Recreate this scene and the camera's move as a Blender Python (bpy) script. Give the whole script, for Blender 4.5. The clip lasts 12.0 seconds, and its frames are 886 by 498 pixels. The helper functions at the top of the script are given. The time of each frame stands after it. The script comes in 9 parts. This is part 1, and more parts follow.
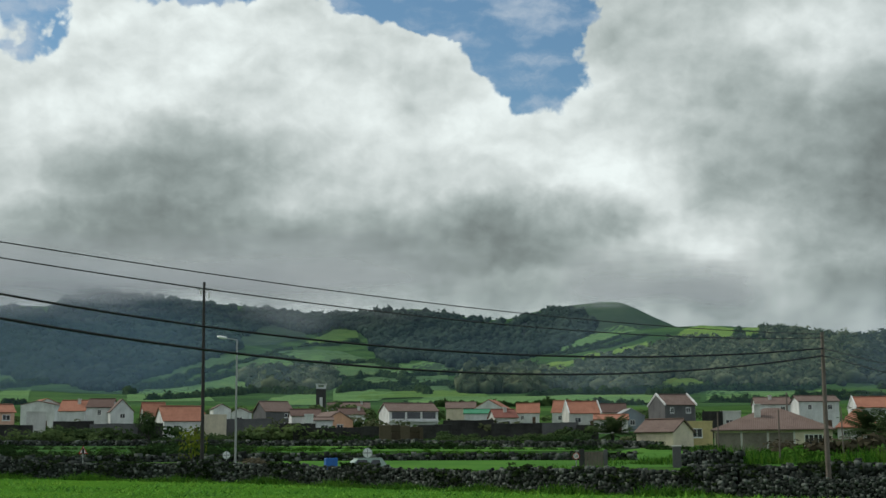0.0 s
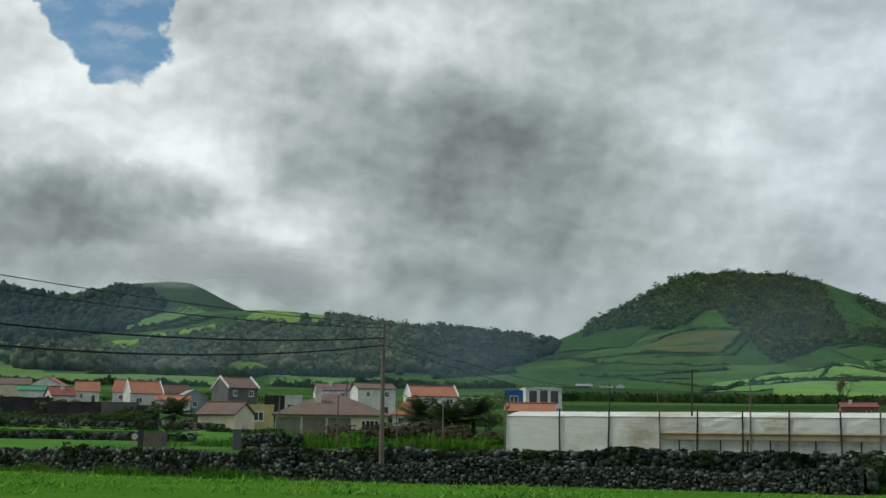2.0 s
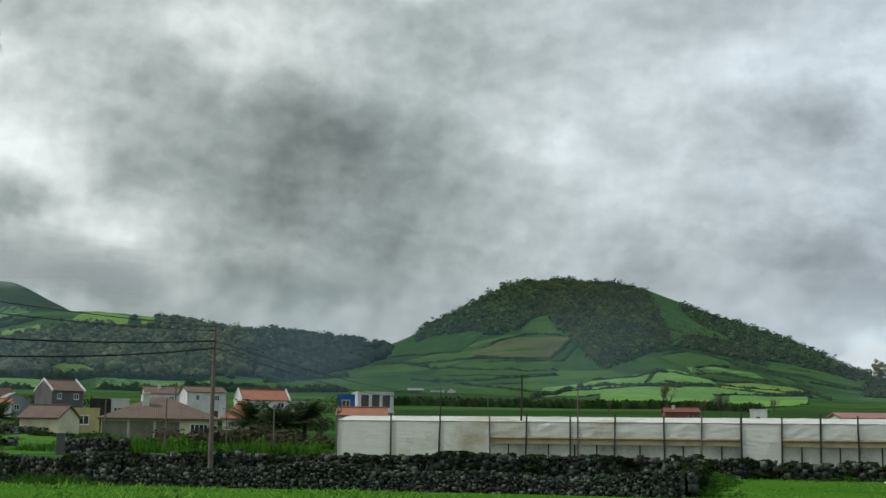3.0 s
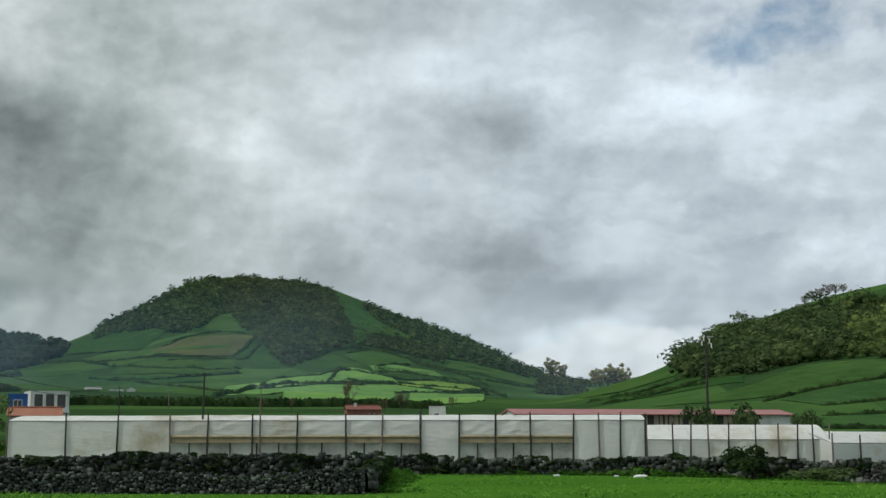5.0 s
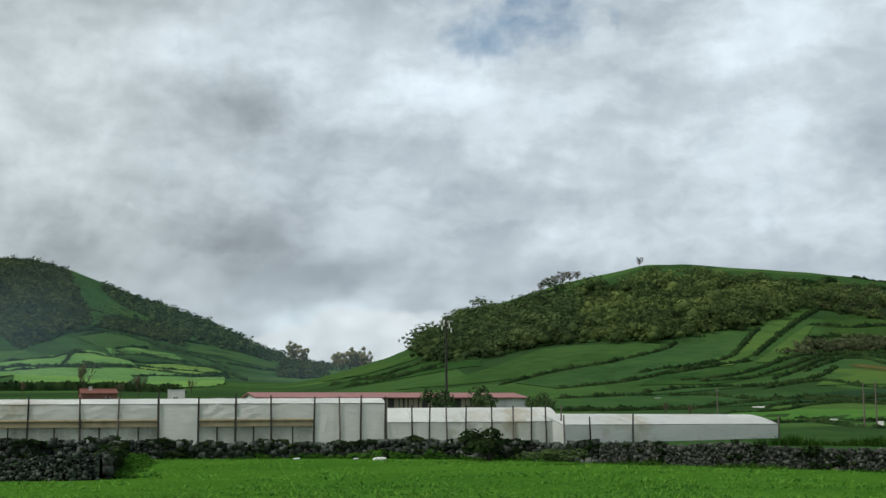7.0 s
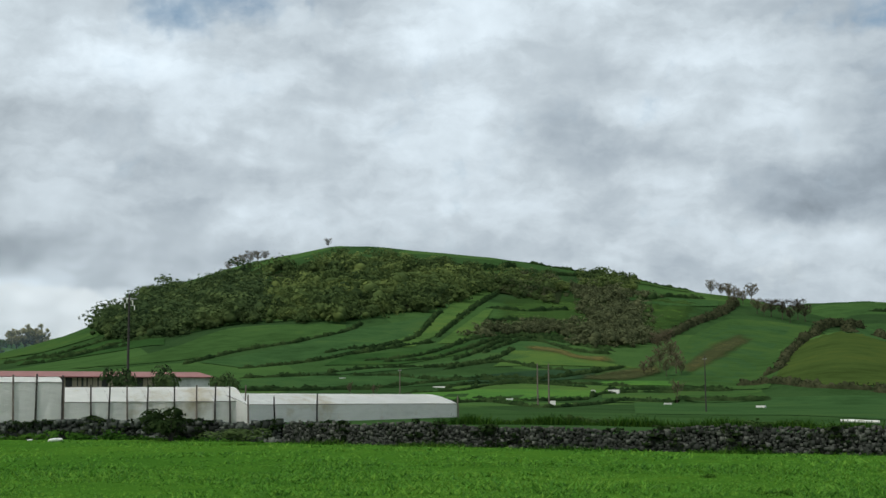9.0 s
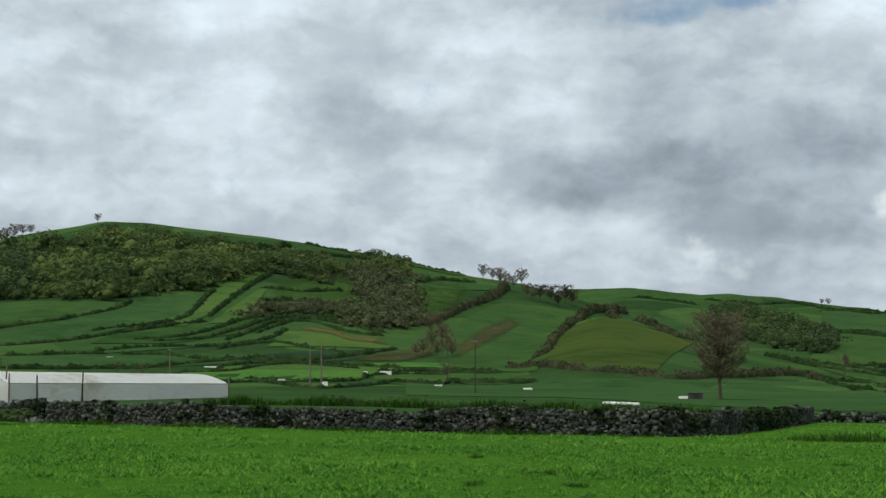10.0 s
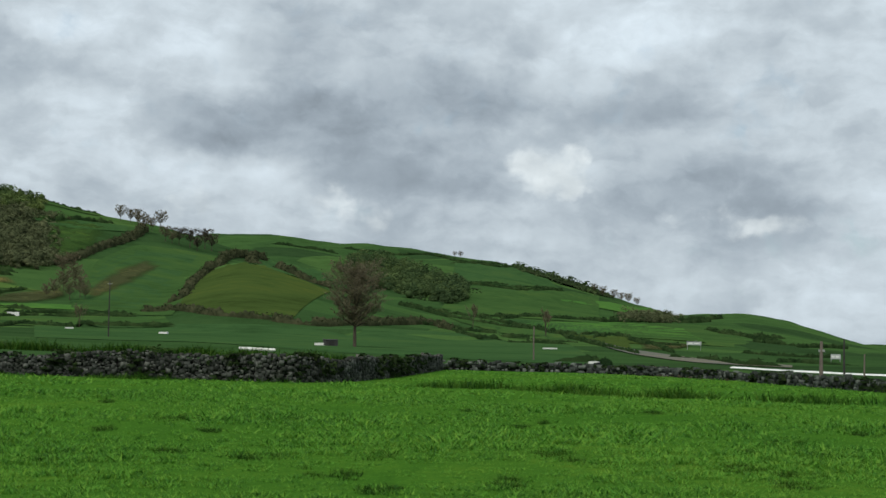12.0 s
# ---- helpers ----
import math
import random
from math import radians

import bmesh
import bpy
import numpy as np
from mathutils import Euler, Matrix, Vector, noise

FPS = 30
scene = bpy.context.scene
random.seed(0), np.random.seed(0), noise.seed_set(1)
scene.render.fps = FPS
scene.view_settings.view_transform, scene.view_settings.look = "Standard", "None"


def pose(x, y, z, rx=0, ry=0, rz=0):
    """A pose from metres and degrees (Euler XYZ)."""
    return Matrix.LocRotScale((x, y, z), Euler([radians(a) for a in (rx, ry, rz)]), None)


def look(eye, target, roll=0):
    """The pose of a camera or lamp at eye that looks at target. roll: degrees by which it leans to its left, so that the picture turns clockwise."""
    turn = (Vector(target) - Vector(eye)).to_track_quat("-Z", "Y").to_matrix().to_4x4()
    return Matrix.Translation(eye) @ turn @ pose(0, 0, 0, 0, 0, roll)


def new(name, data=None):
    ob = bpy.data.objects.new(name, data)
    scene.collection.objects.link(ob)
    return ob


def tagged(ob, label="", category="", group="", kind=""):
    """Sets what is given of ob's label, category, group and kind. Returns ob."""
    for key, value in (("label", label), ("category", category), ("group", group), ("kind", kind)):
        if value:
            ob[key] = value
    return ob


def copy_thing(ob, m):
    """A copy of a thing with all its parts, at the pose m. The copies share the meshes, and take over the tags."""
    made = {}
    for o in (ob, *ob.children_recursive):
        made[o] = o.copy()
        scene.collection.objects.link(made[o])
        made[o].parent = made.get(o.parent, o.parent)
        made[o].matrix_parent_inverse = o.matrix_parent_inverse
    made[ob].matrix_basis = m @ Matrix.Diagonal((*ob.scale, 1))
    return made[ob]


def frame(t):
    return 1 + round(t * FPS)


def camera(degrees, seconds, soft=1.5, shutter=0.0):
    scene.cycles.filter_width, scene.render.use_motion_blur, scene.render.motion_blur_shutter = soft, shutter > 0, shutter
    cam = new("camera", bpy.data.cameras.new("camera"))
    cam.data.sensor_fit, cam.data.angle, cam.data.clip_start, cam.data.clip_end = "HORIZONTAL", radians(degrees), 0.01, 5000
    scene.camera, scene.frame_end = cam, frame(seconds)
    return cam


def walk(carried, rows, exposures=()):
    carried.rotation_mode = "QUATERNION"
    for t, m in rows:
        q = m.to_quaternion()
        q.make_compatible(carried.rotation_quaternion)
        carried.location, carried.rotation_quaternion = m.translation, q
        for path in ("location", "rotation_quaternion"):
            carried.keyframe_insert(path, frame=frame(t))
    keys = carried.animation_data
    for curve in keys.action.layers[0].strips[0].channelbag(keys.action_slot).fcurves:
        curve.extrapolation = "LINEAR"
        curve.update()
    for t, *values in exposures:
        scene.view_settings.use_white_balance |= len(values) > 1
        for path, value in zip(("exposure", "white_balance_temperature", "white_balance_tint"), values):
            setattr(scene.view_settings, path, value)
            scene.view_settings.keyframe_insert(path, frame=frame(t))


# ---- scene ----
EYE = 1.8
cam = camera(35.61, 12.0)
# seconds, degrees turned to the right, degrees up, roll: the camera pans on one spot
ROWS = [
    (0.0, 0.000, 8.578, -0.427),
    (0.5, 3.367, 8.766, 0.057),
    (1.0, 6.512, 8.516, 0.100),
    (1.5, 11.351, 8.057, 0.216),
    (2.0, 17.767, 7.914, 0.774),
    (2.5, 21.314, 8.131, 0.841),
    (3.0, 24.702, 8.178, 0.771),
    (3.5, 28.486, 8.590, 0.658),
    (5.5, 40.264, 7.895, -0.234),
    (6.0, 42.637, 7.771, -0.368),
    (6.5, 45.600, 7.621, -0.438),
    (7.0, 48.527, 7.460, -0.417),
    (9.0, 61.492, 6.527, -0.488),
    (9.5, 66.173, 5.995, -0.454),
    (10.0, 70.839, 5.693, -0.100),
    (10.5, 75.522, 4.557, 0.252),
    (11.0, 78.943, 4.390, 0.371),
    (11.5, 82.359, 3.978, 0.574),
    (12.0, 85.718, 3.558, 0.890),
]
walk(cam, [(t, pose(0.1, 0.1, EYE, 90 + up, 0, -right) @ pose(0, 0, 0, 0, 0, roll)) for t, right, up, roll in ROWS])

# ---- world and sun ----
SUN_AZ, SUN_UP = -70.0, 48.0          # degrees: right of the first view, above the horizon
world = bpy.data.worlds.new("sky")
scene.world = world
world.use_nodes = True
WT = world.node_tree
WT.nodes.clear()


def wm(op, a, b=None, c=None, clamp=False):
    n = WT.nodes.new("ShaderNodeMath")
    n.operation, n.use_clamp = op, clamp
    for i, v in enumerate((a, b, c)):
        if v is None:
            continue
        if isinstance(v, (int, float)):
            n.inputs[i].default_value = v
        else:
            WT.links.new(v, n.inputs[i])
    return n.outputs[0]


def wstep(v, lo, hi):
    n = WT.nodes.new("ShaderNodeMapRange")
    n.interpolation_type = "SMOOTHSTEP"
    WT.links.new(v, n.inputs[0])
    n.inputs[1].default_value, n.inputs[2].default_value = lo, hi
    return n.outputs[0]


def wnoise(vec, scale, detail=8.0, rough=0.55, distortion=0.0, stretch=(1, 1, 1)):
    m = WT.nodes.new("ShaderNodeMapping")
    m.inputs["Scale"].default_value = stretch
    WT.links.new(vec, m.inputs[0])
    n = WT.nodes.new("ShaderNodeTexNoise")
    WT.links.new(m.outputs[0], n.inputs["Vector"])
    n.inputs["Scale"].default_value = scale
    n.inputs["Detail"].default_value = detail
    n.inputs["Roughness"].default_value = rough
    n.inputs["Distortion"].default_value = distortion
    return n


def wmix(f, a, b):
    n = WT.nodes.new("ShaderNodeMix")
    n.data_type = "RGBA"
    WT.links.new(f, n.inputs[0])
    for i, v in ((6, a), (7, b)):
        if isinstance(v, tuple):
            n.inputs[i].default_value = (*v, 1)
        else:
            WT.links.new(v, n.inputs[i])
    return n.outputs[2]


tc = WT.nodes.new("ShaderNodeTexCoord")
sep = WT.nodes.new("ShaderNodeSeparateXYZ")
WT.links.new(tc.outputs["Generated"], sep.inputs[0])
w_az = wm("MULTIPLY", wm("ARCTAN2", sep.outputs[0], sep.outputs[1]), 57.2958)
w_el = wm("MULTIPLY", wm("ARCSINE", sep.outputs[2]), 57.2958)
comb = WT.nodes.new("ShaderNodeCombineXYZ")
WT.links.new(w_az, comb.inputs[0])
WT.links.new(w_el, comb.inputs[1])
flat_uv = comb.outputs[0]
# billowed coordinates: clouds' edges are pushed about by two sizes of noise


def warp(vec, scale, amount, detail=5.0):
    n = wnoise(vec, scale, detail, 0.6)
    s = WT.nodes.new("ShaderNodeVectorMath")
    s.operation = "SUBTRACT"
    WT.links.new(n.outputs["Color"], s.inputs[0])
    s.inputs[1].default_value = (0.5, 0.5, 0.5)
    k = WT.nodes.new("ShaderNodeVectorMath")
    k.operation = "MULTIPLY_ADD"
    WT.links.new(s.outputs[0], k.inputs[0])
    k.inputs[1].default_value = (amount, amount * 0.8, 0)
    WT.links.new(vec, k.inputs[2])
    return k.outputs[0]


uv = warp(flat_uv, 0.16, 5.0)


def blobs(rows, vec):
    """Sum of soft oval cloud masses: degrees right, degrees up, half width, half height, turn, amount."""
    total = None
    for az, el, w, h, turn, amount in rows:
        m = WT.nodes.new("ShaderNodeMapping")
        m.vector_type = "TEXTURE"
        m.inputs["Location"].default_value = (az, el, 0)
        m.inputs["Rotation"].default_value = (0, 0, radians(turn))
        m.inputs["Scale"].default_value = (w, h, 1)
        WT.links.new(vec, m.inputs[0])
        g = WT.nodes.new("ShaderNodeTexGradient")
        g.gradient_type = "SPHERICAL"
        WT.links.new(m.outputs[0], g.inputs[0])
        s = wm("SMOOTH_MIN", g.outputs["Fac"], 0.6, 0.4)
        total = wm("MULTIPLY", s, amount) if total is None else wm("MULTIPLY_ADD", s, amount, total)
    return total


# bright and dark cloud masses, from the mountain round to the sea
CLOUDS_A = [
    (-17, 15, 5, 4, 0, 0.026),
    (-16, 11, 5, 5, 0, 0.027),
    (-12, 8.6, 12, 1.8, 0, -0.254),
    (-10.5, 12, 6, 2.6, 10, -0.271),
    (-10, 15.5, 14, 5.5, 0, 0.16),
    (-2, 13.5, 9, 4, -15, 0.06),
    (2.5, 9.3, 7, 2, 5, -0.298),
    (4, 7, 14, 1.6, 0, -0.172),
    (5, 13, 7, 4, -25, 0.161),
    (9.5, 8.3, 6, 1.8, 12, 0.108),
    (12, 9.5, 7, 3.5, -30, 0.108),
    (12.5, 7.2, 5, 1.6, 25, -0.066),
    (16, 12.5, 7, 5, 10, -0.17),
    (17, 16.5, 6, 3, 0, 0.19),
    (17, 6, 7, 1.5, 0, -0.10),
]
CLOUDS_B = [
    (21.5, 9.8, 8.5, 4.5, 10, -0.19),
    (22, 14.5, 8, 5, 0, -0.09),
    (28, 7.0, 10, 2.6, 0, -0.05),
    (25, 16, 5, 3, 0, 0.031),
    (31, 13, 7, 5, 0, 0.076),
    (38, 7.2, 9, 2.6, 0, -0.06),
    (36, 9, 6, 3, 0, 0.041),
    (36, 15, 6, 3, 0, 0.067),
    (40.5, 14, 3.2, 1.6, 0, -0.17),
    (43, 11, 12, 5, -15, -0.023),
    (44.5, 4.2, 4, 1.6, 0, 0.152),
    (47, 15, 7, 3, 0, 0.128),
    (49, 7.5, 10, 2.2, 0, 0.046),
    (50, 12, 7, 2.5, 0, 0.053),
    (52, 9.2, 5, 1.8, 0, -0.04),
]
CLOUDS_C = [
    (55, 15, 9, 3, 0, 0.061),
    (57, 8.3, 6, 1.5, 0, 0.051),
    (58, 13.5, 6, 2.5, 0, 0.029),
    (60, 11, 9, 2.5, 0, 0.113),
    (63, 15.5, 7, 3, 0, 0.089),
    (63, 8, 6, 2, 0, 0.051),
    (66, 14, 6, 3, 0, 0.032),
    (67.0, 11.0, 4.0, 1.8, 0, -0.10),
    (72, 9, 6, 1.6, 0, 0.035),
    (73, 13, 5, 3, 0, 0.112),
    (77, 6, 4, 2, 0, 0.1),
    (79, 8.5, 7, 2, 0, -0.167),
    (81, 12, 7, 2.6, -15, -0.059),
    (84, 6.2, 6, 1.8, 0, -0.07),
    (85, 9.5, 6, 2, 0, -0.134),
]
CLOUDS_D = [
    (90, 13, 7, 3, 0, 0.13),
    (90, 6.8, 3, 2.2, 0, 0.087),
    (93, 13, 5, 3, 0, 0.075),
    (98, 5, 8, 2, 0, -0.056),
    (92, 5, 12, 3, 0, -0.06),
    (81, 6.6, 9, 2.6, 0, -0.07),
    (42, 7.6, 7, 2.2, 0, -0.08),
    (8.5, 10.6, 6, 2.2, -35, 0.05),
]
HOLES = [  # gaps through which blue shows
    (3.6, 17.2, 4.6, 3.4, -30, 1.0), (-0.5, 19.2, 6, 1.9, -8, 1.0), (4.5, 19.5, 4, 2.0, 0, 0.7), (-17.5, 17.5, 2.4, 2.2, 40, 0.7), (-10, 19.5, 8, 1.2, 0, 0.6),
    (51.5, 16.6, 5, 1.7, 10, 0.95), (82, 15.5, 7, 1.2, 0, 0.70),
]


def shifted(vec, dx, dy):
    n = WT.nodes.new("ShaderNodeVectorMath")
    n.operation = "ADD"
    WT.links.new(vec, n.inputs[0])
    n.inputs[1].default_value = (dx, dy, 0)
    return n.outputs[0]


def relief(vec, scale, detail, rough, stretch, dx, dy):
    """Light on billows: thickness here less thickness towards the light."""
    here = wnoise(vec, scale, detail, rough, 0.0, stretch).outputs["Fac"]
    there = wnoise(shifted(vec, dx, dy), scale, max(1.0, detail - 3), rough, 0.0, stretch).outputs["Fac"]
    return wm("SUBTRACT", here, there)


east = wstep(w_az, 24, 46)                      # heaped cloud over the mountain, layered cloud towards the sea
west = wm("SUBTRACT", 1.0, east)
soft_uv = warp(flat_uv, 0.45, 1.0, 3.0)
fine = wnoise(soft_uv, 0.30, 8.0, 0.5, 0.0, (0.8, 1.2, 1)).outputs["Fac"]
broad = wnoise(flat_uv, 0.10, 3.0, 0.45, 0.0, (0.8, 1.4, 1)).outputs["Fac"]
patchy = wnoise(warp(flat_uv, 0.30, 2.6, 5.0), 0.30, 8.0, 0.56, 0.0, (0.62, 1.35, 1)).outputs["Fac"]
streak = wstep(patchy, 0.34, 0.66)
billow = relief(soft_uv, 0.20, 8.0, 0.52, (0.85, 1.1, 1), -0.9, 1.3)
crumb = relief(soft_uv, 0.75, 6.0, 0.5, (0.9, 1.1, 1), -0.3, 0.4)
# cauliflower heads: soft cells in two sizes
heads = None
for scale, amount in ((0.50, 0.6), (1.25, 0.4)):
    cell = WT.nodes.new("ShaderNodeTexVoronoi")
    cell.feature = "SMOOTH_F1"
    cell.inputs["Scale"].default_value, cell.inputs["Smoothness"].default_value = scale, 0.5
    cell.inputs["Detail"].default_value = 2.0
    cell.normalize = True
    WT.links.new(warp(flat_uv, 0.6, 1.3, 4.0), cell.inputs["Vector"])
    heads = wm("MULTIPLY", cell.outputs["Distance"], amount) if heads is None else wm("MULTIPLY_ADD", cell.outputs["Distance"], amount, heads)
puff = wm("SUBTRACT", 0.30, heads)
hole_raw = wm("MULTIPLY_ADD", wm("SUBTRACT", fine, 0.5), 0.75, blobs(HOLES, uv))
hole_raw = wm("MULTIPLY_ADD", puff, -1.15, hole_raw)
hole = wm("MULTIPLY_ADD", wstep(hole_raw, 0.24, 0.35), west, wm("MULTIPLY", wm("MULTIPLY", wstep(hole_raw, 0.05, 0.55), east), 0.75))
tone = wm("MULTIPLY_ADD", blobs(CLOUDS_A + CLOUDS_B + CLOUDS_C + CLOUDS_D, uv), 1.25, 0.735)
tone = wm("MULTIPLY_ADD", billow, wm("MULTIPLY_ADD", west, 0.12, 0.17), tone)
tone = wm("MULTIPLY_ADD", crumb, wm("MULTIPLY_ADD", west, 0.07, 0.08), tone)
tone = wm("MULTIPLY_ADD", wm("SUBTRACT", fine, 0.5), wm("MULTIPLY_ADD", west, 0.02, 0.12), tone)
tone = wm("MULTIPLY_ADD", wm("SUBTRACT", streak, 0.5), wm("MULTIPLY", east, 0.11), tone)
tone = wm("MULTIPLY_ADD", wm("SUBTRACT", broad, 0.5), wm("MULTIPLY_ADD", east, 0.10, 0.20), tone)
tone = wm("MULTIPLY_ADD", puff, wm("MULTIPLY_ADD", west, 0.10, 0.02), tone)
# the sunlit rim of the heaps round the gaps
tone = wm("MULTIPLY_ADD", wm("MULTIPLY", wstep(hole_raw, -0.20, 0.24), west), 0.07, tone)
tone = wm("MULTIPLY_ADD", east, 0.055, tone)
ramp = WT.nodes.new("ShaderNodeValToRGB")
WT.links.new(tone, ramp.inputs[0])
el0 = ramp.color_ramp.elements
STOPS = [(0.431, 0.156), (0.510, 0.223), (0.588, 0.305), (0.667, 0.402), (0.745, 0.515), (0.804, 0.610), (0.863, 0.716), (0.922, 0.831), (0.973, 0.939)]
el0[0].position, el0[0].color = STOPS[0][0], (STOPS[0][1],) * 3 + (1,)
el0[1].position, el0[1].color = STOPS[-1][0], (STOPS[-1][1],) * 3 + (1,)
for p, c in STOPS[1:-1]:
    el0.new(p).color = (c, c, c, 1)
# greenish grey over the mountain, bluer towards the sea
cast = wmix(wstep(tone, 0.55, 0.92), (0.840, 1.0, 0.975), (0.915, 1.0, 0.985))
cast = wmix(wstep(w_az, 12, 48), cast, (0.875, 1.0, 1.090))
# thin dark parts towards the sea let blue through
thin = wm("MULTIPLY", wstep(w_az, 30, 60), wm("SUBTRACT", 1.0, wstep(tone, 0.62, 0.84)))
cast = wmix(thin, cast, (0.83, 0.99, 1.14))
tinted = WT.nodes.new("ShaderNodeVectorMath")
tinted.operation = "MULTIPLY"
WT.links.new(ramp.outputs[0], tinted.inputs[0])
WT.links.new(cast, tinted.inputs[1])
sky = WT.nodes.new("ShaderNodeTexSky")
sky.sky_type, sky.sun_disc = "NISHITA", False
sky.sun_elevation, sky.sun_rotation = radians(SUN_UP), radians(SUN_AZ)
blue = WT.nodes.new("ShaderNodeVectorMath")
blue.operation = "MULTIPLY"
WT.links.new(sky.outputs[0], blue.inputs[0])
blue.inputs[1].default_value = (0.066, 0.088, 0.092)
# thin veils drift across the gaps
wisp = wnoise(warp(flat_uv, 0.5, 1.6), 0.42, 7.0, 0.55, 0.0, (0.7, 1.5, 1)).outputs["Fac"]
clear = wmix(wm("MULTIPLY", wstep(wisp, 0.42, 0.72), 0.75), blue.outputs[0], (0.50, 0.58, 0.66))
sky_col = wmix(hole, tinted.outputs[0], clear)
# bright heaped clouds low over the saddle and the sea
HEAPS = [(44.8, 3.2, 5.2, 2.5, 6, 1.35), (41.0, 2.6, 4, 1.7, 0, 0.8), (76.0, 5.4, 2.8, 2.1, 20, 0.60), (81.5, 5.0, 4, 1.6, 10, 0.45), (90.0, 6.8, 2.3, 2.0, 0, 0.95), (97, 4.4, 5, 1.4, 0, 0.45)]
heap = wm("MULTIPLY_ADD", wm("SUBTRACT", fine, 0.5), 1.1, blobs(HEAPS, uv))
heap = wm("MULTIPLY_ADD", puff, 0.8, heap)
heap_tone = wm("MULTIPLY_ADD", billow, 1.6, wm("MULTIPLY_ADD", wstep(w_el, 2.6, 6.4), 0.16, 0.70))
heap_tone = wm("MULTIPLY_ADD", crumb, 0.7, heap_tone)
heap_col = wmix(wm("ADD", heap_tone, 0.0, None, True), (0.34, 0.40, 0.43), (0.86, 0.93, 0.95))
sky_col = wmix(wm("MULTIPLY", wstep(heap, 0.26, 0.52), 0.75), sky_col, heap_col)
back = WT.nodes.new("ShaderNodeBackground")
WT.links.new(sky_col, back.inputs[0])
back.inputs[1].default_value = 1.0
wout = WT.nodes.new("ShaderNodeOutputWorld")
WT.links.new(back.outputs[0], wout.inputs[0])

sun = new("sun", bpy.data.lights.new("sun", "SUN"))
sun.data.energy, sun.data.angle, sun.data.color = 2.2, radians(12), (1.0, 0.96, 0.88)
sun.matrix_world = look((0, 0, 0), (-math.sin(radians(SUN_AZ)) * math.cos(radians(SUN_UP)), -math.cos(radians(SUN_AZ)) * math.cos(radians(SUN_UP)), -math.sin(radians(SUN_UP))))

# ---- materials ----


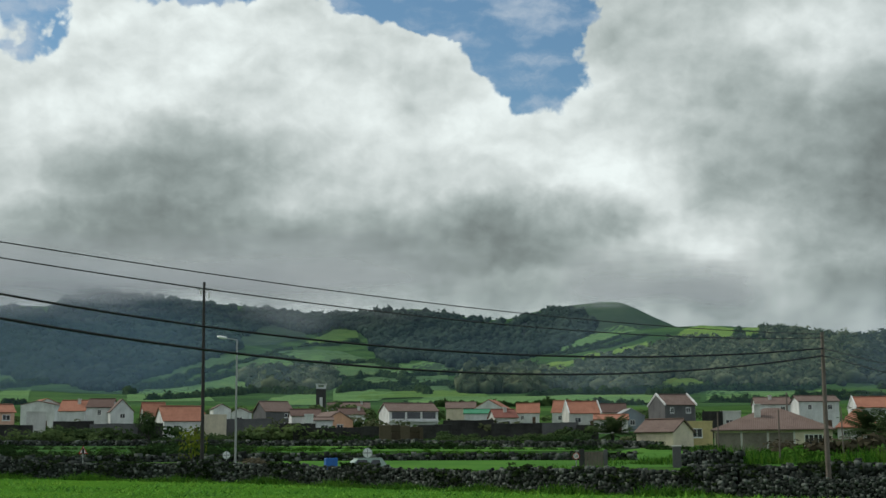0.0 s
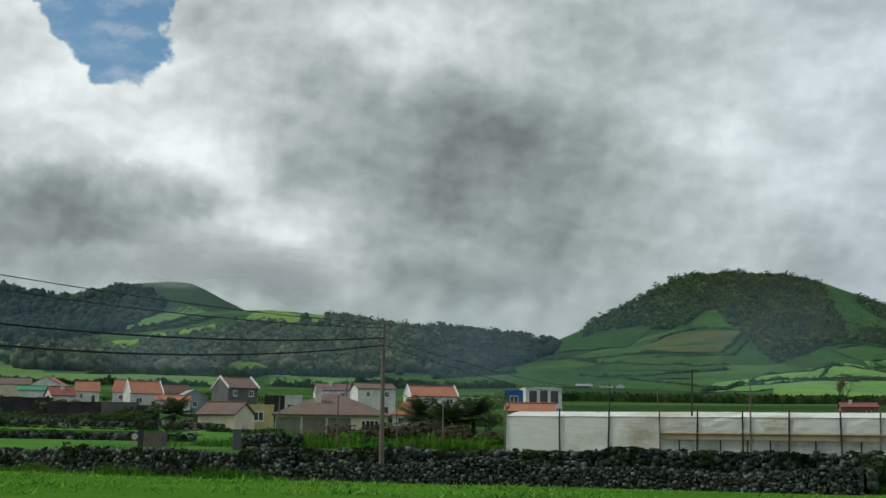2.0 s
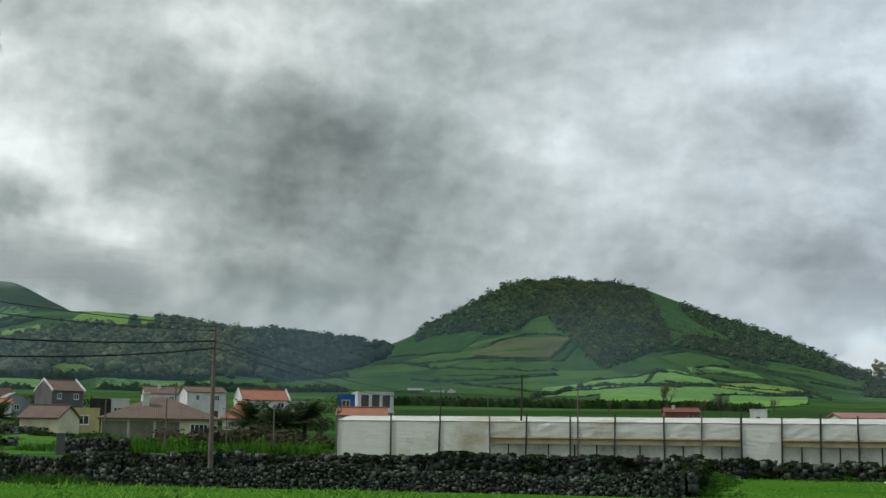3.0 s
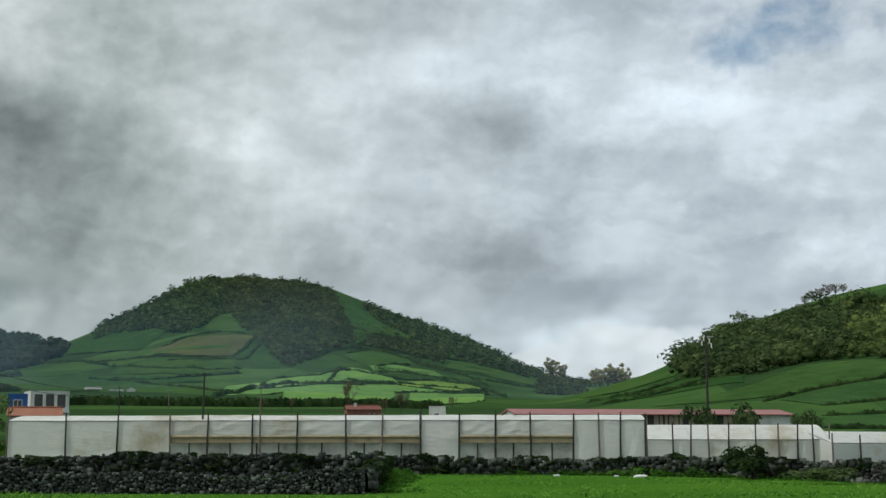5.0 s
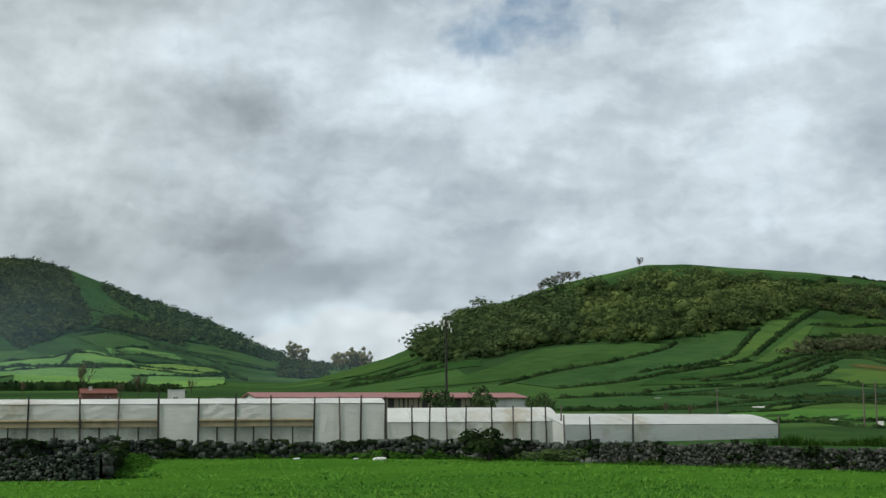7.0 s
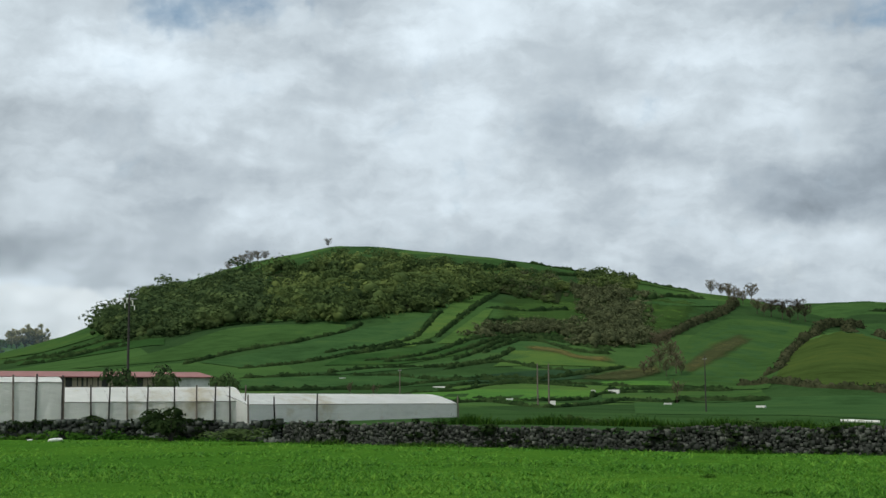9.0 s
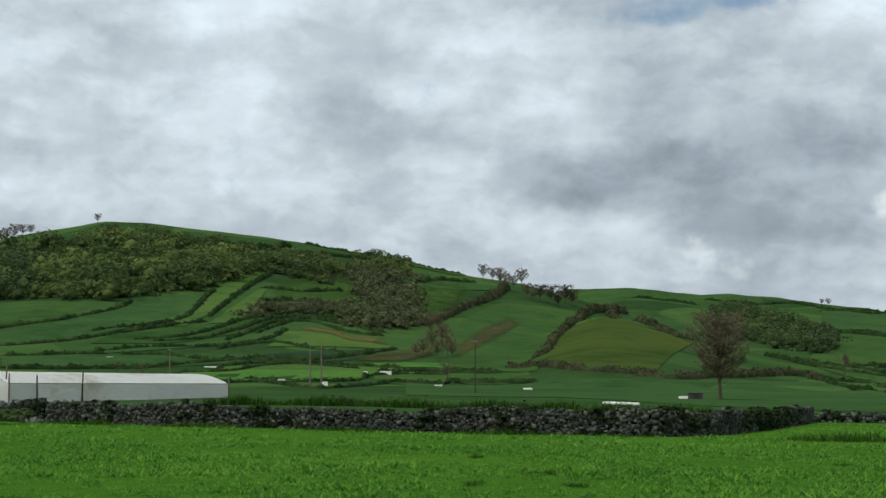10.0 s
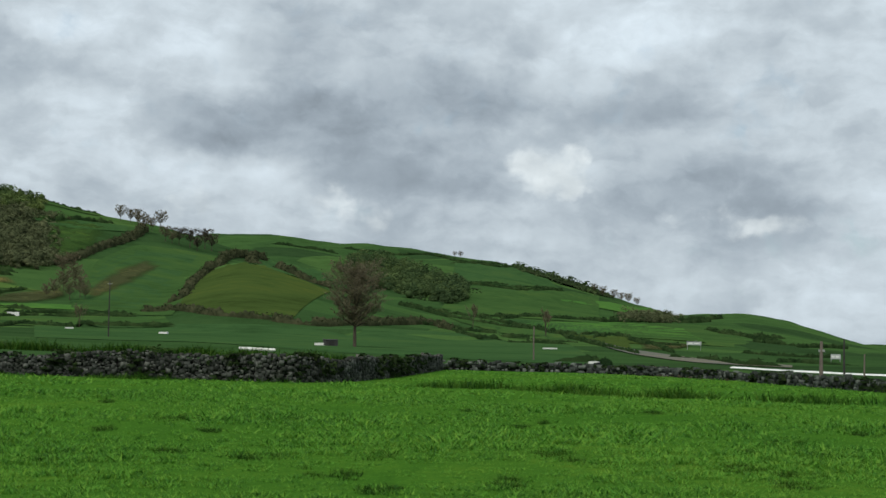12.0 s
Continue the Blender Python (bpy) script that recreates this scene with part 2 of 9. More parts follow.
class Tree:
    """Short hand for a material's nodes."""

    def __init__(self, name):
        self.mat = bpy.data.materials.new(name)
        self.mat.use_nodes = True
        self.t = self.mat.node_tree
        self.bsdf = self.t.nodes["Principled BSDF"]
        self.geo = self.t.nodes.new("ShaderNodeNewGeometry")
        self.pos = self.geo.outputs["Position"]
        self.obj = self.t.nodes.new("ShaderNodeTexCoord").outputs["Object"]

    def link(self, a, b):
        self.t.links.new(a, b)

    def noise(self, scale, detail=4.0, rough=0.55, vec=None, stretch=(1, 1, 1), turn=0.0, distortion=0.0):
        m = self.t.nodes.new("ShaderNodeMapping")
        m.inputs["Scale"].default_value = stretch
        m.inputs["Rotation"].default_value = (0, 0, radians(turn))
        self.link(vec or self.pos, m.inputs[0])
        n = self.t.nodes.new("ShaderNodeTexNoise")
        self.link(m.outputs[0], n.inputs["Vector"])
        n.inputs["Scale"].default_value, n.inputs["Detail"].default_value = scale, detail
        n.inputs["Roughness"].default_value, n.inputs["Distortion"].default_value = rough, distortion
        return n.outputs["Fac"]

    def ramp(self, v, *stops):
        n = self.t.nodes.new("ShaderNodeValToRGB")
        self.link(v, n.inputs[0])
        e = n.color_ramp.elements
        e[0].position, e[0].color = stops[0][0], (*stops[0][1], 1)
        e[1].position, e[1].color = stops[-1][0], (*stops[-1][1], 1)
        for p, c in stops[1:-1]:
            e.new(p).color = (*c, 1)
        return n.outputs[0]

    def math(self, op, a, b=0.0, clamp=False):
        n = self.t.nodes.new("ShaderNodeMath")
        n.operation, n.use_clamp = op, clamp
        for i, v in enumerate((a, b)):
            if isinstance(v, (int, float)):
                n.inputs[i].default_value = v
            else:
                self.link(v, n.inputs[i])
        return n.outputs[0]

    def mix(self, f, a, b, blend="MIX"):
        n = self.t.nodes.new("ShaderNodeMix")
        n.data_type, n.blend_type = "RGBA", blend
        for i, v in ((0, f), (6, a), (7, b)):
            if isinstance(v, (int, float)):
                n.inputs[i].default_value = v
            elif isinstance(v, tuple):
                n.inputs[i].default_value = (*v, 1)
            else:
                self.link(v, n.inputs[i])
        return n.outputs[2]

    def island(self):
        return self.geo.outputs["Random Per Island"]

    def rand(self):
        return self.t.nodes.new("ShaderNodeObjectInfo").outputs["Random"]

    def bump(self, v, strength=0.4, distance=0.02):
        n = self.t.nodes.new("ShaderNodeBump")
        n.inputs["Strength"].default_value, n.inputs["Distance"].default_value = strength, distance
        self.link(v, n.inputs["Height"])
        self.link(n.outputs[0], self.bsdf.inputs["Normal"])

    def leafy(self, col, rough, spec, through_light):
        """Thin leaves: part of the light passes through them."""
        self.done(col, rough, spec)
        tr, mx = self.t.nodes.new("ShaderNodeBsdfTranslucent"), self.t.nodes.new("ShaderNodeMixShader")
        self.link(col, tr.inputs[0])
        mx.inputs[0].default_value = through_light
        self.link(self.bsdf.outputs[0], mx.inputs[1])
        self.link(tr.outputs[0], mx.inputs[2])
        self.link(mx.outputs[0], self.t.nodes["Material Output"].inputs["Surface"])
        return self.mat

    def done(self, col, rough=0.9, spec=0.2, metal=0.0):
        if isinstance(col, tuple):
            self.bsdf.inputs["Base Color"].default_value = (*col, 1)
        else:
            self.link(col, self.bsdf.inputs["Base Color"])
        if isinstance(rough, (int, float)):
            self.bsdf.inputs["Roughness"].default_value = rough
        else:
            self.link(rough, self.bsdf.inputs["Roughness"])
        self.bsdf.inputs["Specular IOR Level"].default_value = spec
        self.bsdf.inputs["Metallic"].default_value = metal
        return self.mat


def tint(c, k):
    return tuple(min(1.0, v * k) for v in c)


def m_plain(name, c, rough=0.8, scale=1.2, vary=0.25, spec=0.3, metal=0.0, bump=0.0, streak=False):
    """Paint, plaster, metal: one colour with stains and grain."""
    t = Tree(name)
    a = t.noise(scale, 5, 0.6, t.obj, (1, 1, 0.55) if streak else (1, 1, 1))
    b = t.noise(scale * 9, 3, 0.6, t.obj)
    col = t.ramp(t.math("ADD", t.math("MULTIPLY", a, 0.7), t.math("MULTIPLY", b, 0.3)), (0.3, tint(c, 1 - vary)), (0.55, c), (0.75, tint(c, 1 + 0.4 * vary)))
    if bump:
        t.bump(b, bump, 0.01)
    return t.done(col, rough, spec, metal)


def m_foliage(name, dark, mid, light, scale=0.35, thin=0.3):
    """Leaves: patches of kindred trees, then tree by tree, then clump by clump."""
    t = Tree(name)
    a = t.noise(scale, 4, 0.6)
    b = t.noise(scale * 3.5, 3, 0.6)
    f = t.math("ADD", t.math("MULTIPLY", t.island(), 0.08), t.math("ADD", t.math("MULTIPLY", a, 0.62), t.math("MULTIPLY", b, 0.34)))
    col = t.ramp(f, (0.38, dark), (0.52, mid), (0.66, light))
    return t.leafy(col, 0.95, 0.0, thin)


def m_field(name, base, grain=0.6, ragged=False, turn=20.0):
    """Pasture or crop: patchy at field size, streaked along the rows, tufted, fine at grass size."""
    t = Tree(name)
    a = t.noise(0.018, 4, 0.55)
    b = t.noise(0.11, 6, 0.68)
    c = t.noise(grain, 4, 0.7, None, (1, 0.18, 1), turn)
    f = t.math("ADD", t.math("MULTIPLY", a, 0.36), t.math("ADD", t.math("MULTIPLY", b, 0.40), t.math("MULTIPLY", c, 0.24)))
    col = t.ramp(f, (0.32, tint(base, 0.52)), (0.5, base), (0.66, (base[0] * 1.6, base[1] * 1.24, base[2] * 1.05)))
    if ragged:
        e = t.t.nodes.new("ShaderNodeAttribute")
        e.attribute_name = "edge"
        k = t.math("ADD", e.outputs["Fac"], t.math("MULTIPLY", t.math("SUBTRACT", b, 0.5), 1.3))
        t.link(t.math("MULTIPLY", t.math("MULTIPLY", t.math("SUBTRACT", k, 0.10), 1.5, True), 0.85), t.bsdf.inputs["Alpha"])
    return t.done(col, 1.0, 0.0)


def m_ground():
    """The open land: pasture greens in a patchwork with earth and dark scrub between."""
    t = Tree("pasture_ground")
    warp = t.noise(0.006, 2, 0.5)
    v = t.t.nodes.new("ShaderNodeTexVoronoi")
    m = t.t.nodes.new("ShaderNodeMapping")
    m.inputs["Scale"].default_value = (0.004, 0.009, 0)
    m.inputs["Rotation"].default_value = (0, 0, radians(20))
    t.link(t.pos, m.inputs[0])
    t.link(m.outputs[0], v.inputs["Vector"])
    v.inputs["Scale"].default_value = 2.0
    s = t.t.nodes.new("ShaderNodeSeparateXYZ")
    t.link(v.outputs["Color"], s.inputs[0])
    patch = t.ramp(s.outputs[0], (0.0, (0.028, 0.060, 0.022)), (0.35, (0.036, 0.080, 0.026)), (0.7, (0.046, 0.100, 0.030)), (1.0, (0.060, 0.120, 0.034)))
    b = t.noise(0.05, 6, 0.65)
    c = t.noise(0.9, 4, 0.7)
    grain = t.math("ADD", t.math("MULTIPLY", b, 0.6), t.math("MULTIPLY", c, 0.4))
    col = t.mix(1.0, patch, t.ramp(grain, (0.3, (0.55, 0.58, 0.5)), (0.5, (1, 1, 1)), (0.7, (1.3, 1.2, 1.1))), "MULTIPLY")
    return t.done(col, 1.0, 0.0)


def m_meadow():
    t = Tree("meadow_turf")
    a = t.noise(0.07, 4, 0.6, None, (1, 1.6, 1))
    b = t.noise(0.9, 5, 0.7, None, (0.6, 1.4, 1))
    c = t.noise(14.0, 5, 0.75)
    f = t.math("ADD", t.math("MULTIPLY", a, 0.24), t.math("ADD", t.math("MULTIPLY", b, 0.26), t.math("MULTIPLY", c, 0.52)))
    col = t.ramp(f, (0.34, (0.022, 0.070, 0.010)), (0.45, (0.042, 0.125, 0.015)), (0.55, (0.060, 0.160, 0.018)), (0.64, (0.115, 0.195, 0.022)))
    t.bump(c, 0.6, 0.06)
    return t.done(col, 1.0, 0.0)


def m_blade(name="grass_blade", k=1.0):
    t = Tree(name)
    a = t.noise(0.07, 4, 0.6, None, (1, 1.6, 1))
    b = t.noise(3.6, 6, 0.75)
    f = t.math("ADD", t.math("MULTIPLY", a, 0.24), t.math("ADD", t.math("MULTIPLY", b, 0.44), t.math("MULTIPLY", t.island(), 0.32)))
    col = t.ramp(f, (0.36, tint((0.026, 0.088, 0.013), k)), (0.45, tint((0.064, 0.195, 0.024), k)), (0.54, tint((0.102, 0.272, 0.031), k)), (0.63, tint((0.145, 0.290, 0.036), k)))
    return t.leafy(col, 0.8, 0.08, 0.35)


def m_stone(name, dark, mid, light):
    t = Tree(name)
    a = t.noise(5.0, 5, 0.65)
    lich = t.noise(0.7, 4, 0.7)
    f = t.math("ADD", t.math("MULTIPLY", t.island(), 0.55), t.math("MULTIPLY", a, 0.45))
    col = t.ramp(f, (0.2, dark), (0.6, mid), (0.92, light))
    col = t.mix(t.math("MULTIPLY", t.ramp(lich, (0.55, (0, 0, 0)), (0.72, (1, 1, 1))), 0.35), col, (0.035, 0.050, 0.022))
    t.bump(a, 0.6, 0.04)
    return t.done(col, 0.95, 0.15)


def m_film():
    """Milky greenhouse film with tan dust stains; wrinkle shade is painted along the creases."""
    t = Tree("greenhouse_film")
    a = t.noise(0.25, 5, 0.65, t.obj, (1, 1, 2.5))
    b = t.noise(2.0, 4, 0.7, t.obj, (0.4, 1, 2))
    dirt = t.noise(0.16, 6, 0.75, t.obj)
    col = t.ramp(t.math("ADD", t.math("MULTIPLY", a, 0.6), t.math("MULTIPLY", b, 0.4)), (0.32, (0.85, 0.86, 0.84)), (0.5, (0.92, 0.93, 0.91)), (0.68, (0.96, 0.96, 0.95)))
    col = t.mix(t.ramp(dirt, (0.54, (0, 0, 0)), (0.70, (0.75, 0.75, 0.75))), col, (0.56, 0.49, 0.33))
    # grey along the creases: wrinkle shade put into the colour, besides the bump
    crease = t.noise(0.9, 5, 0.6, t.obj, (0.35, 1, 1.6), 25.0, 1.5)
    col = t.mix(t.math("MULTIPLY", t.ramp(crease, (0.48, (0, 0, 0)), (0.62, (1, 1, 1))), 0.14), col, (0.62, 0.63, 0.60))
    t.bump(t.math("ADD", t.math("MULTIPLY", b, 0.5), crease), 0.5, 0.09)
    return t.leafy(col, 0.45, 0.4, 0.15)


def m_tile(name, c):
    """Clay roof tiles: courses down the slope, bleached and mossy in places."""
    t = Tree(name)
    w = t.t.nodes.new("ShaderNodeTexWave")
    w.wave_type, w.bands_direction = "BANDS", "X"
    t.link(t.obj, w.inputs["Vector"])
    w.inputs["Scale"].default_value, w.inputs["Distortion"].default_value = 1.6, 0.6
    a = t.noise(0.6, 5, 0.65, t.obj)
    b = t.noise(5, 3, 0.6, t.obj)
    f = t.math("ADD", t.math("MULTIPLY", a, 0.55), t.math("ADD", t.math("MULTIPLY", b, 0.25), t.math("MULTIPLY", w.outputs["Fac"], 0.2)))
    col = t.ramp(f, (0.3, tint(c, 0.6)), (0.5, c), (0.72, (min(1, c[0] * 1.2), c[1] * 1.35, c[2] * 1.4)))
    t.bump(w.outputs["Fac"], 0.5, 0.05)
    return t.done(col, 0.85, 0.2)


MAT_GROUND, MAT_MEADOW, MAT_BLADE = m_ground(), m_meadow(), m_blade(k=1.15)
MAT_RANK = m_blade("rank_grass_blade", 0.5)
MAT_TUSSOCK = m_blade("tussock_blade", 0.66)
MAT_BANKGRASS = m_blade("bank_grass_blade", 0.4)
MAT_HOLLOW = m_blade("hollow_blade", 0.34)
MAT_STONE = m_stone("lava_stone", (0.009, 0.011, 0.010), (0.046, 0.055, 0.049), (0.215, 0.240, 0.215))
MAT_GREYSTONE = m_stone("weathered_lava_stone", (0.015, 0.017, 0.015), (0.050, 0.056, 0.050), (0.175, 0.185, 0.165))
MAT_CAP = m_stone("lichened_cap_stone", (0.036, 0.038, 0.032), (0.090, 0.094, 0.080), (0.185, 0.188, 0.160))
MAT_FILM = m_film()
MAT_WOOD = m_plain("grey_pole_wood", (0.16, 0.135, 0.115), 0.9, 2.0, 0.4, bump=0.4, streak=True)
MAT_DARKWOOD = m_plain("dark_post_wood", (0.045, 0.042, 0.040), 0.9, 2.0, 0.4, streak=True)

# ---- the land: heights in metres by bearing (degrees right) and distance ----


def spline(xs, ys, q):
    """Smooth curve through the knots (monotone between them)."""
    xs, ys, q = np.asarray(xs, float), np.asarray(ys, float), np.asarray(q, float)
    h = np.diff(xs)
    s = np.diff(ys) / h
    m = np.zeros_like(ys)
    m[0], m[-1] = s[0], s[-1]
    ok = s[:-1] * s[1:] > 0
    m[1:-1][ok] = 2 * (s[:-1] * s[1:])[ok] / (s[:-1] + s[1:])[ok]
    qc = np.clip(q, xs[0], xs[-1])
    i = np.clip(np.searchsorted(xs, qc) - 1, 0, len(h) - 1)
    u = (qc - xs[i]) / h[i]
    return (ys[i] * (1 + 2 * u) * (1 - u) ** 2 + h[i] * m[i] * u * (1 - u) ** 2 + ys[i + 1] * u * u * (3 - 2 * u) + h[i] * m[i + 1] * u * u * (u - 1))


G_AZ = [-180, -30, 0, 20, 33, 45, 60, 75, 90, 105, 180]
G_D = [0, 40, 75, 115, 250, 500, 900, 1500]
G_Z = [  # gentle rise of the plain, one row a bearing
    [0, 0, 0, 1, 3, 8, 15, 30],
    [0, 0, 0.0, 1.2, 5.0, 16.5, 42, 75],
    [0, 0, 0.0, 1.2, 5.0, 16.5, 42, 75],
    [0, 0, 0.0, 1.2, 4.8, 15, 38, 65],
    [0, 0, 0.2, 1.2, 5.0, 15, 34, 58],
    [0, 0, 0.2, 0.9, 3.5, 12, 28, 55],
    [0, 0, 0.1, 0.6, 2.2, 7, 18, 40],
    [0, -0.1, -0.2, 0.0, 0.8, 4, 12, 26],
    [0, -0.2, -0.5, -0.6, -0.4, 1.5, 6, 10],
    [0, -0.2, -0.6, -0.9, -2.0, -3.5, -6, -12],
    [0, 0, 0, 0, 0, -2, -6, -12],
]


def plain(az, d):
    i = np.clip(np.searchsorted(G_AZ, az) - 1, 0, len(G_AZ) - 2)
    cols = np.array([spline(G_D, row, d) for row in G_Z])
    a0, a1 = np.array(G_AZ, float)[i], np.array(G_AZ, float)[i + 1]
    u = np.clip((az - a0) / (a1 - a0), 0, 1)
    u = u * u * (3 - 2 * u)
    k = np.arange(az.size)
    return cols[i, k] * (1 - u) + cols[i + 1, k] * u


# each ridge: foot and crest distance, fall behind, steepness, then bearings and crest angles
RIDGES = [
    (1600, 3500, 0.3, 1.15, [-70, -40, -25, -18, -16.3, -15.2, -14, -12.6, -8.5, -4.3, -1.5, 2, 5, 7, 8.8, 10, 13, 18], [2, 5, 6.2, 6.1, 6.05, 6.6, 6.85, 6.55, 6.2, 5.85, 6.1, 5.6, 6.15, 6.25, 5.6, 5.05, 3.6, 2]),
    (1250, 2600, 0.3, 1.1, [-30, -14, -9, -5, -2, 0, 4, 6.5, 9.5, 12, 14, 18, 20, 22.4, 26, 30], [2.6, 3.0, 4.1, 4.5, 4.5, 4.2, 4.5, 4.95, 5.2, 5.15, 4.95, 4.65, 4.45, 4.0, 3.0, 2.4]),
    (950, 2000, 0.35, 1.25, [15, 18, 20, 22.4, 24.1, 25.5, 27.6, 29.2, 31.5, 33.4, 35.5, 37.3, 39.4, 41.7, 44, 49], [1.9, 2.5, 3.3, 4.1, 4.85, 5.6, 6.7, 6.98, 6.8, 6.4, 5.6, 4.95, 4.15, 2.95, 2.5, 1.6]),
    (1200, 1850, 0.3, 1.2, [36, 40, 43.6, 46, 48, 54], [1.8, 2.4, 2.62, 2.8, 2.7, 2.0]),
    (380, 950, 0.3, 1.15, [38, 42, 45, 47.1, 48.3, 49.5, 50.7, 53, 55.3, 57.3, 60.4, 64.2, 67.2, 71.2, 73.5, 76.5, 79, 83, 90], [1.5, 1.9, 2.6, 3.35, 3.95, 4.65, 5.05, 5.75, 6.3, 6.64, 6.48, 6.0, 5.5, 4.72, 4.3, 3.6, 2.9, 1.8, 0.4]),
    (480, 1350, 0.3, 1.2, [64, 70, 74, 76.5, 78.4, 81.4, 86.1, 88.9, 90.8, 93.8, 96, 100], [2.8, 3.5, 3.8, 3.97, 4.02, 3.74, 3.3, 2.82, 2.25, 1.35, 0.7, -0.2]),
    (500, 1100, 0.3, 1.2, [86, 92, 95.4, 97.9, 99.5, 100.8, 102.1, 103.5, 107, 120], [-0.2, 0.55, 1.0, 1.1, 0.9, 0.5, 0.04, -0.33, -0.8, -1.2]),
    (330, 620, 0.25, 0.85, [71, 74, 75.5, 77.5, 79.3, 81.2, 83, 85.5, 88], [0.6, 1.3, 2.3, 2.85, 2.55, 1.95, 1.4, 0.7, 0.2]),
]


def wobble(x, y):
    """Small folds of the land."""
    z = 0
    for k, (w, a) in enumerate(((310.0, 1.0), (147.0, 0.55), (61.0, 0.3))):
        z = z + a * np.sin(x / w * 6.28 + 1.7 * k + 2.1 * np.sin(y / w * 3.9 + k)) * np.cos(y / w * 5.1 + 0.9 * k)
    return z


def height(az, d):
    """Height of the land."""
    az, d = np.broadcast_arrays(np.asarray(az, float), np.asarray(d, float))
    shape = az.shape
    az, d = az.ravel(), d.ravel()
    g = plain(az, d)
    z = g.copy()
    for foot, crest, fall, steep, bear, ang in RIDGES:
        inside = (az > bear[0]) & (az < bear[-1])
        zc = EYE + crest * np.tan(np.radians(spline(bear, ang, az)))
        gc = plain(az, np.full_like(d, crest))
        u = np.clip((d - foot) / (crest - foot), 0, 1)
        s = 0.45 * u ** (steep * 1.5) + 0.55 * u ** steep * (1.35 - 0.35 * u)
        r = g + (zc - gc) * s
        r = np.where(d > crest, zc - (d - crest) * fall, r)
        r = np.where(inside & (d > foot), r, -1e3)
        z = np.maximum(z, r) + 1.5 * np.log1p(np.exp(-np.abs(z - r) / 2.0)) * (np.abs(z - r) < 30)
    fold = np.clip((d - 450) / 900, 0, 1) * 2.2
    z = z + fold * wobble(d * np.sin(np.radians(az)), d * np.cos(np.radians(az)))
    return z.reshape(shape)


def at(az, d, up=0.0):
    """The place on the land at a bearing and a distance."""
    a = radians(az)
    return Vector((d * math.sin(a), d * math.cos(a), float(height(az, d)) + up))


# ---- end of the land's heights ----


def grid_mesh(name, pts, rows, cols, mat, wrap=False):
    me = bpy.data.meshes.new(name)
    r, c = np.meshgrid(np.arange(rows - 1), np.arange(cols if wrap else cols - 1), indexing="ij")
    c2 = (c + 1) % cols
    quads = np.stack([r * cols + c, r * cols + c2, (r + 1) * cols + c2, (r + 1) * cols + c], -1).reshape(-1, 4)
    me.vertices.add(len(pts))
    me.vertices.foreach_set("co", np.asarray(pts, np.float32).ravel())
    me.loops.add(quads.size)
    me.loops.foreach_set("vertex_index", quads.ravel().astype(np.int32))
    me.polygons.add(len(quads))
    me.polygons.foreach_set("loop_start", np.arange(0, quads.size, 4, dtype=np.int32))
    me.update(calc_edges=True)
    me.polygons.foreach_set("use_smooth", np.ones(len(quads), bool))
    me.materials.append(mat)
    return me


def make_ground():
    fine_az = np.arange(-26, 112, 0.2)
    rest = np.arange(112, 334, 3.0)
    az = np.concatenate([fine_az, rest])
    crests = np.array([q[1] for q in RIDGES], float)
    d = np.unique(np.concatenate([[0.0, 2, 5], np.geomspace(8, 4950, 190), (crests[:, None] + np.array([-14.0, -5.0, 0.0])).ravel()]))
    D, A = np.meshgrid(d, az, indexing="ij")
    Aw = np.where(A > 180, A - 360, A)
    Z = height(Aw, D)
    pts = np.stack([D * np.sin(np.radians(A)), D * np.cos(np.radians(A)), Z], -1).reshape(-1, 3)
    ob = new("ground", grid_mesh("ground", pts, len(d), len(az), MAT_GROUND, wrap=True))
    return tagged(ob, "green rolling pasture land rising to hills", "ground", kind="structure")


make_ground()



# ---- low cloud that hangs on the mountain ----
def m_mist(z0, z1, z2, seed):
    """Vapour: thin at the lower edge, thick in the middle, gone above."""
    t = Tree("cloud_vapour")
    n = t.noise(0.0016, 7, 0.58, None, (1, 1, 1.5), seed * 40.0)
    s = t.t.nodes.new("ShaderNodeSeparateXYZ")
    t.link(t.pos, s.inputs[0])
    z = t.math("ADD", s.outputs[2], t.math("MULTIPLY", t.math("SUBTRACT", n, 0.5), 330.0))

    def ease(lo, hi):
        m = t.t.nodes.new("ShaderNodeMapRange")
        m.interpolation_type = "SMOOTHSTEP"
        t.link(z, m.inputs[0])
        m.inputs[1].default_value, m.inputs[2].default_value = lo, hi
        return m.outputs[0]

    a = t.math("MULTIPLY", ease(z0, z1), t.math("SUBTRACT", 1.0, ease(z1, z2)))
    uvn = t.t.nodes.new("ShaderNodeAttribute")
    uvn.attribute_name = "edge"
    a = t.math("MULTIPLY", a, uvn.outputs["Fac"])
    t.link(t.math("MULTIPLY", a, 0.75, True), t.bsdf.inputs["Alpha"])
    return t.done((0.34, 0.36, 0.375), 1.0, 0.0)


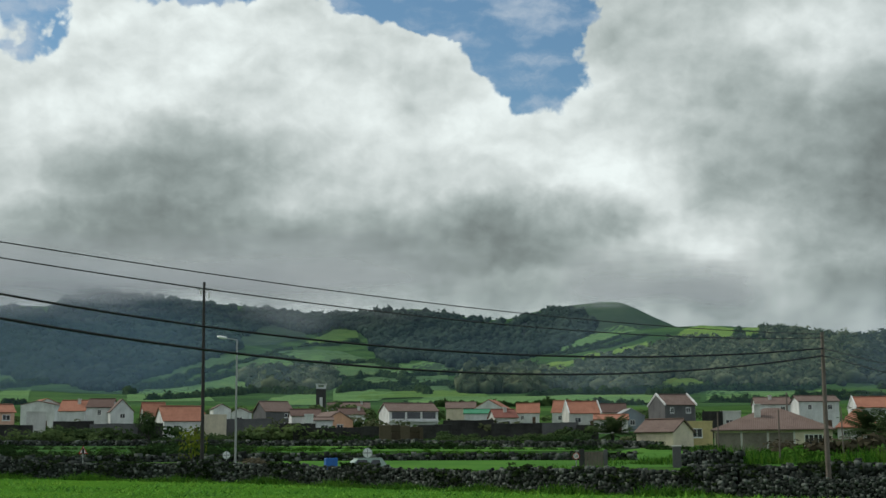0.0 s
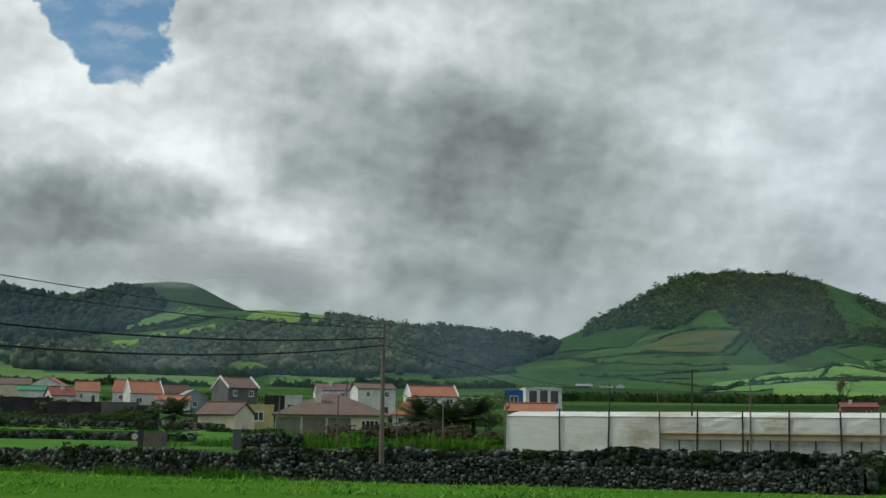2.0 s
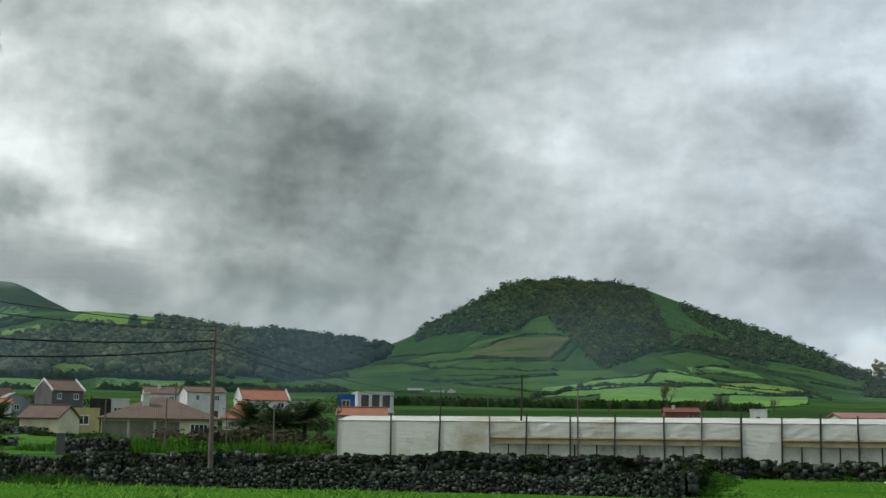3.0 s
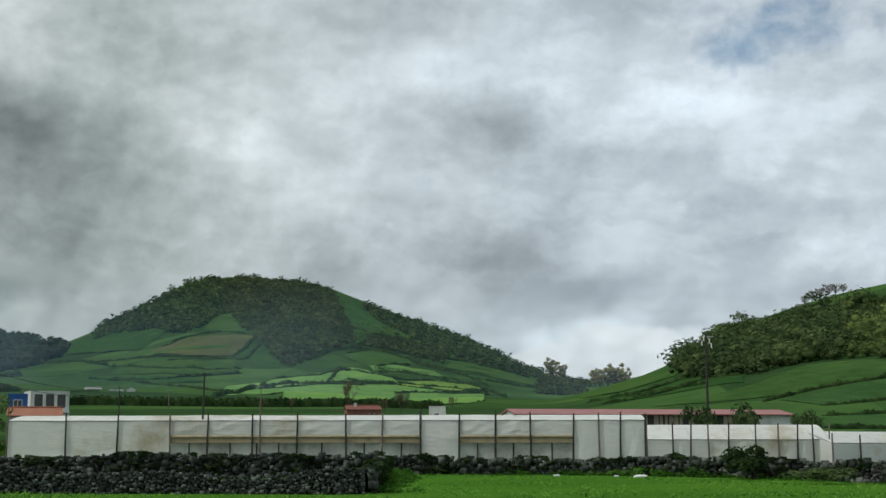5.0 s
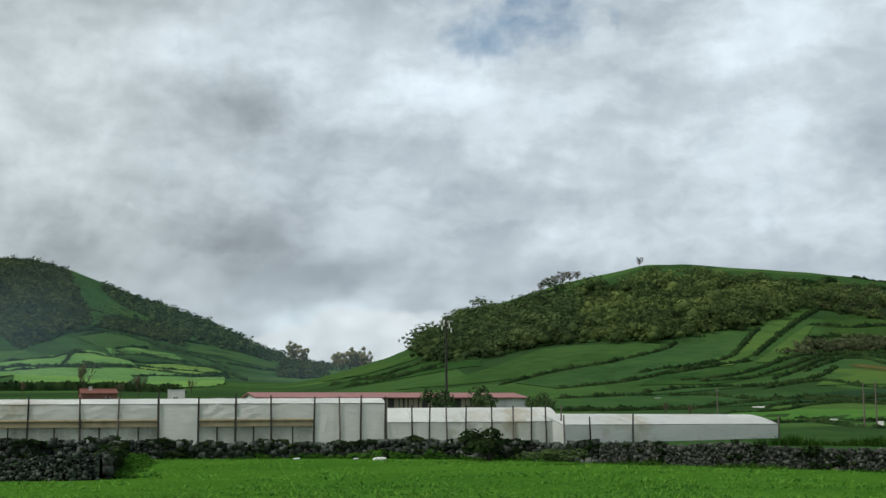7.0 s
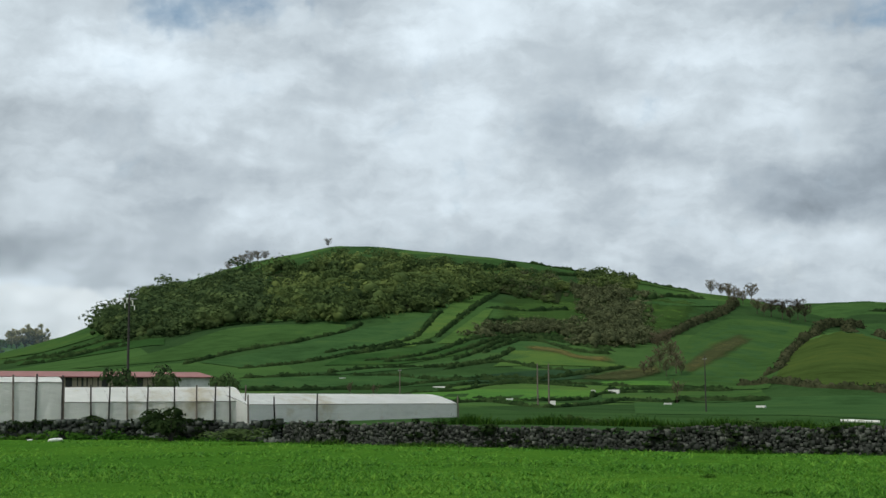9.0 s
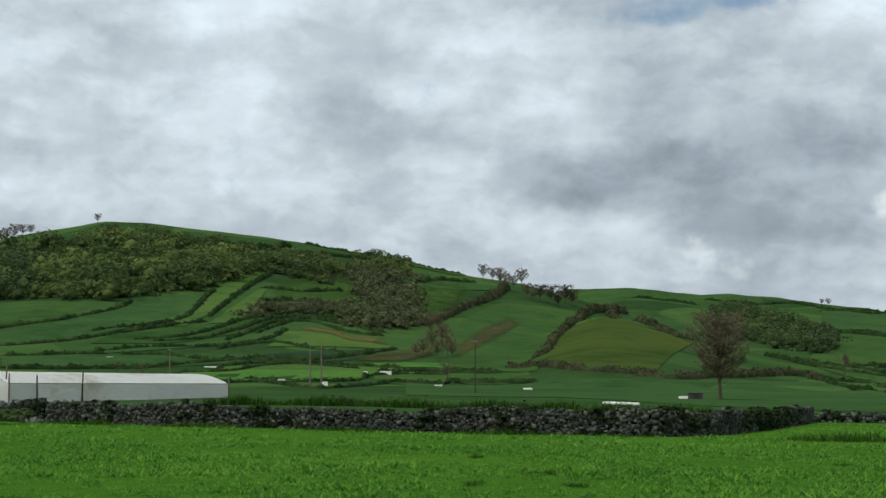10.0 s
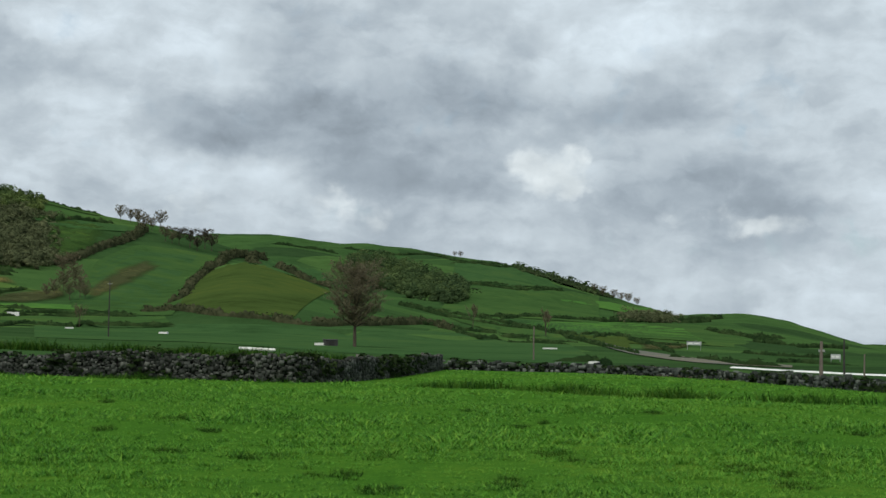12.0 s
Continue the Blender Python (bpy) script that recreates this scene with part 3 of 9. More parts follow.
def low_cloud(az0, az1, d, el0, el1, el2, seed):
    """A bank of vapour, bulging towards the plain."""
    az = np.linspace(az0, az1, 60)
    el = np.linspace(el0 - 0.9, el2 + 0.6, 24)
    E, A = np.meshgrid(el, az, indexing="ij")
    D = d + 260 * (E - el[0]) + 25 * np.sin(A * 0.9 + seed) + 15 * np.sin(E * 1.7 + A * 0.4)
    P = np.stack([D * np.sin(np.radians(A)), D * np.cos(np.radians(A)), EYE + D * np.tan(np.radians(E))], -1)
    zs = [EYE + (d + 260 * (e - el[0])) * math.tan(radians(e)) for e in (el0, el1, el2)]
    me = grid_mesh("low_cloud", P.reshape(-1, 3), 24, 60, m_mist(*zs, seed))
    fade = np.clip(np.minimum(A - az0, az1 - A) / (0.22 * (az1 - az0)), 0, 1)
    fade = (fade * fade * (3 - 2 * fade)).ravel()
    at_ = me.attributes.new("edge", "FLOAT", "POINT")
    at_.data.foreach_set("value", fade.astype(np.float32))
    ob = new("low_cloud", me)
    ob.visible_shadow = False
    return tagged(ob, "grey low cloud hanging on the mountain top", "cloud", kind="backdrop")


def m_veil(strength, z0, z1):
    """Tinted sheet standing in for haze: even and thin, fading out towards the ground."""
    t = Tree("haze_sheet")
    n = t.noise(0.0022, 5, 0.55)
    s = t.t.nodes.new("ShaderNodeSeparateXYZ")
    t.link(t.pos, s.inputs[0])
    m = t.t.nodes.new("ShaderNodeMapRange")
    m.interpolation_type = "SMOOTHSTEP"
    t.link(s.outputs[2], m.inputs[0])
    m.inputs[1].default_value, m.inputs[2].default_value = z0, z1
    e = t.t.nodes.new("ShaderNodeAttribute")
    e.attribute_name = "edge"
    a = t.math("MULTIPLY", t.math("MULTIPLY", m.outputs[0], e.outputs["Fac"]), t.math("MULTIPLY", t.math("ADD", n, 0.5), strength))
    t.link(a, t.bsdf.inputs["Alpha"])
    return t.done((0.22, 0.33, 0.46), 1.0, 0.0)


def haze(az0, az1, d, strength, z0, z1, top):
    """A thin upright tinted sheet added before the mountain to imitate haze."""
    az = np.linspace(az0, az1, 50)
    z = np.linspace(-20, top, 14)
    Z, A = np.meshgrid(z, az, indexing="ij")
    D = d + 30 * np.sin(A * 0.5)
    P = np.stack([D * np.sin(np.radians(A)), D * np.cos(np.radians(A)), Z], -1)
    me = grid_mesh("haze_sheet", P.reshape(-1, 3), 14, 50, m_veil(strength, z0, z1))
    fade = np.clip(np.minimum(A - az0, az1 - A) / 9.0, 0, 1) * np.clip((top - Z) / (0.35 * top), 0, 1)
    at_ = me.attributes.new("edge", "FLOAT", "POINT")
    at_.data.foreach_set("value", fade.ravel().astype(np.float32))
    ob = new("haze_sheet", me)
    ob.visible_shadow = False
    return tagged(ob, "thin blue-grey sheet imitating haze before the mountain", "haze", kind="backdrop")


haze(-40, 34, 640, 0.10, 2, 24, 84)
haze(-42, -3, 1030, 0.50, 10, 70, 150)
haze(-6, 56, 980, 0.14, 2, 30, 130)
low_cloud(-30, 3, 2300, 5.6, 7.2, 9.6, 1)
low_cloud(-30, -2, 2380, 5.2, 6.8, 9.0, 2)
low_cloud(4.2, 14, 2500, 5.9, 6.9, 8.6, 3)

# ---- mesh helpers ----


def tri_mesh(name, verts, faces, mats, index=None, smooth=False):
    """A mesh from arrays of places and triangles (or quads)."""
    verts, faces = np.asarray(verts, np.float32), np.asarray(faces, np.int32)
    k = faces.shape[1]
    me = bpy.data.meshes.new(name)
    me.vertices.add(len(verts))
    me.vertices.foreach_set("co", verts.ravel())
    me.loops.add(faces.size)
    me.loops.foreach_set("vertex_index", faces.ravel())
    me.polygons.add(len(faces))
    me.polygons.foreach_set("loop_start", np.arange(0, faces.size, k, dtype=np.int32))
    for m in mats if isinstance(mats, (list, tuple)) else [mats]:
        me.materials.append(m)
    if index is not None:
        me.polygons.foreach_set("material_index", np.asarray(index, np.int32))
    if smooth:
        me.polygons.foreach_set("use_smooth", np.ones(len(faces), bool))
    me.update(calc_edges=True)
    return me


def part(name, bm, mat, parent=None, label=""):
    """One bmesh as one mesh object, under a thing or a part."""
    me = bpy.data.meshes.new(name)
    bm.to_mesh(me)
    bm.free()
    me.materials.append(mat)
    ob = new(name, me)
    if parent is not None:
        ob.parent = parent
    if label:
        ob["label"] = label
    return ob


def thing(name, m, label, category, group="", kind=""):
    ob = new(name)
    ob.empty_display_size = 0.3
    ob.matrix_world = m
    return tagged(ob, label, category, group, kind)


def box(bm, x0, x1, y0, y1, z0, z1, bevel=0.0):
    vs = [bm.verts.new((x, y, z)) for z in (z0, z1) for x, y in ((x0, y0), (x1, y0), (x1, y1), (x0, y1))]
    fs = [bm.faces.new([vs[i] for i in f]) for f in ((3, 2, 1, 0), (4, 5, 6, 7), (0, 1, 5, 4), (1, 2, 6, 5), (2, 3, 7, 6), (3, 0, 4, 7))]
    if bevel:
        bmesh.ops.bevel(bm, geom=list({e for f in fs for e in f.edges}), offset=bevel, segments=1, affect="EDGES")
    return bm


def boxes(*rows, bevel=0.0):
    bm = bmesh.new()
    for r in rows:
        box(bm, *r, bevel=bevel)
    return bm


def rod(bm, a, b, r0, r1=None, seg=8, rings=1, bend=0.0):
    """A tapered, slightly uneven rod from a to b."""
    a, b = Vector(a), Vector(b)
    r1 = r0 if r1 is None else r1
    q = (b - a).to_track_quat("Z", "Y").to_matrix()
    loops = []
    for k in range(rings + 1):
        u = k / rings
        c = a.lerp(b, u) + q @ Vector((bend * math.sin(3.1 * u), bend * math.sin(5.3 * u) * 0.6, 0))
        r = r0 + (r1 - r0) * u
        loops.append([bm.verts.new(c + q @ Vector((r * math.cos(6.2832 * i / seg), r * math.sin(6.2832 * i / seg), 0))) for i in range(seg)])
    for p, n in zip(loops, loops[1:]):
        for i in range(seg):
            bm.faces.new((p[i], p[(i + 1) % seg], n[(i + 1) % seg], n[i]))
    bm.faces.new(loops[0][::-1])
    bm.faces.new(loops[-1])
    return bm


def facing(az, d, turn=0.0, up=0.0):
    """A frame on the land whose -y side faces the eye, turned by some degrees."""
    p = at(az, d, up)
    return pose(p.x, p.y, p.z, 0, 0, -az + turn)


# ---- foliage ----
RNG = np.random.default_rng(7)


def leaf_ball(n, seed, lumps=5, tall=1.0, size=0.16, single=False):
    """Leaves on a lumpy crown of width 1: corner places and triangles. It stands on z = 0."""
    r = np.random.default_rng(seed)
    c = np.column_stack([r.normal(0, 0.2, lumps), r.normal(0, 0.2, lumps), r.uniform(0.25, 0.75, lumps) * tall])
    rad = r.uniform(0.2, 0.34, lumps)
    which = r.integers(0, lumps, n)
    v = r.normal(size=(n, 3))
    v /= np.linalg.norm(v, axis=1)[:, None]
    v[:, 2] = np.where(v[:, 2] < -0.3, -v[:, 2], v[:, 2])
    place = c[which] + v * rad[which][:, None] * r.uniform(0.75, 1.08, n)[:, None] * np.array([1, 1, tall ** 0.5])
    place[:, 2] = np.clip(place[:, 2], 0.02, None)
    nrm = v + r.normal(0, 0.14, (n, 3))
    nrm /= np.linalg.norm(nrm, axis=1)[:, None]
    t = np.cross(nrm, r.normal(size=(n, 3)))
    t /= np.linalg.norm(t, axis=1)[:, None] + 1e-9
    b = np.cross(nrm, t)
    s = size * r.uniform(0.6, 1.3, n)[:, None]
    if single:
        s = s * 1.25
        return np.stack([place - t * s - b * s * 0.5, place + t * s - b * s * 0.4, place + b * s], 1).reshape(-1, 3), np.arange(3 * n).reshape(n, 3)
    quad = np.stack([place - t * s, place + b * s * 0.7, place + t * s, place - b * s * 0.7], 1)
    verts = quad.reshape(-1, 3)
    i = np.arange(n)[:, None] * 4
    return verts, np.concatenate([i + [0, 1, 2], i + [0, 2, 3]])


def scatter(protos, places, widths, talls, rng, turn=None):
    """Copies of the small meshes at the places, turned and scaled, as one array pair."""
    V, F, base = [], [], 0
    which = rng.integers(0, len(protos), len(places))
    turn = rng.uniform(0, 6.283, len(places)) if turn is None else turn
    for k, (pv, pf) in enumerate(protos):
        m = np.where(which == k)[0]
        if not len(m):
            continue
        c, s = np.cos(turn[m]), np.sin(turn[m])
        x = (pv[None, :, 0] * c[:, None] - pv[None, :, 1] * s[:, None]) * widths[m][:, None] + places[m][:, None, 0]
        y = (pv[None, :, 0] * s[:, None] + pv[None, :, 1] * c[:, None]) * widths[m][:, None] + places[m][:, None, 1]
        z = pv[None, :, 2] * talls[m][:, None] + places[m][:, None, 2]
        V.append(np.stack([x, y, z], -1).reshape(-1, 3))
        F.append((pf[None] + (np.arange(len(m)) * len(pv))[:, None, None] + base).reshape(-1, 3))
        base += len(m) * len(pv)
    return np.concatenate(V), np.concatenate(F)


def lump(seed, sub=1, rough=0.28, tall=1.0):
    """A closed, uneven crown of width 1 that stands on z = 0."""
    r = np.random.default_rng(seed)
    bm = bmesh.new()
    bmesh.ops.create_icosphere(bm, subdivisions=sub, radius=0.5)
    for v in bm.verts:
        k = 1 + rough * r.normal()
        v.co = Vector((v.co.x * k, v.co.y * k, (v.co.z * k * 0.9 + 0.45) * tall))
    V = np.array([v.co[:] for v in bm.verts])
    F = np.array([[v.index for v in f.verts] for f in bm.faces])
    bm.free()
    return V, F


def joined(a, b):
    return np.concatenate([a[0], b[0]]), np.concatenate([a[1], b[1] + len(a[0])])


def crown(seed, lumps, leaves, size, sub=2, spread=0.2):
    """A tree crown of width 1: rounded masses of foliage with loose leaves round them."""
    r = np.random.default_rng(seed)
    out = None
    for k in range(lumps):
        v, f = lump(seed * 7 + k, sub, 0.07)
        w = r.uniform(0.36, 0.48) if lumps > 1 else 0.55 if leaves > 15 else 0.85
        off = np.array([r.normal(0, spread), r.normal(0, spread), r.uniform(0.0, 0.36) if lumps > 1 else 0.0])
        m = (v * np.array([w, w, w * r.uniform(0.9, 1.2)]) + off, f)
        out = m if out is None else joined(out, m)
    return joined(out, leaf_ball(leaves, seed, 5 + leaves // 40, 1.0, size, True))


CROWN_FAR = [crown(500 + s, 1, 3, 0.15, 1) for s in range(8)]
CROWN_VALLEY = [crown(510 + s, 1, 9, 0.13, 1) for s in range(8)]
CROWN_MID = [crown(520 + s, 1, 20, 0.110, 1) for s in range(8)]
CROWN_NEAR = [crown(540 + s, 2, 150, 0.049, 1) for s in range(9)]
BUSH = [leaf_ball(15, 40 + s, 3, 0.8, 0.18, True) for s in range(7)]
BUSH_NEAR = [leaf_ball(56, 50 + s, 5, 0.8, 0.08, True) for s in range(5)]

LEAF = {
    # far: the bluish tint of distance haze is put into the leaf colours
    "far": m_foliage("haze_tinted_forest_leaf", (0.032, 0.054, 0.048), (0.052, 0.082, 0.068), (0.080, 0.118, 0.090), 0.010),
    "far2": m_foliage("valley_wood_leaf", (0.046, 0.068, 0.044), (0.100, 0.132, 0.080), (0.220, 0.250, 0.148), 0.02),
    "dark": m_foliage("dark_wood_leaf", (0.030, 0.054, 0.026), (0.064, 0.102, 0.042), (0.120, 0.170, 0.062), 0.03),
    "dusky": m_foliage("dusky_wood_leaf", (0.022, 0.038, 0.030), (0.044, 0.066, 0.046), (0.080, 0.108, 0.068), 0.02),
    "olive": m_foliage("olive_wood_leaf", (0.030, 0.046, 0.022), (0.060, 0.088, 0.034), (0.112, 0.142, 0.050), 0.025),
    "wood": m_foliage("spring_wood_leaf", (0.036, 0.062, 0.026), (0.088, 0.132, 0.046), (0.185, 0.240, 0.074), 0.025),
    "scrub": m_foliage("scrub_leaf", (0.056, 0.068, 0.036), (0.100, 0.118, 0.060), (0.155, 0.172, 0.088), 0.07),
    "brownscrub": m_foliage("brown_scrub_twig", (0.046, 0.042, 0.028), (0.082, 0.074, 0.050), (0.125, 0.112, 0.076), 0.1),
    "hedge": m_foliage("hedge_leaf", (0.013, 0.030, 0.012), (0.027, 0.054, 0.019), (0.050, 0.086, 0.030), 0.1),
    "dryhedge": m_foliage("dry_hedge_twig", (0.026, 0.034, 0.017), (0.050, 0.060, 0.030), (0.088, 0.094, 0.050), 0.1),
    "ivy2": m_foliage("bank_grass_leaf", (0.026, 0.052, 0.017), (0.050, 0.092, 0.028), (0.088, 0.145, 0.044), 0.3),
    "weed": m_foliage("lush_weed_leaf", (0.022, 0.062, 0.010), (0.046, 0.124, 0.018), (0.085, 0.190, 0.030), 0.3),
    "ivy": m_foliage("ivy_leaf", (0.010, 0.020, 0.008), (0.022, 0.040, 0.014), (0.050, 0.075, 0.028), 0.4),
}
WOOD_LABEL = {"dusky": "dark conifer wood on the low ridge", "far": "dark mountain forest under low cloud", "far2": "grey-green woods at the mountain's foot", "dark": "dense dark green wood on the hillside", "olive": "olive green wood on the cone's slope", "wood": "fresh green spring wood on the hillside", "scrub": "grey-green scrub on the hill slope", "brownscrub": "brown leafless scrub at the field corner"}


def edge_points(line, n):
    """n places along a line given by bearing and distance, evenly in its own parameter."""
    line = np.asarray(line, float)
    u = np.linspace(0, 1, len(line))
    q = np.linspace(0, 1, n)
    return np.column_stack([spline(u, line[:, 0], q), np.exp(spline(u, np.log(line[:, 1]), q))])


def polar_xyz(a, d, lift=0.0):
    return np.stack([d * np.sin(np.radians(a)), d * np.cos(np.radians(a)), height(a, d) + lift], -1)


FIELD = {
    # sunlit: sunshine on the cone's fields is put into this base colour
    "sunlit": m_field("pasture_painted_sun", (0.120, 0.245, 0.070)),
    "bright": m_field("bright_pasture", (0.062, 0.155, 0.034)), "mid": m_field("pasture", (0.040, 0.092, 0.031)), "dim": m_field("deep_pasture", (0.030, 0.075, 0.022)),
    "lime": m_field("lime_pasture", (0.090, 0.170, 0.046)), "lime2": m_field("young_crop", (0.062, 0.124, 0.033)), "green": m_field("meadow_green", (0.044, 0.096, 0.028)),
    # upbright, upmid, updim: greens muted to put distance haze into the colour
    # uplime: patches of sunshine painted as a brighter green
    "uplime": m_field("upland_painted_sun", (0.145, 0.245, 0.055)), "upbright": m_field("upland_bright_pasture", (0.105, 0.200, 0.072)), "upmid": m_field("upland_pasture", (0.076, 0.142, 0.062)), "updim": m_field("upland_deep_pasture", (0.047, 0.082, 0.050)),
    "dark": m_field("dark_crop", (0.028, 0.062, 0.030)), "olive": m_field("dry_olive_pasture", (0.085, 0.130, 0.030)), "olive2": m_field("olive_brown_crop", (0.050, 0.082, 0.021)),
    "brown": m_field("stubble_field", (0.080, 0.098, 0.044)), "earth": m_field("bare_earth", (0.064, 0.074, 0.032), ragged=True), "bank": m_field("rusty_bank", (0.092, 0.096, 0.038), ragged=True), "rough": m_field("rough_green_slope", (0.044, 0.092, 0.024), 0.3, True), "road": m_field("pale_farm_road", (0.13, 0.14, 0.12)),
}
# floor colours hold the shade under the trees; the far one is also haze-blue
FLOOR = {"far": m_field("haze_tinted_forest_floor", (0.036, 0.050, 0.052)), "far2": m_field("valley_wood_floor", (0.036, 0.054, 0.034))}
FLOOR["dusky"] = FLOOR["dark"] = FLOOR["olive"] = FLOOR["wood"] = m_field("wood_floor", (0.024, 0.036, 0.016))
FIELD_LABEL = {"bank": "rust brown terrace bank on the slope", "rough": "rough green slope with scrub", "earth": "bare brown earth strip on the slope", "road": "pale grey farm road", "brown": "brownish stubble field", "olive2": "olive brown crop field on a knoll"}


def field(kind, near, far):
    """A field draped on the land between two edges."""
    n, m = 30, 16
    a, b = edge_points(near, n), edge_points(far, n)
    v = np.linspace(0, 1, m)[:, None]
    A = a[None, :, 0] * (1 - v) + b[None, :, 0] * v
    D = np.exp(np.log(a[None, :, 1]) * (1 - v) + np.log(b[None, :, 1]) * v)
    P = polar_xyz(A, D, (0.03 + 0.0006 * np.maximum(D - 120, 0)) * (1.8 if kind in ("earth", "road", "bank") else 1.0))
    me = grid_mesh("pasture", P.reshape(-1, 3), m, n, FIELD[kind])
    if kind in ("earth", "bank", "rough"):
        u = np.linspace(0, 1, n)[None, :]
        rim = np.minimum(np.minimum(u, 1 - u) * 5, np.minimum(v, 1 - v) * 2.4).clip(0, 1)
        me.attributes.new("edge", "FLOAT", "POINT").data.foreach_set("value", rim.ravel().astype(np.float32))
    name = "road" if kind == "road" else "pasture"
    return tagged(new(name, me), FIELD_LABEL.get(kind, "green pasture on the slope between hedges"), "field", kind="structure")


def along(line, step):
    """Places about every step metres along a line on the land."""
    p = edge_points(line, 160)
    xy = polar_xyz(p[:, 0], p[:, 1])
    s = np.concatenate([[0], np.cumsum(np.linalg.norm(np.diff(xy[:, :2], axis=0), axis=1))])
    q = np.arange(0, s[-1], step)
    return np.column_stack([np.interp(q, s, p[:, 0]), np.interp(q, s, p[:, 1])]), s[-1]


def hedge(line, tall, wide, leaf="hedge", label="dark hedgerow between pastures", rough=0.3, group="hedgerows", size=None):
    """A hedge on its bank: one unbroken, uneven body with twigs and leaves standing out of it."""
    near = min(q[1] for q in line)
    thick = tall >= 4
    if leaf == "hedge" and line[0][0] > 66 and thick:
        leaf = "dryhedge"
    size = size or 0.0042 if thick or size else 0.0026 if near < 900 else 0.0018
    p, length = along(line, max(0.7, 0.0015 * near))
    if len(p) < 3:
        return None
    xyz = polar_xyz(p[:, 0], p[:, 1])
    n = len(p)
    k = np.arange(n)
    tang = np.gradient(xyz[:, :2], axis=0)
    tang /= np.linalg.norm(tang, axis=1)[:, None] + 1e-9
    nrm = np.column_stack([-tang[:, 1], tang[:, 0]])
    drift = np.cumsum(RNG.normal(0, 0.10, n))
    h = np.minimum(tall, np.maximum(0.6, size * p[:, 1])) * (1 + rough * np.sin(k * 0.37 + drift * 2) * np.sin(k * 0.11 + drift) + 0.6 * rough * RNG.normal(size=n)).clip(0.4, 1.8)
    h *= np.clip(np.minimum(k, n - 1 - k) / 4.0, 0.3, 1)
    ring = []
    for a in np.linspace(0, math.pi, 6):
        j = 1 + 0.18 * RNG.normal(size=n)
        ring.append(np.column_stack([xyz[:, :2] + nrm * (h * 0.62 * math.cos(a) * j)[:, None], xyz[:, 2] - 0.15 + (h * 0.92 * math.sin(a) * j)]))
    V = np.stack(ring, 1).reshape(-1, 3)
    r, c = np.meshgrid(np.arange(n - 1), np.arange(5), indexing="ij")
    q = np.stack([r * 6 + c, r * 6 + c + 1, (r + 1) * 6 + c + 1, (r + 1) * 6 + c], -1).reshape(-1, 4)
    F = np.concatenate([q[:, [0, 1, 2]], q[:, [0, 2, 3]]])
    m = n * (9 if thick else 4)
    i = RNG.integers(0, n, m)
    a = RNG.uniform(0.15, 2.99, m)
    root = np.column_stack([xyz[i, :2] + nrm[i] * (h[i] * 0.55 * np.cos(a))[:, None] + RNG.normal(0, 0.2, (m, 2)) * h[i][:, None], xyz[i, 2] - 0.15 + h[i] * 0.85 * np.sin(a)])
    s = h[i][:, None] * RNG.uniform(0.12, 0.26, (m, 1))
    out = RNG.normal(0, 1, (m, 3)) * s
    tip = root + np.column_stack([RNG.normal(0, 0.5, m), RNG.normal(0, 0.5, m), RNG.uniform(0.3, 1.4, m)]) * s
    T = np.stack([root - out * 0.5, root + out * 0.5, tip], 1).reshape(-1, 3)
    F = np.concatenate([F, np.arange(3 * m).reshape(m, 3) + len(V)])
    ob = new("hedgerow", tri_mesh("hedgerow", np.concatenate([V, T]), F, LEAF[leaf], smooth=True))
    return tagged(ob, label, "hedge", group)


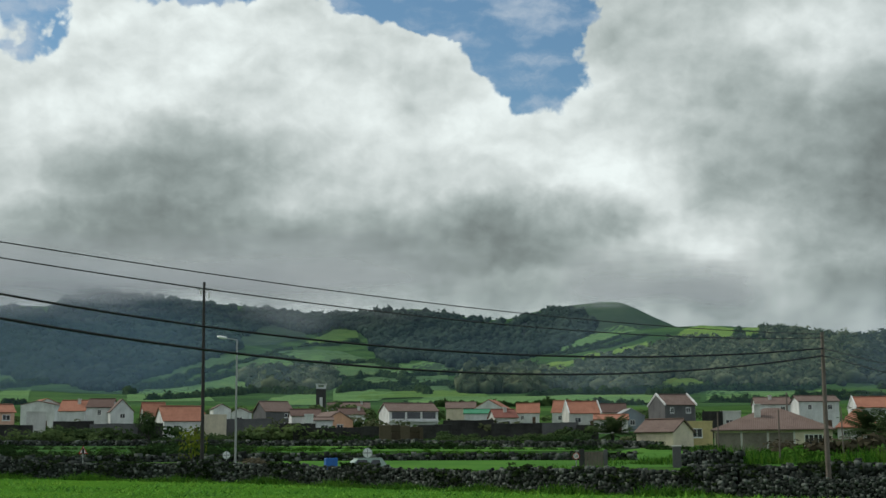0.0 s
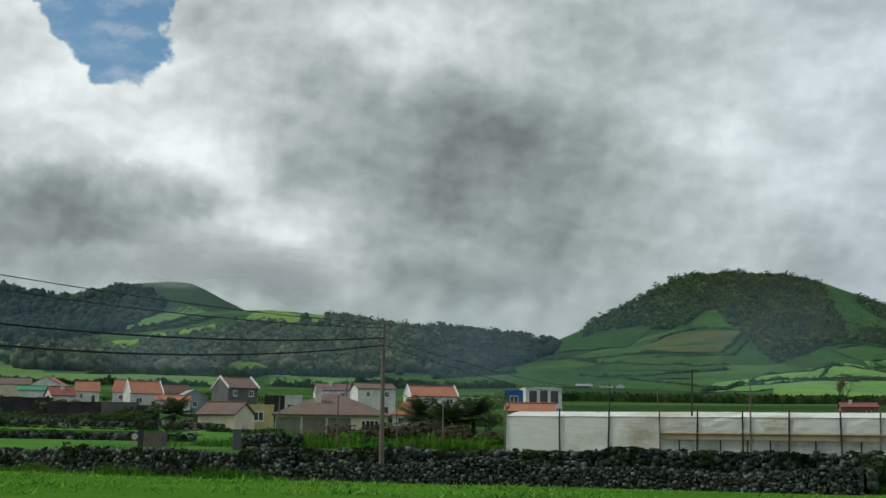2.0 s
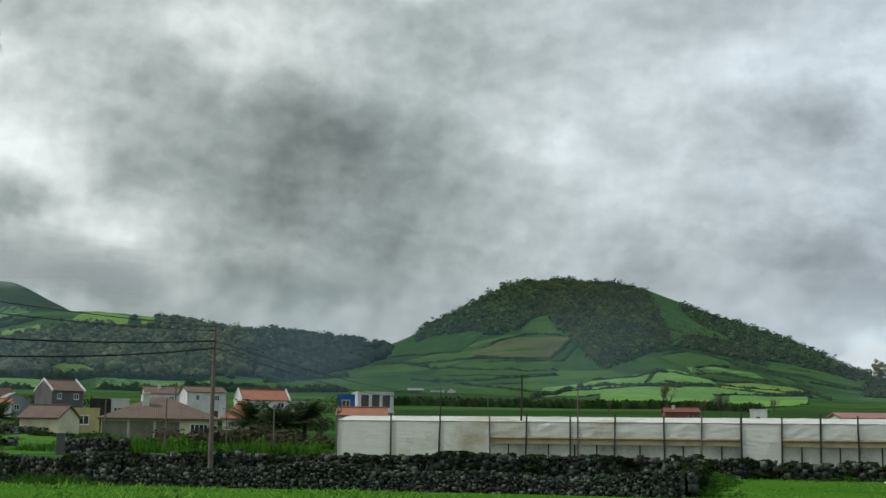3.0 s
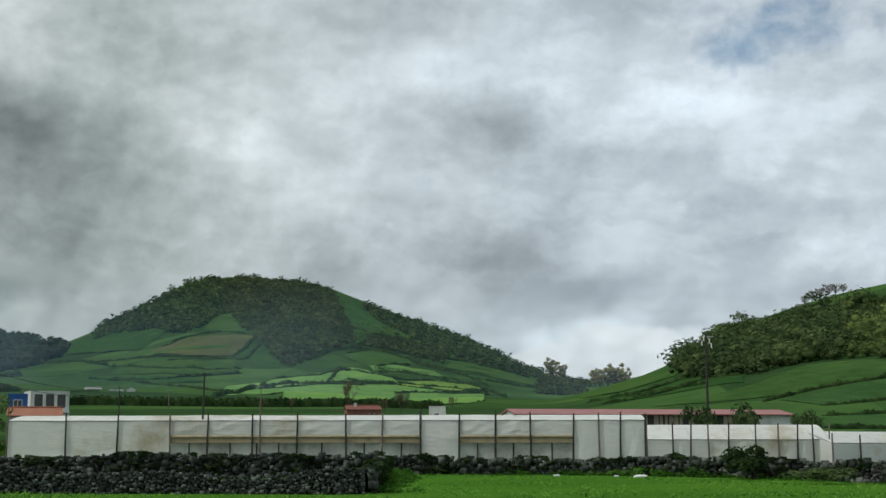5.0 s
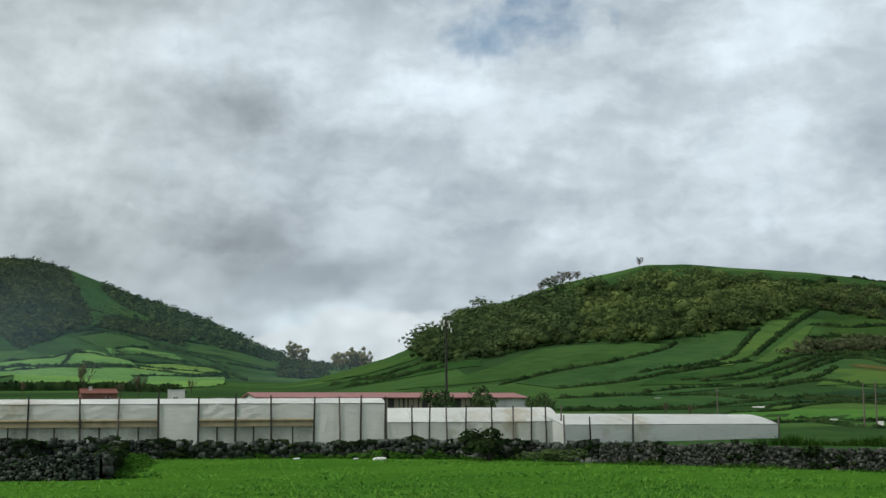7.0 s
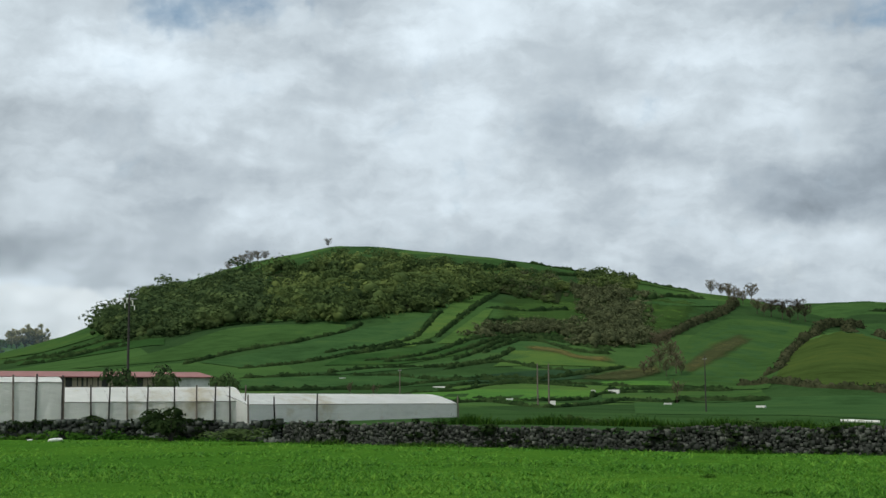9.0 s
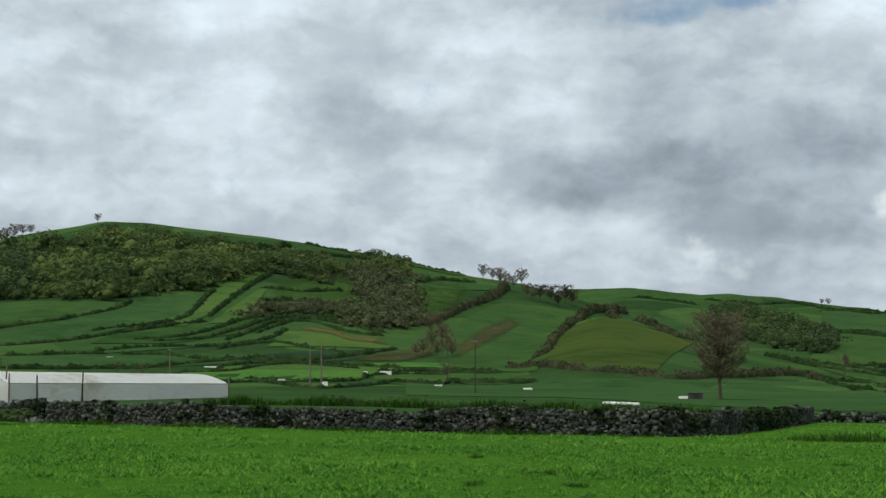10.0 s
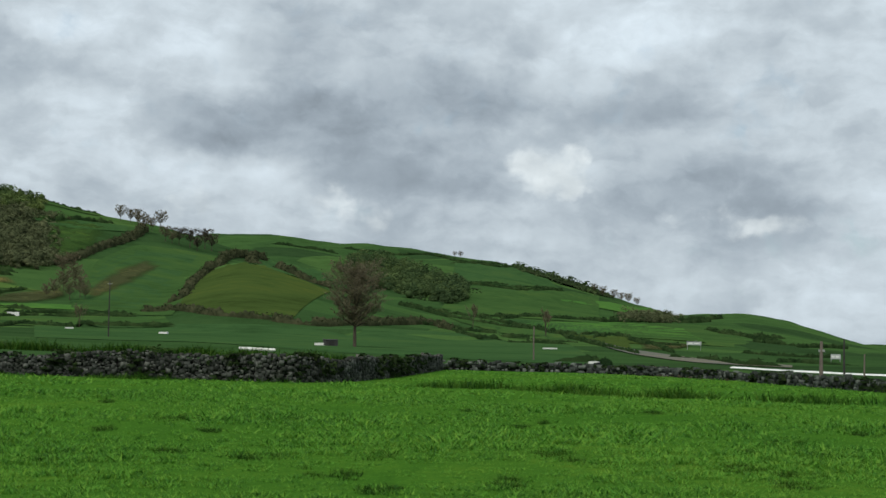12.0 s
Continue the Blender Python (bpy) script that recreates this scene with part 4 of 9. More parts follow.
def wood(kind, near, far, gap, size, loose=False):
    """A wood: many uneven crowns between two edges on the land."""
    a, b = edge_points(near, 60), edge_points(far, 60)
    pa, pb = polar_xyz(a[:, 0], a[:, 1]), polar_xyz(b[:, 0], b[:, 1])
    width = np.linalg.norm(np.diff((pa + pb) / 2, axis=0), axis=1).sum()
    deep = np.linalg.norm(pa - pb, axis=1).mean()
    cols, rows = max(2, int(width / gap)), max(2, int(deep / gap))
    U, Vv = np.meshgrid((np.arange(cols) + 0.5) / cols, (np.arange(rows) + 0.5) / rows)
    u = (U + RNG.normal(0, 0.42 / cols, U.shape)).ravel().clip(0, 1)
    v = (Vv + RNG.normal(0, 0.42 / rows, U.shape)).ravel().clip(0, 1)
    edge = np.minimum(np.minimum(u, 1 - u) * width, np.minimum(v, 1 - v) * deep) / (gap * 3.0)
    lumpy = 0.5 + 0.5 * np.sin(u * width / (gap * 2.3) + 1.7 * np.sin(v * deep / (gap * 3.1))) * np.cos(v * deep / (gap * 2.7) + 1.1 * np.sin(u * width / (gap * 4.3)))
    loose = loose or kind in ("scrub", "brownscrub")
    keep = RNG.uniform(size=u.size) < (np.clip(0.25 + 0.6 * edge, 0, 1) * (0.18 + 0.62 * lumpy) if loose else np.clip(0.30 + 0.45 * edge, 0, 0.98))
    u, v = u[keep], v[keep]
    q = np.linspace(0, 1, 60)
    A = np.interp(u, q, a[:, 0]) * (1 - v) + np.interp(u, q, b[:, 0]) * v
    D = np.exp(np.interp(u, q, np.log(a[:, 1])) * (1 - v) + np.interp(u, q, np.log(b[:, 1])) * v)
    xyz = polar_xyz(A, D)
    n = len(u)
    h = size * RNG.lognormal(0, 0.4, n).clip(0.4, 2.2)
    if kind == "far":
        h = h * (D / 2200).clip(0.5, 1.0)
    xyz[:, 2] -= 0.12 * h
    protos = CROWN_FAR if kind == "far" else CROWN_VALLEY if kind in ("far2", "dusky") else CROWN_MID if D.mean() > 1000 else CROWN_NEAR
    wide = h * RNG.uniform(0.8, 1.3, n) * (1.0 if kind in ("far", "far2") else 1.2)
    V, F = scatter(protos, xyz, wide, h, RNG)
    # dark sheet under the crowns: shade in the gaps is put into its colour
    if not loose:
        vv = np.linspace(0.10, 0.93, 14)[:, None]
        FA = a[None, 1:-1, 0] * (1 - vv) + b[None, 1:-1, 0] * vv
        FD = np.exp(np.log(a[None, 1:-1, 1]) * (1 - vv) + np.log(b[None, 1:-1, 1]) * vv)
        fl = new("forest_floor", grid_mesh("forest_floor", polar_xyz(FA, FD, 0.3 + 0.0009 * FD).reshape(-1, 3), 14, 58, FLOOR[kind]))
        tagged(fl, "dark floor sheet under the wood, shade put into its colour", "ground", kind="structure")
    ob = new("woodland", tri_mesh("woodland", V, F, LEAF[kind]))
    return tagged(ob, WOOD_LABEL[kind], "wood", kind="stuff")


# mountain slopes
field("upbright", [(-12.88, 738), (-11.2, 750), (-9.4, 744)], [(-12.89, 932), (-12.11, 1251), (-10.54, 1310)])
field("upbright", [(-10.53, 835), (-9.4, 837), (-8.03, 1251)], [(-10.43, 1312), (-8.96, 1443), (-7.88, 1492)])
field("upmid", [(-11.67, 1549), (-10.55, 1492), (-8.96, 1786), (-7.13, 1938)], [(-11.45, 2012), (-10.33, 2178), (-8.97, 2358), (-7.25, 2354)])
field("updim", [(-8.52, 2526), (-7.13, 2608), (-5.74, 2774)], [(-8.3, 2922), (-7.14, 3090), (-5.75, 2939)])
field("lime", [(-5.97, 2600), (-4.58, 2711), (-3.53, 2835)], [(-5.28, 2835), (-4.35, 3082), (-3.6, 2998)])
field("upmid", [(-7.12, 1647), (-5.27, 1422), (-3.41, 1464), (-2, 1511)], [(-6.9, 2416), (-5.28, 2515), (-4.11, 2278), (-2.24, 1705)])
field("upbright", [(-4.57, 714), (-3.41, 703), (-2.01, 883)], [(-4.57, 1259), (-3.87, 1307), (-2.24, 959)])
field("upmid", [(-3.87, 1253), (-2.01, 1106), (0.33, 904)], [(-3.87, 1384), (-2, 1498), (0.1, 1763)])
field("updim", [(-2, 1511), (-0.6, 1511), (0.57, 1522)], [(-1.3, 1730), (-0.6, 2021), (0.53, 1886)])
field("upbright", [(-17.76, 686), (-16.7, 726)], [(-17.78, 910), (-16.61, 1171)])
field("upmid", [(-17.79, 1171), (-15.97, 1500)], [(-17.81, 2089), (-16.52, 2030)])
field("upbright", [(-7.79, 637), (-5.26, 671)], [(-7.11, 791), (-5.26, 952)])
field("uplime", [(5.48, 1700), (7.11, 1733), (8.38, 1972)], [(5.72, 1865), (7.11, 2015), (8.39, 2203)])
field("upbright", [(4.56, 2086), (6.19, 2281), (8.06, 2582)], [(4.79, 2281), (6.44, 2778), (8.07, 3007)])
field("uplime", [(9.54, 2200), (10.79, 2147), (11.88, 2207)], [(9.9, 2519), (10.58, 2567), (11.89, 2515)])
field("uplime", [(12.19, 2268), (13.71, 2368), (15.03, 2334)], [(12.21, 2508), (13.28, 2596), (14.82, 2494)])
field("olive", [(7.99, 1251), (9.59, 1270), (11.18, 1310)], [(8.91, 1360), (9.72, 1414), (11.19, 1358)])
field("mid", [(10.48, 692), (11.6, 704), (12.5, 748)], [(10.49, 1001), (11.62, 1148), (12.51, 1023)])
field("green", [(14.05, 857), (15.8, 835), (17.41, 857)], [(14.06, 1131), (15.81, 1188), (17.43, 1268)])
field("upbright", [(-2.01, 645), (2.66, 653), (8.43, 688)], [(-0.61, 847), (2.66, 829), (8.67, 890)])
field("olive", [(3.72, 1412), (4.77, 1414)], [(3.96, 1659), (5.01, 1681)])
field("mid", [(17.8, 852), (21, 883), (23.93, 843)], [(18.26, 1260), (21.01, 1181), (23.94, 1118)])
hedge([(-12.89, 937), (-12.07, 1279), (-10.43, 1335), (-8.96, 1447), (-7.88, 1496)], 5.5, 2.6)
hedge([(-4.1, 1354), (-3.17, 1273), (-2.01, 1117), (-0.61, 881)], 5.5, 2.6)
hedge([(-3.87, 1422), (-2.94, 1427), (-2.01, 1400), (-1.07, 1324)], 5.5, 2.6)
hedge([(-6.66, 1633), (-5.27, 1408), (-3.87, 1422)], 5.5, 2.6)
hedge([(-5.97, 2593), (-4.34, 2695), (-3.41, 2778)], 5.5, 2.6)
hedge([(-5.28, 2835), (-4.35, 3073), (-3.53, 3033)], 5.5, 2.6)
hedge([(9.54, 2166), (10.79, 2107), (11.92, 2150)], 5.5, 2.6)
hedge([(5.71, 1674), (7.1, 1710), (8.38, 1950)], 5.5, 2.6)
hedge([(4.56, 2056), (6.19, 2213), (7.36, 2402)], 5.5, 2.6)
hedge([(10.49, 1156), (11.62, 1257), (12.62, 1128)], 5.5, 2.6)
hedge([(14.05, 814), (15.8, 822), (17.51, 843)], 5.5, 2.6)
hedge([(-2.01, 634), (2.66, 639), (8.43, 655)], 5.5, 2.6)
hedge([(7.99, 1041), (9.59, 1251), (11.17, 1259)], 5.5, 2.6)
hedge([(12.04, 2213), (12.12, 2548)], 5.5, 2.6)
hedge([(-17.78, 1161), (-15.97, 1483)], 5.5, 2.6)
hedge([(-17.76, 650), (-16.7, 670)], 5.5, 2.6)
field("mid", [(-17.9, 166), (-14.47, 155), (-10.49, 152), (-6.17, 156)], [(-17.92, 276), (-14.49, 282), (-10.5, 260), (-6.17, 260)])
field("bright", [(-6.63, 159), (-2.01, 161), (2.63, 157), (7.01, 159)], [(-6.63, 256), (-2.01, 255), (2.64, 230), (7.02, 233)])
field("bright", [(-6.62, 109), (-2.01, 105), (2.62, 103), (6.99, 102)], [(-6.63, 137), (-2.01, 132), (2.63, 130), (7, 129)])
field("bright", [(6.65, 105), (9.49, 106), (13.93, 105), (17.54, 106)], [(6.66, 148), (9.52, 182), (13.97, 184), (17.58, 172)])
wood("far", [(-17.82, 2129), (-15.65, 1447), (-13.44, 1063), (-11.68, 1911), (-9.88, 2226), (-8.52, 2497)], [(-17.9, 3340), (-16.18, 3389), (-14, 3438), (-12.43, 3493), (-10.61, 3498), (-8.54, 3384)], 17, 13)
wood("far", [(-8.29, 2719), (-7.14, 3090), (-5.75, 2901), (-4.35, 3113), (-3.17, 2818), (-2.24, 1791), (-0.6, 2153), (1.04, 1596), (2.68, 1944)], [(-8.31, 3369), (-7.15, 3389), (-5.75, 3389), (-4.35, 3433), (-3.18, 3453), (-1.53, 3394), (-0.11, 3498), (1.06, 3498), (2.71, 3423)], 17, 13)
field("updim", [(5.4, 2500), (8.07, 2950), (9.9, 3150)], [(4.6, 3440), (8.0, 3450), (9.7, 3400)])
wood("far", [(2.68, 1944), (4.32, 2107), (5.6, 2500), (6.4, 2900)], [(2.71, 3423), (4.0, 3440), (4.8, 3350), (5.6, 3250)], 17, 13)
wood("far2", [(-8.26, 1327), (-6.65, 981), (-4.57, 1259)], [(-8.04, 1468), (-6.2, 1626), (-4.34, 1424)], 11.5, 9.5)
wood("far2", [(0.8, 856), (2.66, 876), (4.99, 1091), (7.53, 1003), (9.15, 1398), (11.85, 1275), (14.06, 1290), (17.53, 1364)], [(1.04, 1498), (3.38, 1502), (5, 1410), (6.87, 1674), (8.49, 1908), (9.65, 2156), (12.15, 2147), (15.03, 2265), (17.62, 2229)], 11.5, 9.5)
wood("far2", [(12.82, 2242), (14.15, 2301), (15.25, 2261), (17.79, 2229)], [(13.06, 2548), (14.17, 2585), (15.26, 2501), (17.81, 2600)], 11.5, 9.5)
wood("dusky", [(16.41, 1396), (18.72, 1282), (21.02, 1364), (22.28, 1487)], [(16.43, 2351), (18.75, 2548), (21.04, 2585), (22.29, 1961)], 11.5, 9.5)
field("upbright", [(-10.69, 1303), (-9.37, 1317), (-7.81, 1411)], [(-10.48, 1387), (-9.16, 1461), (-7.82, 1491)])
field("upbright", [(-7.81, 1466), (-6.69, 1792), (-5.1, 1817)], [(-7.38, 2094), (-6.48, 2376), (-4.87, 2054)])
field("upbright", [(-2.32, 1441), (-0.93, 1510), (0.94, 1502)], [(-1.86, 1722), (-0.47, 2112), (0.47, 2156)])
field("lime", [(-3.69, 778), (-0.91, 815), (1.88, 818)], [(-3.23, 971), (-0.92, 1098), (1.41, 949)])
field("upbright", [(1.18, 1335), (2.34, 1358), (3.37, 1411)], [(1.41, 1451), (2.34, 1453), (3.37, 1481)])
field("uplime", [(5.62, 1798), (7.02, 1734), (8.43, 1950)], [(6.79, 1937), (7.5, 2040), (8.43, 2168)])
field("uplime", [(3.51, 1463), (4.45, 1520), (5.39, 1678)], [(3.75, 1663), (4.45, 1820), (5.39, 1789)])
field("lime", [(8.41, 1046), (9.79, 1259), (11.17, 1265)], [(9.11, 1365), (10.03, 1384), (10.95, 1337)])
field("upbright", [(10.71, 744), (12.99, 764), (15.24, 802)], [(10.71, 995), (13.0, 1132), (15.25, 1117)])
field("upbright", [(3.75, 703), (6.08, 695), (8.4, 716)], [(3.75, 836), (6.08, 789), (8.4, 907)])
hedge([(-12.22, 1216), (-10.49, 1486), (-8.73, 1981), (-7.16, 2380), (-6.26, 2538)], 5.5, 2.6)
hedge([(-7.16, 2347), (-5.09, 1675), (-3.25, 1829), (-1.86, 1531)], 5.5, 2.6)
hedge([(-1.85, 1411), (0.01, 1484), (1.41, 1486), (2.81, 1466)], 5.5, 2.6)
hedge([(-4.38, 949), (-1.85, 1283), (0.01, 1281), (2.11, 951)], 5.5, 2.6)
hedge([(-12.2, 757), (-10.02, 805), (-7.79, 984), (-5.07, 917)], 5.5, 2.6)
hedge([(-6.03, 2600), (-4.66, 2701), (-3.27, 2734)], 5.5, 2.6)
hedge([(4.92, 2026), (6.09, 2062), (7.5, 2217), (8.43, 2392)], 5.5, 2.6)
hedge([(5.62, 1683), (7.02, 1701), (8.66, 1833)], 5.5, 2.6)
hedge([(9.48, 2186), (10.75, 2142), (12.13, 2156), (13.05, 2339)], 5.5, 2.6)
hedge([(8.4, 819), (10.25, 993), (12.09, 1130), (15.25, 1144)], 5.5, 2.6)
hedge([(3.37, 832), (5.61, 870), (8.17, 1008)], 5.5, 2.6)
hedge([(10.71, 701), (14.12, 740), (17.46, 802), (20.92, 869)], 5.5, 2.6)
hedge([(17.47, 991), (19.22, 1185), (20.94, 1246)], 5.5, 2.6)
# green cone
field("green", [(27.73, 1408), (28.91, 1384), (29.56, 1400)], [(28.08, 1462), (28.66, 1560), (29.09, 1585)])
field("brown", [(25.69, 1292), (27.51, 1239), (29.2, 1228)], [(26.92, 1376), (27.97, 1372), (30.04, 1380)])
field("dim", [(29.27, 1223), (30.33, 1156), (31.49, 1149)], [(30.04, 1372), (30.15, 1358), (30.27, 1326)])
field("green", [(24.26, 1136), (27.05, 1107), (29.39, 1123)], [(24.71, 1228), (26.11, 1235), (29.27, 1212)])
field("dim", [(21.92, 1505), (23.77, 1404), (25.4, 1356)], [(23.29, 1961), (24.68, 1659), (26.56, 1475)])
field("mid", [(22.87, 1084), (25.2, 1047), (27.99, 1063)], [(22.98, 1190), (25.19, 1106), (27.99, 1084)])
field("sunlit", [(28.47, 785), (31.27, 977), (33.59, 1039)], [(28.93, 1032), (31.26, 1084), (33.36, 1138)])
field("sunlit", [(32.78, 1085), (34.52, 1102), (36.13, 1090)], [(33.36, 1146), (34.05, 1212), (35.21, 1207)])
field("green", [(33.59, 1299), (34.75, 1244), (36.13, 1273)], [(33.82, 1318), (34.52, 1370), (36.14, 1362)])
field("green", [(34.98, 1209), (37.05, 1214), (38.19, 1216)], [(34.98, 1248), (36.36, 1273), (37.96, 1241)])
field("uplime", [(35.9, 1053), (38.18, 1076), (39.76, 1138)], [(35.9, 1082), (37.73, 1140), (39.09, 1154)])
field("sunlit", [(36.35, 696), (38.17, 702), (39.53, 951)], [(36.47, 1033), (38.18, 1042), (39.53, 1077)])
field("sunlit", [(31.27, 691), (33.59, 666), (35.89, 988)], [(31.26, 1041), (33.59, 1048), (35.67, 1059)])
field("dim", [(33.83, 1537), (34.75, 1458), (35.91, 1483)], [(33.36, 1916), (34.29, 1773), (34.99, 1666)])
field("green", [(37.96, 1341), (40.44, 1293), (42.65, 1297)], [(38.2, 1406), (40.45, 1406), (42.66, 1862)])
hedge([(23.31, 1324), (25.64, 1268), (27.51, 1232), (29.2, 1216)], 3.2, 1.8)
hedge([(26.33, 1329), (27.03, 1384), (27.97, 1402), (29.85, 1388)], 3.2, 1.8)
hedge([(29.2, 1216), (29.62, 1275), (30.08, 1364)], 3.2, 1.8)
hedge([(29.97, 1372), (30.79, 1260), (31.54, 1159)], 3.2, 1.8)
hedge([(24.26, 1102), (25.66, 1074), (27.06, 1087), (29.63, 1118)], 3.2, 1.8)
hedge([(20.55, 1443), (21.93, 1388), (23.31, 1324), (24.25, 1237)], 3.2, 1.8)
hedge([(28.47, 785), (30.1, 1021), (31.73, 1059), (33.59, 1056)], 3.2, 1.8)
hedge([(32.43, 1251), (33.59, 1358), (34.52, 1388), (35.91, 1376), (37.05, 1303), (38.19, 1273)], 3.2, 1.8)
hedge([(34.98, 1235), (36.82, 1216), (38.19, 1212), (39.54, 1130), (40.43, 1017)], 3.2, 1.8)
hedge([(33.59, 1090), (35.9, 1073), (38.18, 1060), (39.98, 1117)], 3.2, 1.8)
hedge([(33.08, 1076), (33.36, 1125), (33.82, 1207)], 3.2, 1.8)
hedge([(37.28, 1356), (38.87, 1251), (40.88, 1264), (42.65, 1273)], 3.2, 1.8)
hedge([(35.9, 1021), (38.18, 1047), (39.98, 1048)], 3.2, 1.8)
hedge([(31.26, 1041), (32.66, 1053), (34.98, 1060)], 3.2, 1.8)
hedge([(34.98, 1241), (36.59, 1292)], 3.2, 1.8)
hedge([(33.83, 1537), (34.99, 1531), (36.14, 1566)], 3.2, 1.8)
wood("dark", [(23.64, 1753), (25.39, 1589), (26.91, 1431), (27.85, 1456), (28.55, 1560)], [(23.98, 1964), (25.13, 1998), (26.53, 1998), (27.94, 1998), (28.53, 1998)], 8, 7.2)
wood("olive", [(28.66, 1571), (29.18, 1580)], [(28.53, 1998), (29.17, 1998)], 7, 6)
wood("olive", [(29.25, 1520), (30.55, 1324), (31.54, 1186), (32.66, 1288), (34.17, 1422)], [(29.17, 1998), (30.06, 2001), (31.25, 1984), (32.42, 1992), (33.24, 1964)], 7.5, 6.4)
wood("dark", [(35.11, 1775), (36.38, 1652), (38.2, 1485), (39.33, 1422), (40.89, 1400), (41.89, 1580)], [(34.53, 1958), (35.92, 1958), (38.21, 1995), (39.57, 1967), (41.35, 1984), (41.83, 1998)], 8, 7.2)
wood("olive", [(34.52, 1406), (36.37, 1372), (37.74, 1366)], [(34.64, 1507), (36.37, 1587), (38.2, 1485)], 9, 6)
wood("olive", [(41.76, 1154), (42.64, 1130), (43.74, 1257)], [(41.78, 1659), (42.66, 1862), (43.86, 1801)], 9, 4.5)
# long hill
field("green", [(43.47, 802), (45.19, 737), (47.37, 754)], [(43.67, 1266), (45.83, 933), (48.14, 829)])
field("dim", [(44.33, 614), (46.5, 603), (50.06, 570)], [(44.33, 700), (47.37, 707), (50.06, 602)])
field("green", [(46.29, 521), (49.62, 493), (53.03, 518), (56.51, 555), (57.44, 572)], [(46.95, 505), (50.07, 548), (52.79, 607), (55.11, 600), (57.44, 590)])
field("mid", [(53.27, 461), (55.58, 476), (57.91, 513), (60.25, 560)], [(51.43, 485), (53.72, 510), (57.44, 568), (60.96, 632)])
field("lime2", [(58.84, 522), (60.72, 594), (61.67, 669), (62.38, 763)], [(60.25, 525), (61.54, 582), (62.61, 659), (63.67, 771)])
field("lime2", [(61.19, 535), (62.25, 602), (63.19, 672)], [(62.36, 543), (63.07, 608), (63.55, 680)])
field("dim", [(56.51, 467), (59.31, 472), (62.35, 507)], [(57.44, 496), (60.25, 513), (62.59, 540)])
field("mid", [(56.51, 437), (60.24, 461), (63.52, 485)], [(57.44, 459), (61.18, 479), (63.05, 509)])
field("mid", [(62.58, 474), (64.22, 496), (65.85, 520)], [(63.05, 512), (64.7, 564), (66.79, 563)])
field("lime2", [(63.51, 473), (65.84, 484), (69.53, 492)], [(64.46, 518), (65.86, 540), (68.16, 504)])
field("rough", [(63.3, 590), (65.5, 600), (68.5, 590), (71.5, 640)], [(63.78, 740), (66.0, 800), (69.0, 860), (72.6, 870)])
field("mid", [(52.81, 385), (58.83, 402), (63.5, 424)], [(53.27, 424), (57.44, 440), (63.51, 445)])
field("bright", [(59.77, 362), (63.49, 315), (68.13, 392)], [(60.23, 385), (63.5, 400), (68.82, 408)])
field("dark", [(62.34, 413), (64.67, 427), (67.68, 451)], [(62.57, 440), (64.91, 463), (67.69, 482)])
field("green", [(70.65, 443), (72.67, 419), (74.67, 384)], [(71.61, 649), (73.43, 776), (76.4, 794)])
field("earth", [(71.17, 501), (72.28, 610), (73.64, 702)], [(71.34, 469), (72.93, 549), (74.3, 680)])
field("earth", [(67.68, 455), (69.29, 465), (70.43, 476)], [(67.92, 471), (69.3, 491), (70.22, 506)])
field("green", [(67.31, 883), (68.7, 925), (71.66, 933)], [(67.31, 922), (68.94, 949), (71.67, 949)])
field("mid", [(68.2, 711), (70.51, 799), (72.78, 851)], [(68.45, 804), (70.98, 867), (72.78, 896)])
field("olive2", [(74.66, 428), (76.83, 367), (79.6, 370)], [(75.54, 597), (76.66, 759), (78.63, 595), (81.09, 542)])
field("mid", [(77.7, 616), (79.56, 578), (81.2, 585)], [(77.69, 863), (79.08, 1008), (81.19, 899)])
field("mid", [(69.29, 179), (74.59, 183), (81.49, 138), (88.5, 129), (92.22, 109)], [(69.27, 344), (75.25, 339), (80.54, 343), (86.15, 376), (91.06, 310)])
field("bright", [(67.97, 426), (70.56, 434), (73.43, 435)], [(67.96, 440), (70.55, 451), (73.43, 450)])
field("green", [(67.99, 335), (71.23, 341), (74.57, 349)], [(67.97, 402), (71.22, 402), (74.34, 389)])
field("green", [(85.9, 595), (87.32, 478), (90.82, 387)], [(86.13, 668), (87.78, 631), (90.82, 480)])
field("mid", [(88.02, 561), (89.65, 500), (92.67, 480)], [(88.25, 613), (89.88, 623), (92.67, 636)])
field("green", [(85.66, 661), (88.48, 634), (92.21, 662)], [(86.12, 872), (88.47, 905), (92.2, 1281)])
field("mid", [(86.11, 956), (88.46, 955), (90.8, 1175)], [(86.22, 1207), (87.98, 1327), (89.86, 1281)])
field("green", [(92.67, 480), (94.97, 469), (98.36, 480)], [(92.67, 678), (94.97, 774), (97.46, 805)])
field("earth", [(93.83, 255), (94.97, 279), (95.66, 344)], [(93.83, 453), (94.97, 469), (95.77, 475)])
field("olive2", [(92.22, 327), (93.6, 218)], [(92.21, 480), (93.37, 452)])
field("road", [(91.52, 458), (93.6, 204), (96.56, 149), (99.91, 142)], [(91.52, 480), (93.83, 255), (96.79, 181), (99.91, 160)])
field("green", [(92.22, 93), (97.69, 91), (103.15, 71)], [(92.22, 109), (97.24, 117), (103.15, 85)])
hedge([(44.33, 614), (46.5, 617), (48.26, 635), (50.06, 602)], 2.6, 1.4)
hedge([(50.75, 480), (53.03, 518), (55.57, 541), (57.44, 568), (58.14, 598)], 2.6, 1.4)
